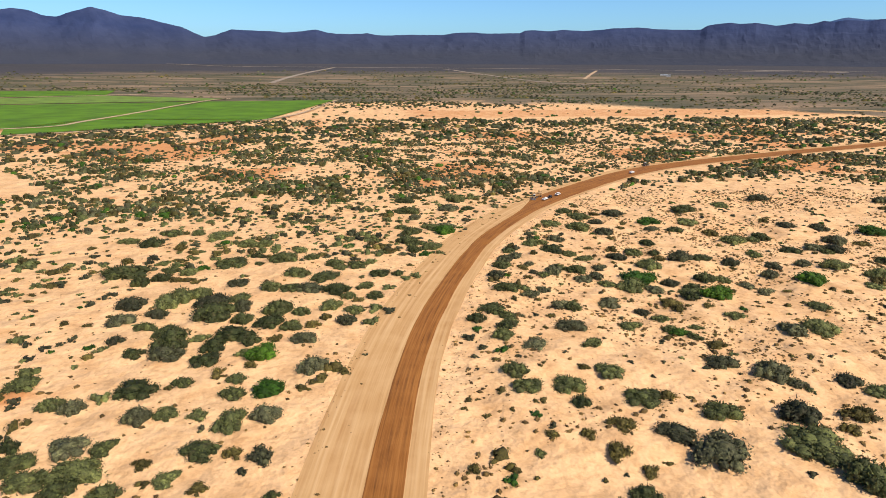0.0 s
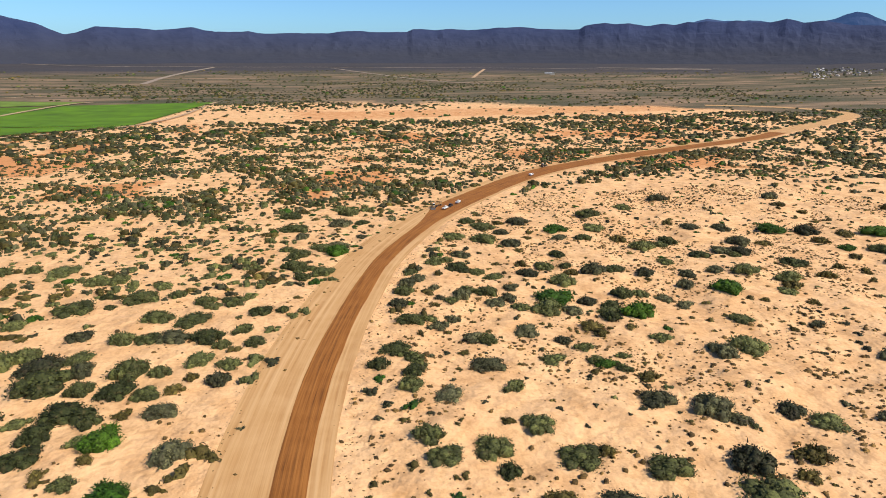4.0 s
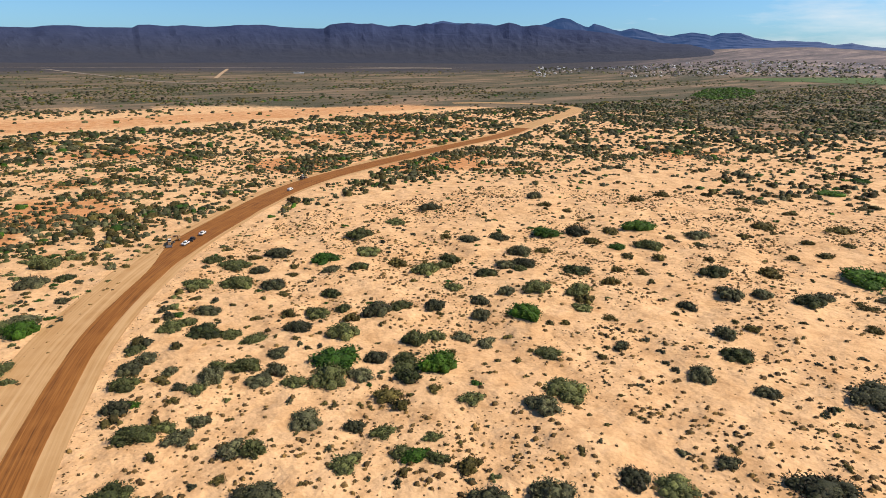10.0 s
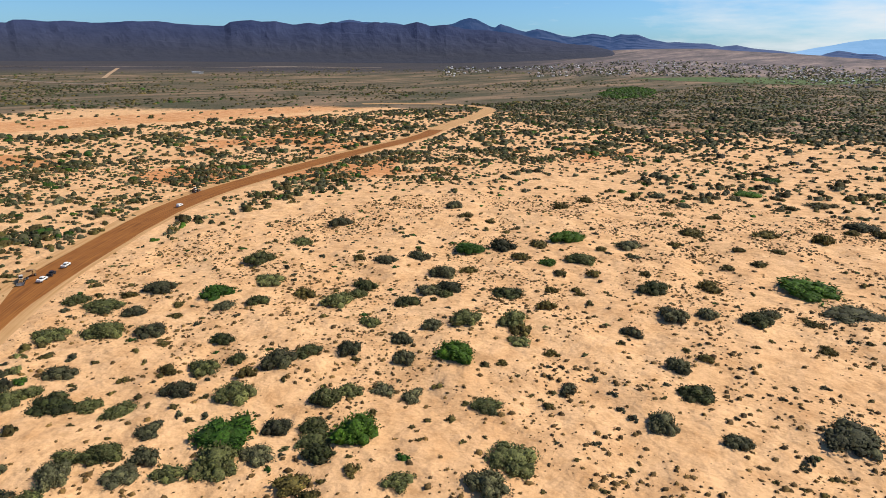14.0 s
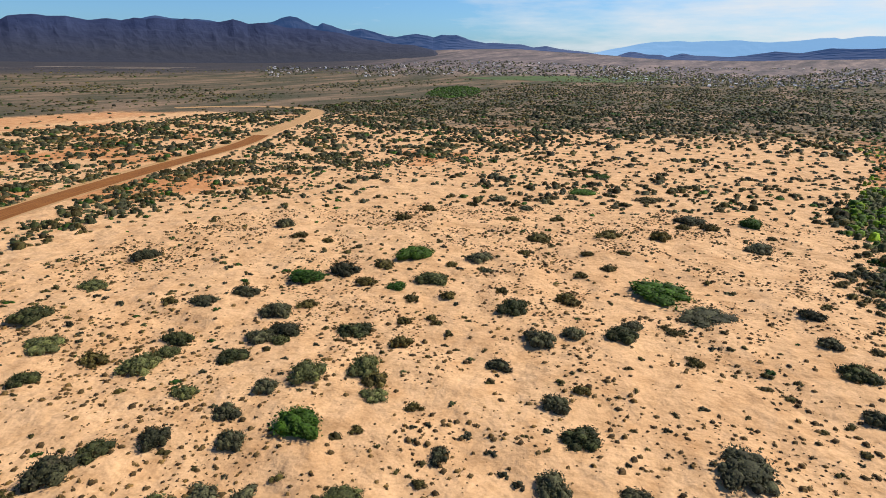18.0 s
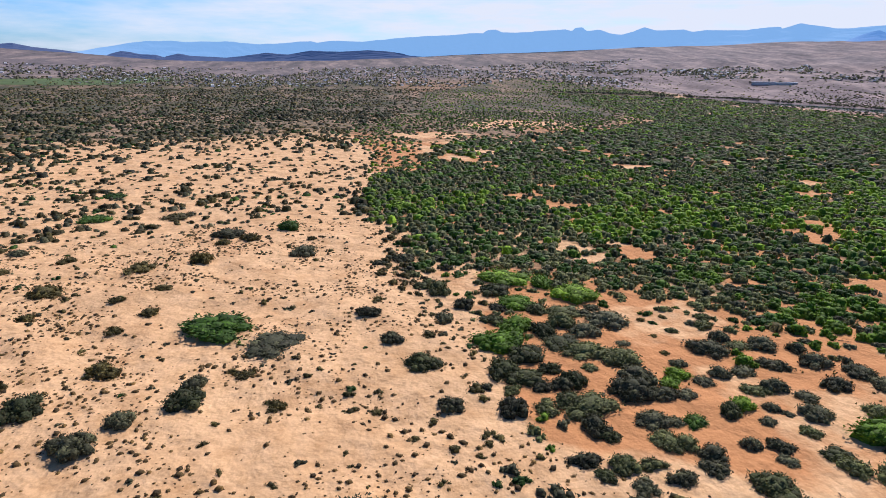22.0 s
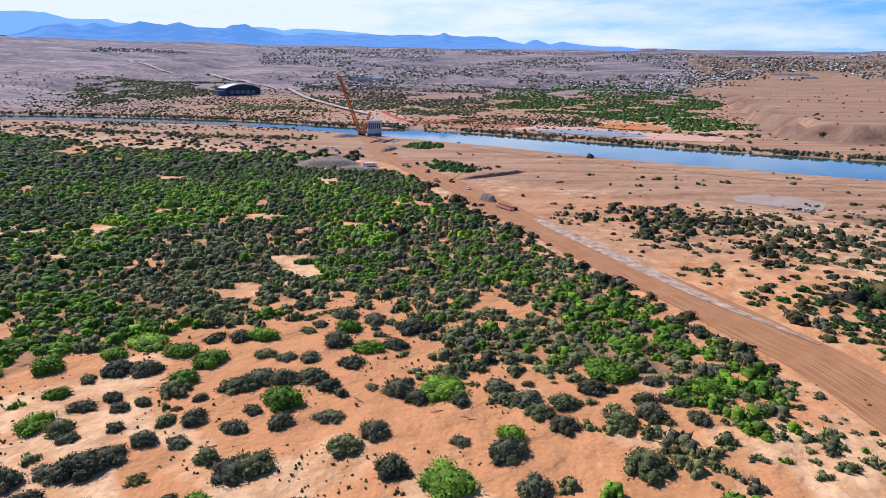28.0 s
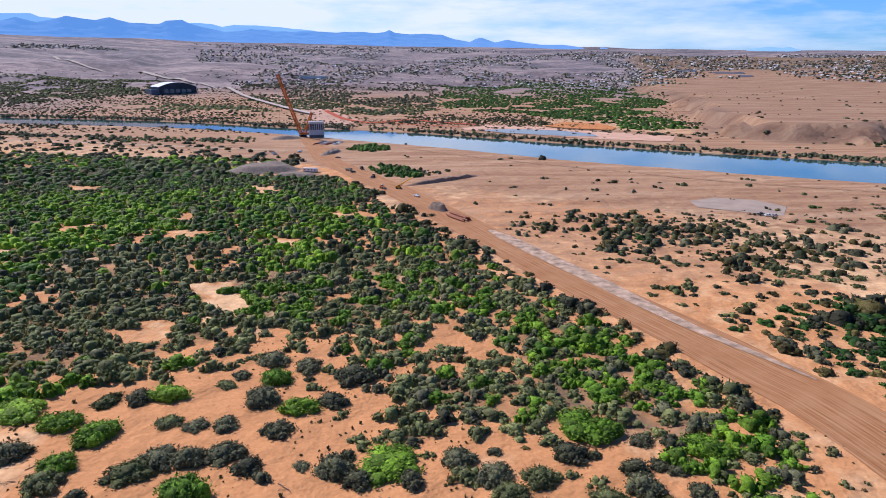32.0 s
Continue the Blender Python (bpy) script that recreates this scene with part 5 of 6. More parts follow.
stand("mesquite", [(59.2, -51.0, 12.5), (81.9, -61.0, 11.2), (87.2, -63.7, 16.1), (121.6, -28.1, 7.0), (138.1, -53.5, 14.9), (139.4, -8.6, 16.2), (162.6, -82.4, 10.9), (165.1, 10.2, 12.7), (171.2, -100.2, 9.5), (184.7, -46.7, 11.8), (194.5, -1.6, 10.0), (200.8, -93.7, 10.7), (214.0, -74.1, 11.5), (217.4, -61.3, 9.6), (225.5, -80.9, 11.0), (226.2, 9.7, 16.3), (239.7, -89.1, 15.3), (246.1, -78.8, 9.5), (247.7, -36.6, 10.2), (248.6, 36.1, 7.0), (250.2, -52.4, 7.1), (262.3, -69.8, 11.3), (265.3, 48.6, 7.5), (269.2, 43.8, 7.4), (272.2, -47.1, 9.9), (281.1, -65.8, 14.4), (301.1, 91.7, 19.4), (312.9, 81.6, 14.1), (335.6, 73.8, 15.6), (340.5, 46.9, 19.8), (356.8, 55.3, 13.8), (364.7, 69.9, 20.9)])
stand("brush", [(-126.3, 298.1, 6.9), (-108.0, 317.5, 7.4), (-104.0, 299.1, 4.2), (-94.9, 269.9, 7.1), (-85.8, 266.7, 4.4), (-66.7, 176.1, 3.1), (-60.6, 139.1, 5.0), (-54.9, 185.2, 4.5), (-45.7, 188.6, 5.2), (-44.5, 129.1, 5.5), (-41.3, 207.7, 6.0), (-39.9, 142.4, 5.2), (-29.6, 218.9, 6.2), (-25.9, 225.4, 5.6), (7.5, 284.8, 4.0), (18.6, 131.6, 4.3), (40.3, 143.0, 3.9), (49.5, 142.6, 5.0), (54.8, 135.0, 7.9), (59.0, 178.6, 4.0), (59.3, 221.7, 4.0), (59.6, 262.1, 4.1), (59.6, 145.7, 8.0), (60.0, 128.4, 5.4), (77.8, -33.5, 4.8), (78.5, 160.7, 5.5), (94.5, 239.1, 2.8), (104.3, -56.3, 2.2), (108.8, 191.1, 7.5), (110.6, 223.9, 6.5), (110.9, 231.0, 8.6), (111.6, 303.7, 6.9)])
stand("brush", [(118.0, 323.6, 4.5), (118.6, 139.8, 6.9), (122.6, 224.1, 5.3), (125.0, 377.7, 7.1), (126.1, 146.6, 9.2), (127.9, 284.3, 6.9), (129.9, 343.3, 5.9), (135.4, 354.3, 5.7), (178.8, 332.6, 10.9), (179.8, 210.1, 3.9), (188.0, 234.3, 4.3), (205.5, 228.1, 5.3), (211.4, -12.8, 5.9), (212.3, 245.8, 9.6), (213.3, -43.9, 3.5), (221.8, 351.8, 7.0), (235.6, 190.0, 5.5), (237.8, 253.5, 9.3), (240.6, 115.6, 2.8), (244.8, 112.1, 3.3), (249.3, 306.3, 8.6), (254.9, 264.1, 6.7), (258.3, 251.7, 4.7), (261.8, 256.3, 5.1), (267.6, 138.1, 3.8), (273.3, 272.4, 7.2), (273.9, 165.7, 7.5), (280.6, 299.9, 10.4), (284.0, 39.0, 3.6), (284.1, 261.8, 7.2), (294.6, 175.6, 7.7), (297.3, 179.1, 4.4)])
stand("brush", [(297.6, 34.9, 3.3), (298.2, 244.4, 6.1), (301.3, 305.6, 9.9), (304.0, 218.9, 10.8), (310.2, 114.6, 6.1), (311.9, 32.2, 4.0), (312.7, 22.6, 4.1), (314.7, 369.6, 9.4), (318.9, 354.8, 6.3), (319.2, 279.9, 7.0), (337.0, 223.7, 8.0), (348.9, 128.3, 5.9), (351.8, 215.1, 8.3), (354.8, 258.5, 7.5), (366.0, 230.3, 7.0), (376.9, 345.5, 11.0), (377.7, 214.7, 7.6), (380.2, 123.6, 6.0), (381.2, 261.0, 14.0), (406.3, 346.6, 11.7), (408.1, 231.6, 16.0), (413.5, 205.2, 13.9), (414.2, 291.8, 9.2), (428.1, 267.9, 9.0), (436.3, 330.3, 9.4), (443.6, 198.9, 9.3), (445.5, 153.3, 6.6), (450.3, 184.6, 11.4), (516.1, 232.3, 20.3)])

wild_growth()


def river_woods():
    """Low green woods on the flats beyond the river, and the bushes that line both banks."""
    for k, g in enumerate(GROVES):
        xs, ys = [v[0] for v in g], [v[1] for v in g]
        x, y, u, rng = scatter(min(xs), max(xs), min(ys), max(ys), 11.5, 90 + k)
        p = (0.85, 0.98, 0.9, 0.8, 0.95, 0.95)[k] * smooth(fractal(x, y, 90, 51), 0.34, 0.44) * smooth(depth_in(x, y, g) + 60 * (fractal(x, y, 60, 52) - 0.5), -10, 20)
        ok = (u < p) & (depth_in(x, y, MESA) < 4) & (depth_in(x, y, RIVER) < -30)
        x, y = x[ok], y[ok]
        kind = ("saltbush", "greasewood", "saltbush", "creosote", "saltbush", "saltbush")[k]
        plant_field("riverside_wood", kind, np.stack([x, y, rng.uniform(11, 19, len(x)), rng.uniform(0.2, 1, len(x)), np.full(len(x), 0.62)], -1), (1, 1, 0.12, 4, 2), "low green woods on the flats beyond the river", "woods")
    for k, g in enumerate(CLUMPS):
        xs, ys = [v[0] for v in g], [v[1] for v in g]
        x, y, u, rng = scatter(min(xs), max(xs), min(ys), max(ys), 6.0 if k < 2 else 16.0, 190 + k)
        ok = (depth_in(x, y, g) > 1) & (from_line(x, y, LEVEE) > 16)
        x, y = x[ok], y[ok]
        plant_field("clump_of_bushes", "greasewood", np.stack([x, y, rng.uniform(6, 10, len(x)) * (1 if k < 2 else 2.2), rng.uniform(0.4, 1, len(x)), np.full(len(x), 0.9 if k < 2 else 0.5)], -1), (4, 20, 0.065, 4, 2), "dense clump of dark green bushes on bare ground", "shrubs")
    for k, (line, near, far, keep) in enumerate(((spline(BANK_FAR, 60), -34, -9, 0.95), (WILLOWS, -12, 12, 0.95), (spline(BANK_NEAR, 60), -9, -3, 0.16))):
        rng = np.random.default_rng(95 + k)
        p = np.array(line)
        n = int(np.linalg.norm(np.diff(p, axis=0), axis=1).sum() / (0.45 if k < 1 else 1.9 if k < 2 else 3))
        at = rng.uniform(0, len(p) - 1.001, n)
        i = at.astype(int)
        pos = p[i] + (p[i + 1] - p[i]) * (at - i)[:, None] + rng.normal(0, 16 if k < 2 else 3, (n, 2))
        x, y = pos[:, 0], pos[:, 1]
        d = depth_in(x, y, RIVER)
        ok = (rng.uniform(0, 1, n) < keep * smooth(fractal(x, y, 80, 47), 0.20, 0.34)) & (d < -5) & ((d > -30) | (k == 1)) & (np.hypot(x, y) < 2400) & clear_of_works(x, y)
        x, y = x[ok], y[ok]
        plant_field("bank_bushes", "saltbush" if k else "creosote", np.stack([x, y, rng.uniform(5, 10, len(x)), rng.uniform(0, 0.8, len(x))], -1), (1, 3, 0.12, 4, 2), "dark bushes lining the river bank", "shrubs")


river_woods()


def weeds():
    x, y, u, rng = scatter(-160, 560, -60, 440, 1.8, 77)
    r = np.hypot(x - CENTRE[0], y - CENTRE[1])
    p = 0.85 * smooth(fractal(x, y, 22, 61), 0.40, 0.60) * (0.35 + 0.65 * smooth(fractal(x, y, 7, 63), 0.40, 0.58)) * smooth(depth_in(x, y, DUNE), -20, 20) * smooth(x, 600, 420) + 0.06
    keep = (u < p) & (r > 40) & (r < 420) & (depth_in(x, y, THICKET) < 4) & (from_line(x, y, HAUL) > 10) & in_view(x, y)
    x, y = x[keep], y[keep]
    w = 0.85 + 2.5 * rng.uniform(0, 1, len(x)) ** 2.4
    # clods and weeds thrown up along the edges of the graded road
    p = np.array(HAUL)[8:60]
    d = np.gradient(p, axis=0)
    n = np.stack([d[:, 1], -d[:, 0]], -1) / np.linalg.norm(d, axis=1)[:, None]
    k = rng.integers(0, len(p), 1500)
    side = np.where(rng.uniform(0, 1, 1500) < 0.6, rng.normal(-19, 1.2, 1500), rng.normal(12, 1.6, 1500))
    edge = p[k] + n[k] * side[:, None] + d[k] * rng.uniform(-0.5, 0.5, (1500, 1))
    x, y, w = np.r_[x, edge[:, 0]], np.r_[y, edge[:, 1]], np.r_[w, rng.uniform(0.4, 1.1, 1500)]
    plant_field("weeds", "weed", np.stack([x, y, w, rng.uniform(0.3, 1, len(x)), np.full(len(x), 0.7)], -1), (1, 2, 0.12, 4, 2), "small dry brown weeds dotted over the sand", "weeds")


weeds()


# ---- fields, tracks and pads laid on the ground ----
def polar(az, r):
    return CENTRE[0] + r * math.sin(radians(az)), CENTRE[1] + r * math.cos(radians(az))


def ground_patch(name, ring, step, lift, mat, label, category):
    """A flat sheet that covers a ring of the ground."""
    xs, ys = [p[0] for p in ring], [p[1] for p in ring]
    bm = bmesh.new()
    bm.faces.new([bm.verts.new((*p, 0)) for p in ring])
    for k in range(2):
        lo, hi = (min(xs), max(xs)) if k == 0 else (min(ys), max(ys))
        n = int((hi - lo) / step)
        for j in range(1, n):
            at = lo + (hi - lo) * j / n
            co, no = ((at, 0, 0), (1, 0, 0)) if k == 0 else ((0, at, 0), (0, 1, 0))
            bmesh.ops.bisect_plane(bm, geom=bm.verts[:] + bm.edges[:] + bm.faces[:], plane_co=co, plane_no=no)
    for v in bm.verts:
        v.co.z = float(ground_z(v.co.x, v.co.y)) + lift
    me = bpy.data.meshes.new(name)
    bm.to_mesh(me)
    bm.free()
    me.materials.append(mat)
    return tagged(new(name, me), label, category, kind="structure")


CROP = worn("young_crop", (0.085, 0.175, 0.004), 0.8, scale=0.02, spread=0.35)
CROP_PALE = worn("ripening_crop", (0.14, 0.21, 0.03), 0.8, scale=0.03, spread=0.3)
DIRT = worn("pale_dirt", (0.46, 0.31, 0.19), 0.95, scale=0.05, spread=0.2)
GREY_DIRT = worn("grey_dirt", (0.30, 0.24, 0.19), 0.95, scale=0.05, spread=0.2)
PAD = worn("pale_gravel_pad", (0.37, 0.275, 0.21), 0.95, scale=0.08, spread=0.15)
RED_EARTH = worn("red_earth", (0.42, 0.085, 0.035), 0.95, scale=0.1, spread=0.3)
PINK_SAND = worn("pink_river_sand", (0.60, 0.35, 0.235), 0.95, scale=0.05, spread=0.15)
ground_patch("field", [(-133, 1485), (-201, 1012), (-455, 1032), (-411, 1448)], 60, 1.0, CROP, "bright green irrigated crop field", "field")
ground_patch("field", [(-427, 1435), (-465, 1020), (-524, 895), (-900, 787), (-986, 1305)], 60, 1.0, CROP, "bright green irrigated crop field beside a dirt track", "field")
ground_patch("field", [(-203, 1007), (-457, 1024), (-518, 886), (-484, 819)], 60, 1.2, CROP, "narrow strip of green crop along the scrub", "field")
ground_patch("field", [(-429, 1466), (-395, 1541), (-722, 1679), (-1013, 1516), (-996, 1325)], 60, 1.0, CROP_PALE, "pale ripening crop field", "field")
ground_patch("field", [(-735, 1702), (-799, 1919), (-1084, 1883), (-1630, 1578), (-1044, 1542)], 60, 1.0, CROP, "green crop field beyond a dirt track", "field")
ground_patch("field", [(2322, 1382), (2575, 1204), (2856, 981), (3154, 718), (2892, 665), (2502, 798), (2401, 966), (2297, 1186)], 60, 1.0, worn("dull_crop", (0.085, 0.125, 0.035), 0.8, scale=0.02, spread=0.35), "dull green irrigated strip before the far town", "field")
ribbon("farm_track", spline([(-964, 818), (-523, 889), (-460, 1026), (-420, 1454), (-383, 1544)], 30), -5, 5, 1.5, DIRT, "pale dirt farm track between fields", "track", 2)
ribbon("farm_track", spline([(-1126, 1528), (-723, 1691), (-402, 1909)], 30), -6, 6, 1.4, DIRT, "pale dirt farm track beyond the fields", "track", 2)
ribbon("farm_track", spline([(-128, 1491), (-196, 1014), (-484, 808)], 30), -4, 4, 1.3, DIRT, "sandy track along the field edge", "track", 2)
ribbon("desert_road", spline([(-2256, 3924), (-1677, 4042), (-957, 3812), (-341, 3775), (293, 3742), (1262, 3477), (2163, 2913), (1747, 3351), (2299, 2895)], 60), -9, 9, 1.5, GREY_DIRT, "pale straight road below the dark range", "road", 2)
ribbon("desert_road", spline([(-446, 2406), (-450, 2824), (-413, 3309), (-332, 3748)], 60), -12, 12, 1.5, GREY_DIRT, "pale track climbing the plain", "road", 2)
ribbon("desert_road", spline([(282, 3603), (328, 3546), (448, 3073), (585, 2476), (712, 2232)], 60), -9, 9, 1.5, GREY_DIRT, "pale track crossing the plain", "road", 2)
ribbon("desert_road", spline([(809, 2666), (943, 3019), (1098, 3403)], 40), -8, 8, 1.5, DIRT, "short bright track on the plain", "road", 2)
ribbon("valley_road", spline([(1542, -3112), (1384, -2928), (1138, -2756), (936, -2527), (809, -2444), (611, -2177), (417, -1746), (245, -1291)], 30), -8, 8, 4.0, worn("white_dirt", (0.47, 0.38, 0.31), 0.95, scale=0.05, spread=0.15), "broad pale dirt road leading up from the bridge works", "road", 2)
ribbon("bank_track", spline([(92, -695), (-12, -579), (-107, -496), (-186, -430), (-283, -375)], 20), -2.5, 2.5, 0.2, worn("brown_track", (0.33, 0.185, 0.098), 0.95, scale=0.1, spread=0.2), "dirt track along the river bank", "track", 3)
ribbon("bank_track", spline([(229, -677), (325, -709), (500, -776), (732, -833), (1090, -896), (1413, -907)], 20), -5, 5, 0.3, DIRT, "dirt track between thicket and river", "track", 3)
ground_patch("yard", [(440, -1960), (367, -1922), (285, -1745), (201, -1396), (148, -1149), (174, -994), (202, -972), (248, -1244), (329, -1565), (403, -1691)], 14, 0.4, worn("pale_pink_dirt", (0.50, 0.30, 0.20), 0.95, scale=0.06, spread=0.25), "bare pinkish dirt yard beyond the bridge works", "yard")
ground_patch("sandbar", [(-16, -956), (-75, -1036), (-152, -1010), (-203, -941), (-276, -878), (-333, -830), (-292, -758), (-210, -785), (-156, -828), (-82, -884)], 14, 0.5, PINK_SAND, "bare pink sand beside the river", "sand")
ribbon("red_earth_bank", spline([(226, -1439), (185, -1211), (154, -1120), (125, -1079), (97, -1106), (51, -1149), (16, -1119), (-15, -1077), (-62, -1037)], 15), -7, 7, 1.2, RED_EARTH, "strip of red-orange freshly dug earth", "earth bank", 4, 0.8)
ribbon("red_earth_bank", spline([(149, -1104), (67, -1051), (-26, -989)], 15), -3, 3, 1.2, RED_EARTH, "narrow strip of red earth along the far bank", "earth bank", 3, 0.5)
ground_patch("soil_mound", [(-178, -1009), (-244, -1099), (-301, -1071), (-302, -983), (-272, -928), (-210, -962)], 10, 1.2, worn("orange_soil", (0.52, 0.20, 0.06), 0.95, scale=0.1), "mound of orange soil on the far bank", "earth bank")
ground_patch("pond", [(-46, -935), (-98, -954), (-170, -931), (-216, -870), (-209, -826), (-159, -836), (-82, -884)], 12, 0.9, worn("shallow_pond", (0.24, 0.27, 0.27), 0.3, scale=0.05, spread=0.15), "grey shallow pond on the sandbar", "pond")
ground_patch("gravel_pad", [(-100, -354), (-127, -365), (-153, -354), (-161, -328), (-140, -301), (-115, -316), (-95, -333)], 10, 0.22, PAD, "pale grey gravel pad on the river flat", "pad")
_verge = spline([(68, -279), (51, -223), (37, -177), (28, -144), (18, -116), (11, -100), (4, -82)], 6)
_half = 5.0 * np.interp(np.linspace(0, 1, len(_verge)), [0, 0.1, 0.55, 1], [0.4, 1, 1, 0.1])
ribbon("grey_verge", _verge, -_half, _half, 0.30, worn("grey_spoil", (0.42, 0.285, 0.195), 0.95, scale=0.22, spread=0.5, bump=0.3), "strip of grey crushed spoil along the dirt road", "spoil", 5, 0.15)


# ---- small builders ----
def box(bm, x, y, z, sx, sy, sz, bevel=0.0, taper=1.0):
    """A block with its base centre at x, y, z."""
    g = bmesh.ops.create_cube(bm, size=1.0)
    for v in g["verts"]:
        k = taper if v.co.z > 0 else 1.0
        v.co = Vector((v.co.x * sx * k + x, v.co.y * sy * k + y, (v.co.z + 0.5) * sz + z))
    if bevel:
        bmesh.ops.bevel(bm, geom=list({e for v in g["verts"] for e in v.link_edges}), offset=bevel, segments=2, affect="EDGES")
    return g["verts"]


def wheel_mesh(bm, r, w):
    bmesh.ops.create_cone(bm, cap_ends=True, segments=14, radius1=r, radius2=r, depth=w, matrix=Matrix.Rotation(math.pi / 2, 4, "X"))


def rod(bm, a, b, r, seg=6):
    a, b = Vector(a), Vector(b)
    m = Matrix.Translation((a + b) / 2) @ (b - a).to_track_quat("Z", "Y").to_matrix().to_4x4()
    bmesh.ops.create_cone(bm, cap_ends=True, segments=seg, radius1=r, radius2=r, depth=(b - a).length, matrix=m)


def piece(name, draw, mat, parent, label="", at=None):
    """One part: draw(bm) makes its mesh."""
    bm = bmesh.new()
    draw(bm)
    me = bpy.data.meshes.new(name)
    bm.to_mesh(me)
    bm.free()
    me.materials.append(mat)
    ob = part(name, me, parent, label)
    if at:
        ob.location = at
    return ob


def plain_paint(name, colour, rough=0.35, metal=0.0):
    return worn(name, colour, rough, metal, scale=1.5, spread=0.08)


WHITE, DARK, TYRE = plain_paint("white_paint", (0.75, 0.75, 0.73)), plain_paint("dark_paint", (0.02, 0.022, 0.026)), worn("tyre_rubber", (0.02, 0.02, 0.02), 0.9)
GLASS = plain_paint("tinted_glass", (0.015, 0.02, 0.025), 0.08)
YELLOW, ORANGE = plain_paint("machine_yellow", (0.70, 0.36, 0.02), 0.5), plain_paint("machine_orange", (0.62, 0.17, 0.03), 0.5)
STEEL, CONCRETE = worn("dull_steel", (0.25, 0.25, 0.26), 0.5, 0.6), worn("pale_concrete", (0.62, 0.60, 0.57), 0.85, scale=0.2, spread=0.12)
RUST = worn("rusty_steel_pipe", (0.30, 0.12, 0.07), 0.8, 0.2, scale=1.0, spread=0.35)
GRAVEL = worn("grey_gravel", (0.235, 0.180, 0.140), 0.95, scale=0.5, spread=0.3, bump=0.3)
ROOF_WHITE, DARK_WALL = worn("white_roof_sheet", (0.72, 0.73, 0.75), 0.5, scale=0.1, spread=0.08), worn("dark_blue_cladding", (0.095, 0.115, 0.155), 0.6, scale=0.1)


def place(thing, x, y, heading, z=None, lift=0.0):
    """Stands a thing on the ground; heading in degrees clockwise from +y for its front (+x)."""
    thing.matrix_basis = pose(x, y, (float(ground_z(x, y)) if z is None else z) + lift, 0, 0, 90 - heading)
    return thing


def wheels(parent, xs, half, r, w, double=False):
    for x in xs:
        for side in (-1, 1):
            t = piece("wheel", lambda bm: wheel_mesh(bm, r, w), TYRE, parent, at=(x, side * half, r))
            piece("rim", lambda bm: wheel_mesh(bm, r * 0.55, w * 1.06), STEEL, t, "pale metal rim")


def pickup(label, paint, bed=True):
    t = tagged(new("pickup_truck"), label, "vehicle")
    piece("body", lambda bm: (box(bm, 0, 0, 0.55, 5.7, 1.95, 0.55, 0.12), box(bm, 2.1, 0, 1.05, 1.4, 1.8, 0.16, 0.07)), paint, t)
    piece("cab", lambda bm: box(bm, 0.35, 0, 1.08, 2.3, 1.75, 0.85, 0.14, 0.86), paint, t)
    piece("window", lambda bm: (box(bm, 0.35, 0, 1.22, 2.34, 1.58, 0.48, 0.05, 0.9), box(bm, 0.35, 0, 1.22, 1.9, 1.79, 0.46, 0.05, 0.9)), GLASS, t, "dark tinted window glass")
    if bed:
        piece("bed", lambda bm: (box(bm, -1.9, 0.9, 1.05, 1.8, 0.08, 0.42), box(bm, -1.9, -0.9, 1.05, 1.8, 0.08, 0.42), box(bm, -2.78, 0, 1.05, 0.08, 1.85, 0.42)), paint, t)
    else:
        piece("service_box", lambda bm: box(bm, -1.8, 0, 1.05, 2.2, 1.95, 1.0, 0.06), paint, t, "white service body")
    piece("front_bumper", lambda bm: box(bm, 2.88, 0, 0.5, 0.14, 1.85, 0.25, 0.03), STEEL, t)
    piece("rear_bumper", lambda bm: box(bm, -2.9, 0, 0.5, 0.14, 1.85, 0.22, 0.03), STEEL, t)
    wheels(t, (1.75, -1.75), 0.86, 0.40, 0.28)
    return t


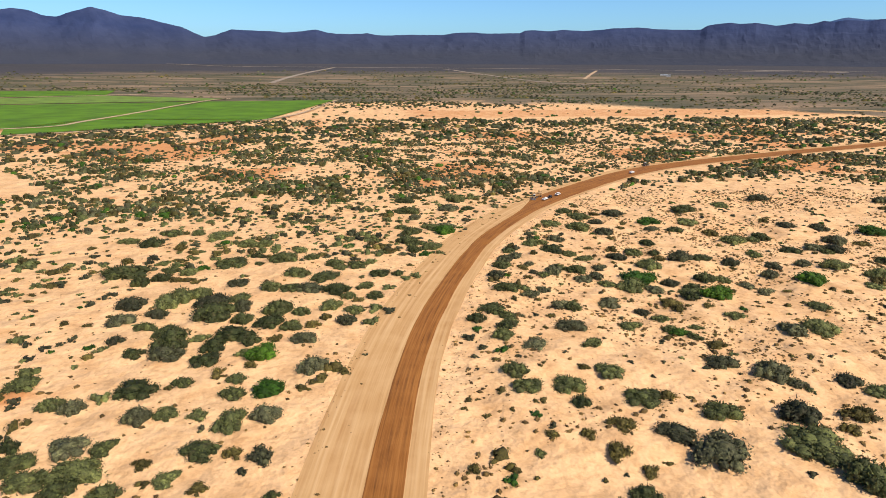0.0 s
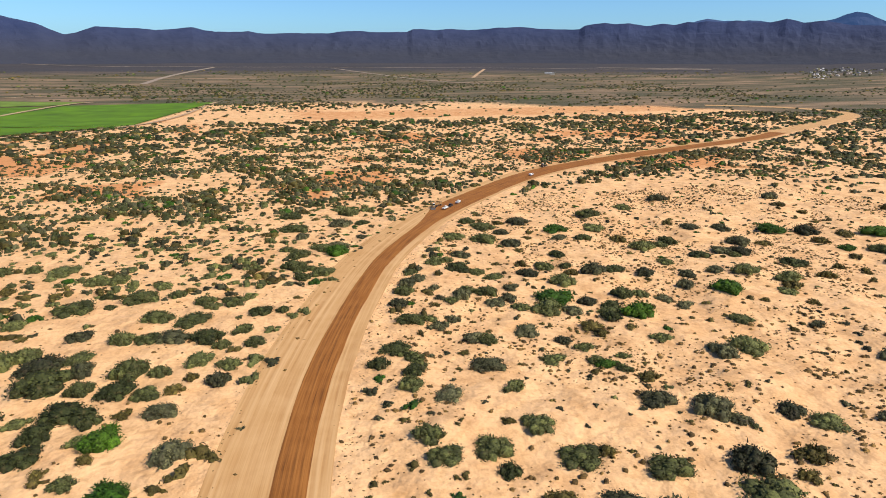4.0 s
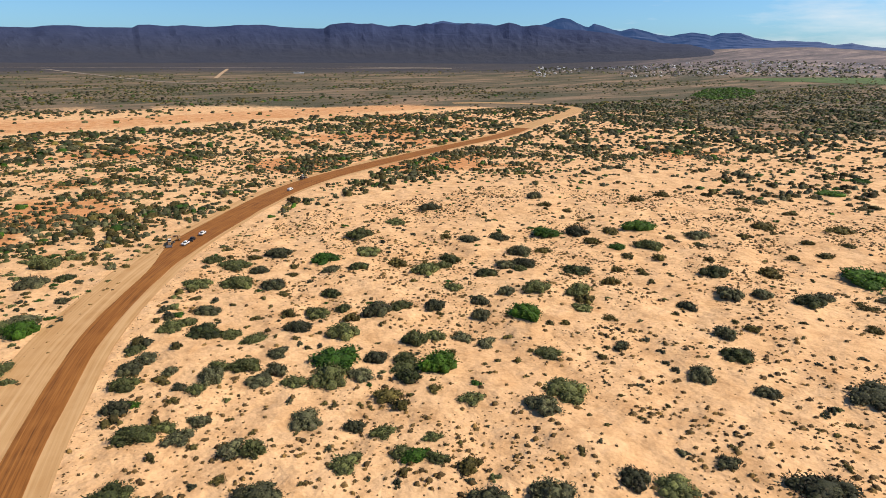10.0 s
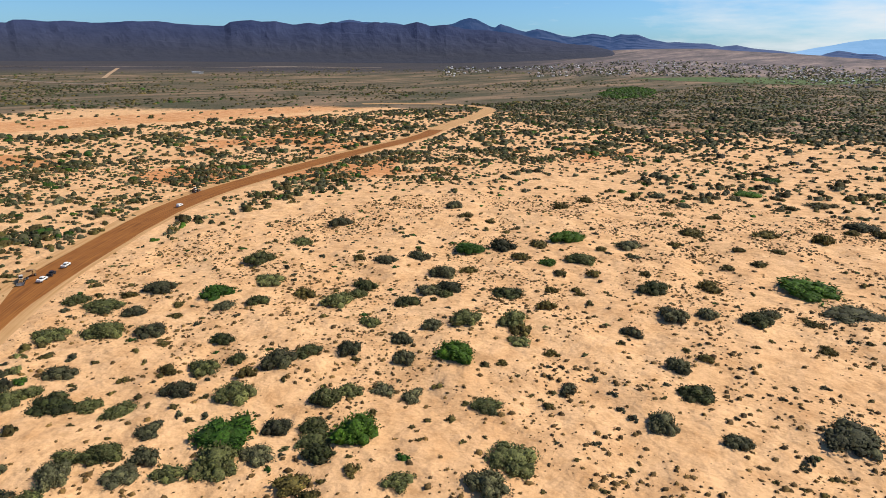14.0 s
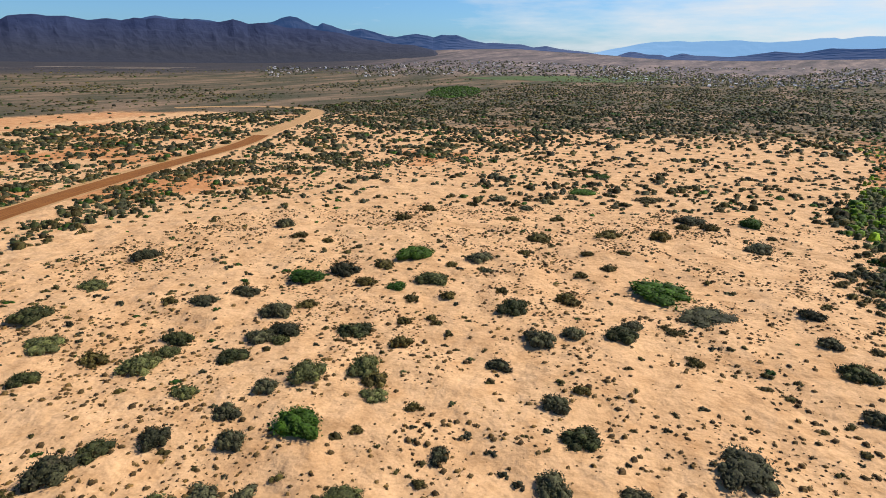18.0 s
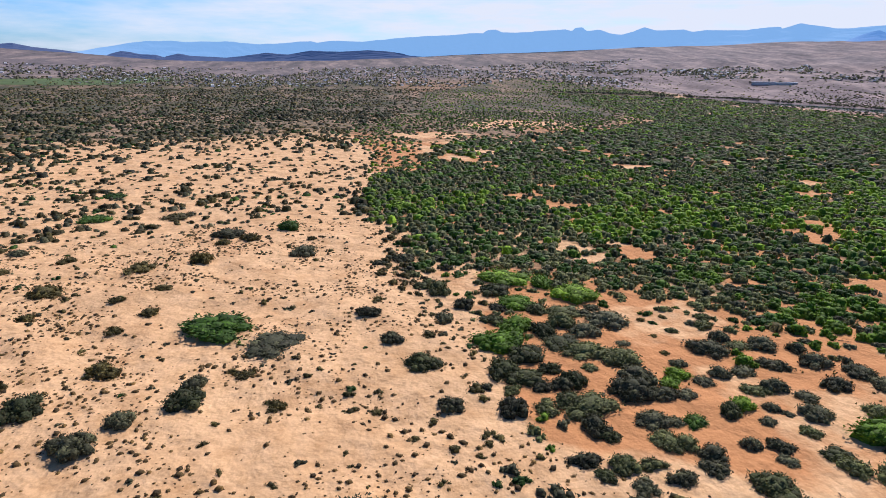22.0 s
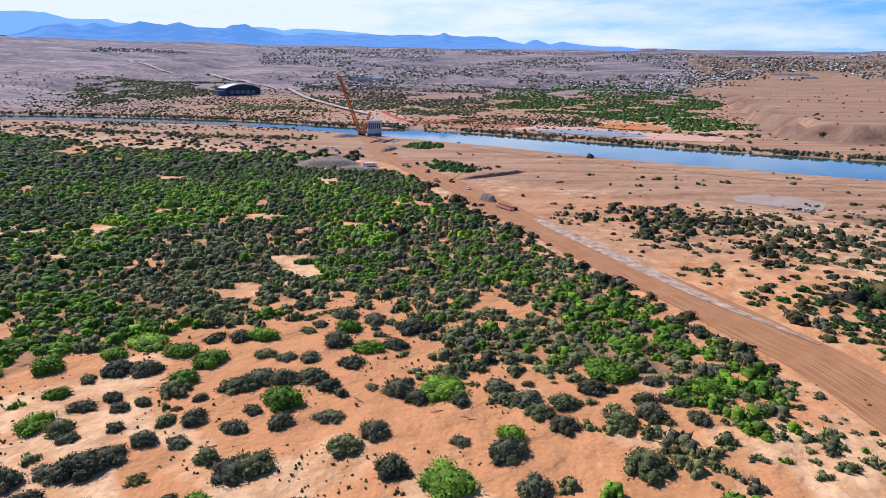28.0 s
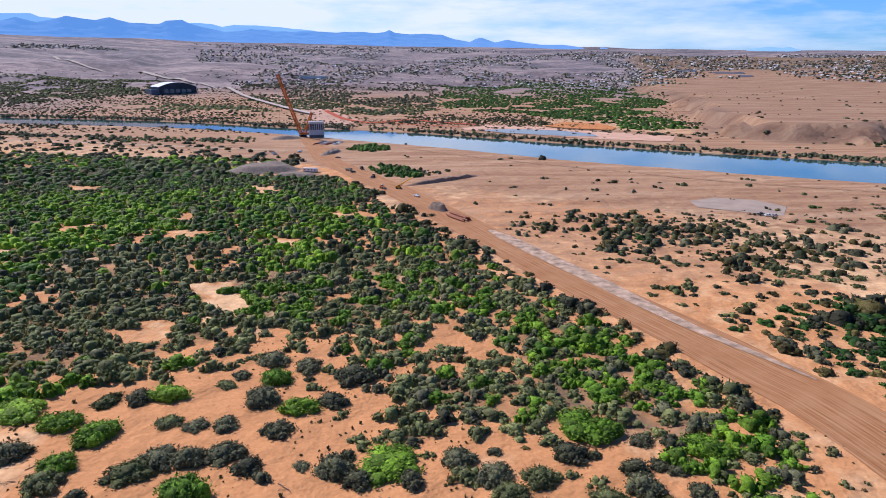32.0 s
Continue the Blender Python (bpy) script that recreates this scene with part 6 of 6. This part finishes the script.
def loader(label, paint, boom=False):
    t = tagged(new("boom_lift" if boom else "wheel_loader"), label, "machine")
    piece("chassis", lambda bm: (box(bm, -1.4, 0, 0.8, 3.2, 1.9, 1.1, 0.12), box(bm, 1.2, 0, 0.8, 2.4, 1.3, 0.8, 0.1)), paint, t)
    piece("engine_cover", lambda bm: box(bm, -2.1, 0, 1.9, 1.8, 1.5, 0.75, 0.12), paint, t)
    cab = piece("cab", lambda bm: box(bm, -0.3, 0, 1.9, 1.5, 1.4, 1.5, 0.08, 0.92), WHITE if not boom else paint, t, "pale cab")
    piece("window", lambda bm: box(bm, -0.3, 0, 2.3, 1.54, 1.44, 0.75, 0.03, 0.96), GLASS, cab, "dark cab glass")
    if boom:
        piece("boom", lambda bm: (rod(bm, (-1.5, 0, 2.4), (9.5, 0, 9.0), 0.38, 8), rod(bm, (6, 0, 6.9), (12.5, 0, 10.8), 0.24, 8)), YELLOW, t, "raised yellow telescopic boom")
        piece("hydraulic_ram", lambda bm: rod(bm, (0.6, 0, 1.5), (4.2, 0, 5.6), 0.16), STEEL, t)
    else:
        piece("lift_arm", lambda bm: (rod(bm, (0.6, 0.6, 1.9), (3.6, 0.6, 0.9), 0.16), rod(bm, (0.6, -0.6, 1.9), (3.6, -0.6, 0.9), 0.16)), paint, t)
        piece("bucket", lambda bm: (box(bm, 4.1, 0, 0.25, 1.1, 2.7, 0.2, 0.05), box(bm, 3.65, 0, 0.25, 0.2, 2.7, 1.1, 0.05), box(bm, 4.1, 1.3, 0.25, 1.1, 0.1, 0.9), box(bm, 4.1, -1.3, 0.25, 1.1, 0.1, 0.9)), STEEL, t, "worn steel bucket")
    wheels(t, (1.4, -1.7), 0.95, 0.80, 0.55)
    return t


def dump_truck(label, paint):
    t = tagged(new("dump_truck"), label, "machine")
    piece("frame", lambda bm: box(bm, 0, 0, 0.9, 8.2, 1.1, 0.4, 0.05), STEEL, t)
    cab = piece("cab", lambda bm: (box(bm, 3.1, 0, 1.0, 1.8, 2.4, 1.9, 0.15, 0.92), box(bm, 4.2, 0, 1.0, 0.9, 2.0, 1.0, 0.12)), paint, t)
    piece("window", lambda bm: box(bm, 3.2, 0, 1.9, 1.84, 2.3, 0.75, 0.05, 0.97), GLASS, cab, "dark cab glass")
    piece("dump_body", lambda bm: (box(bm, -1.3, 0, 1.35, 5.4, 2.5, 0.18), box(bm, -1.3, 1.2, 1.5, 5.4, 0.12, 1.3), box(bm, -1.3, -1.2, 1.5, 5.4, 0.12, 1.3), box(bm, 1.4, 0, 1.5, 0.14, 2.5, 1.6), box(bm, -1.3, 0, 1.5, 5.2, 2.3, 0.9, 0.2)), paint, t, "steel dump body filled with earth")
    wheels(t, (3.3, -1.4, -2.8), 1.05, 0.58, 0.45)
    return t


def haul_heading(y):
    p = np.array(HAUL)
    k = int(np.argmin(np.abs(p[:, 1] - y)))
    d = p[min(k + 2, len(p) - 1)] - p[k]
    return math.degrees(math.atan2(d[0], d[1]))


ON_ROAD = 0.33
place(pickup("white pickup truck parked on the brown haul road", WHITE), 103.9, 418.3, haul_heading(409) + 4, lift=ON_ROAD)
place(pickup("white pickup truck standing apart on the haul road", WHITE), 116.5, 432.6, haul_heading(423), lift=ON_ROAD)
place(pickup("dark pickup truck parked between two white ones", DARK), 108.7, 423.9, haul_heading(415) - 6, lift=ON_ROAD)
place(pickup("white service truck driving on the haul road", WHITE, False), 202.3, 515.3, haul_heading(503), lift=ON_ROAD)
place(loader("brown wheel loader with a pale cab on the road shoulder", plain_paint("dusty_brown", (0.30, 0.17, 0.07))), 97.2, 422.0, haul_heading(412) + 160, lift=0.2)
place(dump_truck("tan-brown earth mover beside the parked trucks", plain_paint("dusty_tan", (0.34, 0.20, 0.09))), 100.3, 426.8, haul_heading(416) + 8, lift=0.33)
place(loader("dark brown machine working on the far road edge", worn("brown_paint", (0.06, 0.04, 0.03), 0.6)), 228.4, 551.4, haul_heading(535), lift=ON_ROAD)
place(dump_truck("dark haul truck on the distant road bend", worn("dusty_paint", (0.12, 0.08, 0.05), 0.7)), 992.2, 981.3, 10, lift=ON_ROAD)

# the bridge works
place(loader("yellow telescopic boom lift beside the dirt road", YELLOW, True), 114.5, -418.7, 300, lift=0.1)
place(loader("orange wheel loader with a white cab on the dirt road", ORANGE), 128.0, -421.2, 330, lift=0.3)
place(pickup("white car parked on the road edge", WHITE), 103.3, -385.7, 330, lift=0.3)
place(dump_truck("pale dump truck parked by the gravel heap", plain_paint("beige_paint", (0.45, 0.38, 0.28))), 156.8, -516.3, 320, lift=0.3)
place(dump_truck("dark dump truck on the works road", DARK), 144.5, -526.2, 350, lift=0.1)
place(loader("dark brown loader on the works road", worn("rusty_paint", (0.20, 0.07, 0.03), 0.7)), 134.3, -476.0, 20, lift=0.3)
place(pickup("dark pickup at the works junction", DARK), 152.6, -504.6, 40, lift=0.3)
place(pickup("dark pickup near the river bank works", DARK), 170.2, -607.8, 80, lift=0.1)
place(pickup("white van at the river works", WHITE, False), 216.1, -661.2, 60, lift=0.1)
place(pickup("dark pickup parked on the gravel pad", DARK), -124.9, -304.0, 250, lift=0.25)
place(pickup("white pickup parked on the gravel pad", WHITE), -128.0, -301.0, 255, lift=0.25)
place(pickup("pale pickup parked at the pad's edge", plain_paint("silver_paint", (0.45, 0.46, 0.47), 0.3, 0.4)), -131.2, -298.9, 250, lift=0.25)


def site_trailer():
    t = tagged(new("site_trailer"), "long white box trailer parked by the gravel heap", "trailer")
    piece("body", lambda bm: box(bm, 0, 0, 0.9, 14, 3.2, 3.0, 0.08), WHITE, t)
    piece("roof", lambda bm: box(bm, 0, 0, 3.9, 14.2, 3.4, 0.15, 0.03), ROOF_WHITE, t)
    for k in range(4):
        piece("window", lambda bm: box(bm, -4.8 + 3.2 * k, -1.61, 2.0, 1.2, 0.06, 0.9), GLASS, t, "dark window")
    piece("skirt", lambda bm: box(bm, 0, 0, 0.1, 13.6, 2.9, 0.8), DARK, t, "dark underside")
    wheels(t, (-3, -4.2), 1.2, 0.45, 0.3)
    return t


place(site_trailer(), 192.2, -511.6, 283)


def heap(name, label, x, y, length, width, height, turn, mat, seed):
    n, m = 36, 22
    u, v = np.meshgrid(np.linspace(-1, 1, n), np.linspace(-1, 1, m), indexing="ij")
    d = np.sqrt(u**2 + v**2 * (1 + 0.2 * np.sin(4 * u)))
    px, py = u * length / 2, v * width / 2
    c, s = math.cos(radians(turn)), math.sin(radians(turn))
    X, Y = x + px * c - py * s, y + px * s + py * c
    h = height * smooth(1.02 - d, 0, 0.55) * (0.55 + 0.9 * fractal(X, Y, max(4, width / 3), seed)) + 0.3 * (fractal(X, Y, 3, seed + 1) - 0.5) * (d < 0.95)
    z = ground_z(X, Y) - 0.3 + h
    me = array_mesh(name, np.stack([X, Y, z], -1).reshape(-1, 3), quad_grid(n, m), mat, True)
    tagged(new(name, me), label, "heap")


heap("gravel_mound", "broad low heap of grey gravel by the thicket", 237.1, -523.1, 76, 46, 6.5, 15, GRAVEL, 81)
heap("gravel_mound", "low grey gravel heap behind the trailer", 203.6, -493.4, 46, 20, 3.0, 10, GRAVEL, 82)
heap("earth_heap", "dark brown earth heap beside stacked pipes", 92.2, -340.8, 22, 11, 4.2, 115, worn("dark_spoil", (0.17, 0.12, 0.09), 0.95, scale=0.5, spread=0.3, bump=0.2), 83)
heap("earth_berm", "long brown earth berm across the sandy flat", 74.0, -455.8, 98, 9, 3.0, 214, worn("brown_spoil", (0.30, 0.19, 0.125), 0.95, scale=0.4, spread=0.3, bump=0.2), 84)
heap("rubble_heap", "dark rubble slope at the river works", 179.2, -652.7, 60, 14, 3.5, 70, GRAVEL, 85)
heap("gravel_mound", "grey stone heap at the pier foot", 247.2, -813.8, 50, 26, 4.0, 20, GRAVEL, 86)


def pipe_stack():
    t = tagged(new("pipe_stack"), "stack of long rusty red steel pipes on the road verge", "pipes")
    for k in range(7):
        y, z = (-3.3 + 1.5 * k, 0.6) if k < 5 else (-2.4 + 1.5 * (k - 5), 1.75)
        off = (0.0, 1.4, -0.8, 2.2, -1.6, 0.6, 1.0)[k]
        piece("pipe", lambda bm: rod(bm, (-9.5 + off, y, z), (9.5 + off, y, z), 0.58, 14), RUST, t)
    for x in (-6, 0, 6):
        piece("timber", lambda bm: box(bm, x, 0, -0.1, 0.4, 9.0, 0.22), worn("old_timber", (0.20, 0.14, 0.09), 0.9), t, "wooden bearer")
    return t


place(pipe_stack(), 82.8, -311.5, 154, lift=0.3)


def lattice(bm, a, b, w0, w1, bays, r):
    a, b = Vector(a), Vector(b)
    ax = (b - a).normalized()
    side = ax.cross(Vector((0, 1, 0))).normalized()
    up = side.cross(ax)
    corners = []
    for k in range(bays + 1):
        c, w = a.lerp(b, k / bays), (w0 + (w1 - w0) * k / bays) / 2
        corners.append([c + side * (sx * w) + up * (sy * w) for sx, sy in ((1, 1), (-1, 1), (-1, -1), (1, -1))])
    for p, q in zip(corners, corners[1:]):
        for j in range(4):
            rod(bm, p[j], q[j], r, 4)
            rod(bm, p[j], q[(j + 1) % 4], r * 0.6, 4)
            rod(bm, p[j], p[(j + 1) % 4], r * 0.6, 4)


def crawler_crane():
    t = tagged(new("crawler_crane"), "tall orange lattice-boom crawler crane at the river bank", "crane")
    piece("boom", lambda bm: lattice(bm, (2.5, 0, 3.5), (31, 0, 86), 4.2, 3.2, 22, 0.62), ORANGE, t, "orange lattice boom")
    piece("mast", lambda bm: lattice(bm, (-2, 0, 4), (-14, 0, 34), 3.6, 2.6, 9, 0.5), ORANGE, t, "orange lattice back mast")
    piece("stay", lambda bm: (rod(bm, (-14, 0, 34), (31, 0, 86), 0.14, 4), rod(bm, (-14, 0, 34), (-9, 0, 4), 0.14, 4)), STEEL, t, "steel stay cable")
    piece("hoist_rope", lambda bm: rod(bm, (31, 0, 86), (31, 0, 18), 0.10, 4), STEEL, t)
    piece("hook_block", lambda bm: box(bm, 31, 0, 15.5, 1.2, 1.2, 2.5, 0.2), ORANGE, t)
    piece("upper_body", lambda bm: (box(bm, -3, 0, 2.6, 13, 5.4, 3.2, 0.25), box(bm, -9, 0, 2.2, 3.4, 6.4, 4.2, 0.15)), ORANGE, t)
    cab = piece("cab", lambda bm: box(bm, 3.6, 2.6, 2.8, 2.4, 1.8, 2.4, 0.12, 0.92), ORANGE, t)
    piece("window", lambda bm: box(bm, 3.8, 2.6, 3.6, 2.3, 1.84, 1.1, 0.05, 0.95), GLASS, cab, "dark cab glass")
    for s in (-1, 1):
        piece("track", lambda bm: box(bm, 0, s * 3.6, 0, 10.5, 1.3, 1.9, 0.5), TYRE, t, "black crawler track")
    return t


place(crawler_crane(), 227.3, -839.9, 78, z=0.4)


def bridge_pier():
    t = tagged(new("bridge_pier"), "white concrete bridge pier block with dark openings over the river edge", "bridge pier")
    piece("footing", lambda bm: box(bm, 0, 0, -8, 27, 16, 14, 0.4), worn("grey_concrete", (0.16, 0.155, 0.15), 0.9, scale=0.2), t, "dark grey concrete footing")
    piece("lower_wall", lambda bm: box(bm, 0, 0, 6, 28, 13, 9, 0.3), CONCRETE, t)
    for k in range(7):
        piece("column", lambda bm: box(bm, -12 + 4 * k, -5.2, 15, 1.0, 1.6, 11), CONCRETE, t)
        piece("column", lambda bm: box(bm, -12 + 4 * k, 5.2, 15, 1.0, 1.6, 11), CONCRETE, t)
    # solid dark block gives the openings between columns their shade
    piece("core", lambda bm: box(bm, 0, 0, 15, 26, 8.5, 11), DARK_WALL, t, "dark block filling the openings between columns")
    piece("cap", lambda bm: box(bm, 0, 0, 26, 29, 14, 4, 0.3), CONCRETE, t, "white concrete cap")
    piece("rail", lambda bm: (rod(bm, (-14, -6.8, 30.6), (14, -6.8, 30.6), 0.12), rod(bm, (-14, 6.8, 30.6), (14, 6.8, 30.6), 0.12)), STEEL, t)
    return t


_pier = place(bridge_pier(), 207.8, -832.6, 82, z=-1)
_pier.scale = (0.75, 0.75, 0.78)


def site_stack(x, y, turn, k):
    names = (("timber_stack", "stack of reddish formwork timber on bare earth", RUST), ("steel_beams", "bundle of grey steel beams on bare earth", STEEL), ("concrete_blocks", "pale concrete blocks stacked on bare earth", CONCRETE))
    name, label, mat = names[k % 3]
    t = tagged(new(name), label, "materials", "building materials at the bridge works")
    for j in range(4):
        piece(("board", "beam", "block")[k % 3], lambda bm: box(bm, 0.3 * (j % 2), -1.5 + 1.0 * j, 0, 6.5 - j * 0.6, 0.8, 0.7 + 0.5 * ((j + k) % 3), 0.05), mat, t)
    place(t, x, y, turn)


for k in range(18):
    site_stack(205 - 5.5 * (k % 6) - 3.0 * (k // 6), -735 - 11 * (k // 6) - 7 * ((k * 5) % 3), (k * 47) % 180, k)
for k in range(5):
    site_stack(240 + 4 * k, -640 - 12 * (k % 3), (k * 61) % 180, k + 1)


def hangar():
    t = tagged(new("hangar"), "large dark-blue hangar with a curved white roof beyond the river", "building")
    L, W, H = 100.0, 46.0, 14.0

    def roof(bm):
        rows = []
        for s in (-1, 1):
            rows.append([(bm.verts.new((s * W / 2, y, H + 11 * (1 - (2 * y / L) ** 2))), bm.verts.new((s * W / 2, y, H - 0.8 + 11 * (1 - (2 * y / L) ** 2)))) for y in np.linspace(-L / 2, L / 2, 17)])
        for k in range(16):
            a, b, c, d = rows[0][k], rows[0][k + 1], rows[1][k + 1], rows[1][k]
            bm.faces.new((a[0], b[0], c[0], d[0]))
            bm.faces.new((a[1], d[1], c[1], b[1]))
            bm.faces.new((a[0], a[1], b[1], b[0]))
            bm.faces.new((d[0], c[0], c[1], d[1]))

    def gable(bm, x):
        ys = np.linspace(-L / 2 + 1, L / 2 - 1, 17)
        lower = [bm.verts.new((x, y, -6)) for y in ys]
        upper = [bm.verts.new((x, y, H - 1 + 11 * (1 - (2 * y / L) ** 2))) for y in ys]
        for k in range(16):
            bm.faces.new((lower[k], lower[k + 1], upper[k + 1], upper[k]))
        bmesh.ops.solidify(bm, geom=bm.faces[:], thickness=0.8)

    piece("roof", roof, ROOF_WHITE, t, "curved white sheet roof")
    piece("front_wall", lambda bm: gable(bm, W / 2 - 4), DARK_WALL, t)
    piece("back_wall", lambda bm: gable(bm, -W / 2 + 4), DARK_WALL, t)
    for s in (-1, 1):
        piece("side_wall", lambda bm: box(bm, 0, s * (L / 2 - 1.2), -6, W - 4, 0.8, H + 6), DARK_WALL, t)
    piece("annex", lambda bm: box(bm, 6, -L / 2 - 10, -6, 30, 18, 14, 0.3), DARK_WALL, t, "low dark annex")
    for k in range(5):
        piece("door", lambda bm: box(bm, W / 2 - 3.3, -30 + 15 * k, -1, 0.3, 10, 9), STEEL, t, "grey roller door")
    return t


place(hangar(), 718, -1993, 318, lift=1).scale = (1.22, 1.22, 1.2)


# ---- towns far off ----
def houses(name, spots, seed, label):
    """Many small pitched-roof houses as one spread of stuff."""
    rng = np.random.default_rng(seed)
    unit = np.array([(-1, -1, 0), (1, -1, 0), (1, 1, 0), (-1, 1, 0), (-1, -1, 1), (1, -1, 1), (1, 1, 1), (-1, 1, 1), (-1, 0, 1.5), (1, 0, 1.5)], float)
    tris = np.array([(0, 1, 5), (0, 5, 4), (1, 2, 6), (1, 6, 5), (2, 3, 7), (2, 7, 6), (3, 0, 4), (3, 4, 7), (4, 5, 9), (4, 9, 8), (6, 7, 8), (6, 8, 9), (5, 6, 9), (7, 4, 8)])
    n = len(spots)
    a = rng.choice([0.3, 1.87], n) + rng.normal(scale=0.1, size=n)
    sx, sy, sz = rng.uniform(3.5, 6.5, n), rng.uniform(3, 5, n), rng.uniform(2.4, 3.4, n)
    c, s = np.cos(a)[:, None], np.sin(a)[:, None]
    lx, ly = unit[:, 0] * sx[:, None], unit[:, 1] * sy[:, None]
    z = ground_z(spots[:, 0], spots[:, 1]) - 1.5
    V = np.stack([spots[:, :1] + lx * c - ly * s, spots[:, 1:] + lx * s + ly * c, z[:, None] + unit[:, 2] * sz[:, None] + 1.5], -1)
    F = tris[None] + (np.arange(n) * 10)[:, None, None]
    me = array_mesh(name, V.reshape(-1, 3), F.reshape(-1, 3), TOWN)
    tagged(new(name, me), label, "houses", kind="stuff")


def town_material():
    m, nt, b = material("town_walls", 0.8)
    g = nt.nodes.new("ShaderNodeNewGeometry")
    nt.links.new(ramp_node(nt, g.outputs["Random Per Island"], (0.0, (0.12, 0.11, 0.11)), (0.35, (0.30, 0.25, 0.22)), (0.7, (0.55, 0.52, 0.49)), (1.0, (0.85, 0.86, 0.88))), b.inputs["Base Color"])
    return m


TOWN = town_material()


def town_spots(az0, az1, r0, r1, count, seed, clump=0.5):
    rng = np.random.default_rng(seed)
    az, r = np.radians(rng.uniform(az0, az1, count * 4)), rng.uniform(r0, r1, count * 4)
    x, y = CENTRE[0] + r * np.sin(az), CENTRE[1] + r * np.cos(az)
    ok = (fractal(x, y, 420, seed, 3) > clump) & (depth_in(x, y, RIVER) < -40) & (depth_in(x, y, THICKET) < 0)
    return np.stack([x[ok], y[ok]], -1)[:count]


def town_trees(spots, seed):
    rng = np.random.default_rng(seed)
    pick = np.repeat(spots, 2, axis=0)
    pick = pick + rng.normal(scale=30, size=pick.shape)
    w = rng.uniform(9, 20, len(pick))
    plant_field("town_trees", "creosote", np.stack([pick[:, 0], pick[:, 1], w, rng.uniform(0, 1, len(pick))], -1), (1, 1, 0.12, 3, 2), "dark green garden trees among far houses", "trees")


for seed, (a0, a1, r0, r1, n, clump, label) in enumerate((
        (44, 76, 2750, 3700, 520, 0.34, "pale houses of a town at the foot of the dark range"),
        (72, 118, 2450, 3900, 1300, 0.36, "pale houses of a desert town across the valley"),
        (112, 146, 2700, 3350, 800, 0.44, "tan houses of a town along the valley"),
        (153, 160, 3900, 4150, 110, 0.36, "cluster of white houses on the far slope"),
        (166, 205, 2500, 4500, 2000, 0.40, "pale houses of a town beyond the river"),
        (202, 234, 2800, 4500, 1700, 0.38, "grey and white houses of a town on the plain"))):
    spots = town_spots(a0, a1, r0, r1, n, 200 + seed, clump)
    houses("town_houses", spots, 210 + seed, label)
    town_trees(spots, 220 + seed)


def shed(az, r, length, width, label):
    x, y = polar(az, r)
    t = tagged(new("warehouse"), label, "building")
    piece("wall", lambda bm: box(bm, 0, 0, -6, length, width, 12), CONCRETE, t)
    piece("roof", lambda bm: box(bm, 0, 0, 6, length + 2, width + 2, 1.2, 0.2), ROOF_WHITE, t, "flat white roof")
    place(t, x, y, az + 90)


shed(206.63, 3266, 90, 40, "long flat white-roofed warehouse on the plain")
shed(209.87, 3213, 130, 40, "long pale warehouse with a white roof")
shed(211.10, 3058, 60, 30, "white flat-roofed building on the plain")
shed(174.59, 2853, 120, 40, "large white-roofed store in the town")
shed(128.48, 2635, 150, 30, "long white building beside the river flats")
shed(22.96, 3042, 34, 18, "lone white building on the plain below the dark range")
shed(23.33, 2999, 20, 14, "small white outbuilding on the plain")


# ---- litter on the hardpan ----
def dead_branch(x, y, length, turn, seed):
    rng = np.random.default_rng(seed)
    t = tagged(new("dead_branch"), "bare grey dead branch lying on orange hardpan", "branch", "dead branches on the hardpan")

    def main(bm):
        p = Vector((0, 0, 0.08))
        for k in range(5):
            q = p + Vector((length / 5, rng.normal(0, 0.25), rng.uniform(-0.02, 0.10)))
            rod(bm, p, q, 0.11 * (1 - k / 7), 5)
            p = q

    piece("limb", main, BARK, t)
    for k in range(4):
        a, s = length * (0.25 + 0.16 * k), (-1) ** k
        piece("twig", lambda bm: rod(bm, (a, 0.1 * s, 0.12), (a + 0.9, s * rng.uniform(0.7, 1.6), rng.uniform(0.2, 0.6)), 0.05, 4), BARK, t)
    t.matrix_basis = pose(x, y, float(ground_z(x, y)) + 0.02, 0, 0, turn)


_rng = np.random.default_rng(5)
for k in range(42):
    bx, by = _rng.uniform(130, 300), _rng.uniform(-95, 45)
    if depth_in(bx, by, THICKET) > 3 and away_from_stands(np.array([bx]), np.array([by]))[0]:
        dead_branch(bx, by, _rng.uniform(2.5, 5.5), _rng.uniform(0, 360), k)


def saplings():
    """Thin upright seedlings in loose drifts on the hardpan."""
    rng = np.random.default_rng(9)
    x, y = rng.uniform(90, 320, 5000), rng.uniform(-130, 70, 5000)
    ok = (fractal(x, y, 16, 91) > 0.60) & (depth_in(x, y, THICKET) > 0) & away_from_stands(x, y)
    x, y = x[ok], y[ok]
    plant_field("seedlings", "brush", np.stack([x, y, rng.uniform(0.5, 1.5, len(x)), rng.uniform(0, 0.6, len(x)), rng.uniform(1.0, 1.9, len(x))], -1), (1, 5, 0.2, 4, 2), "small upright brown-green seedlings on the hardpan", "seedlings")


saplings()
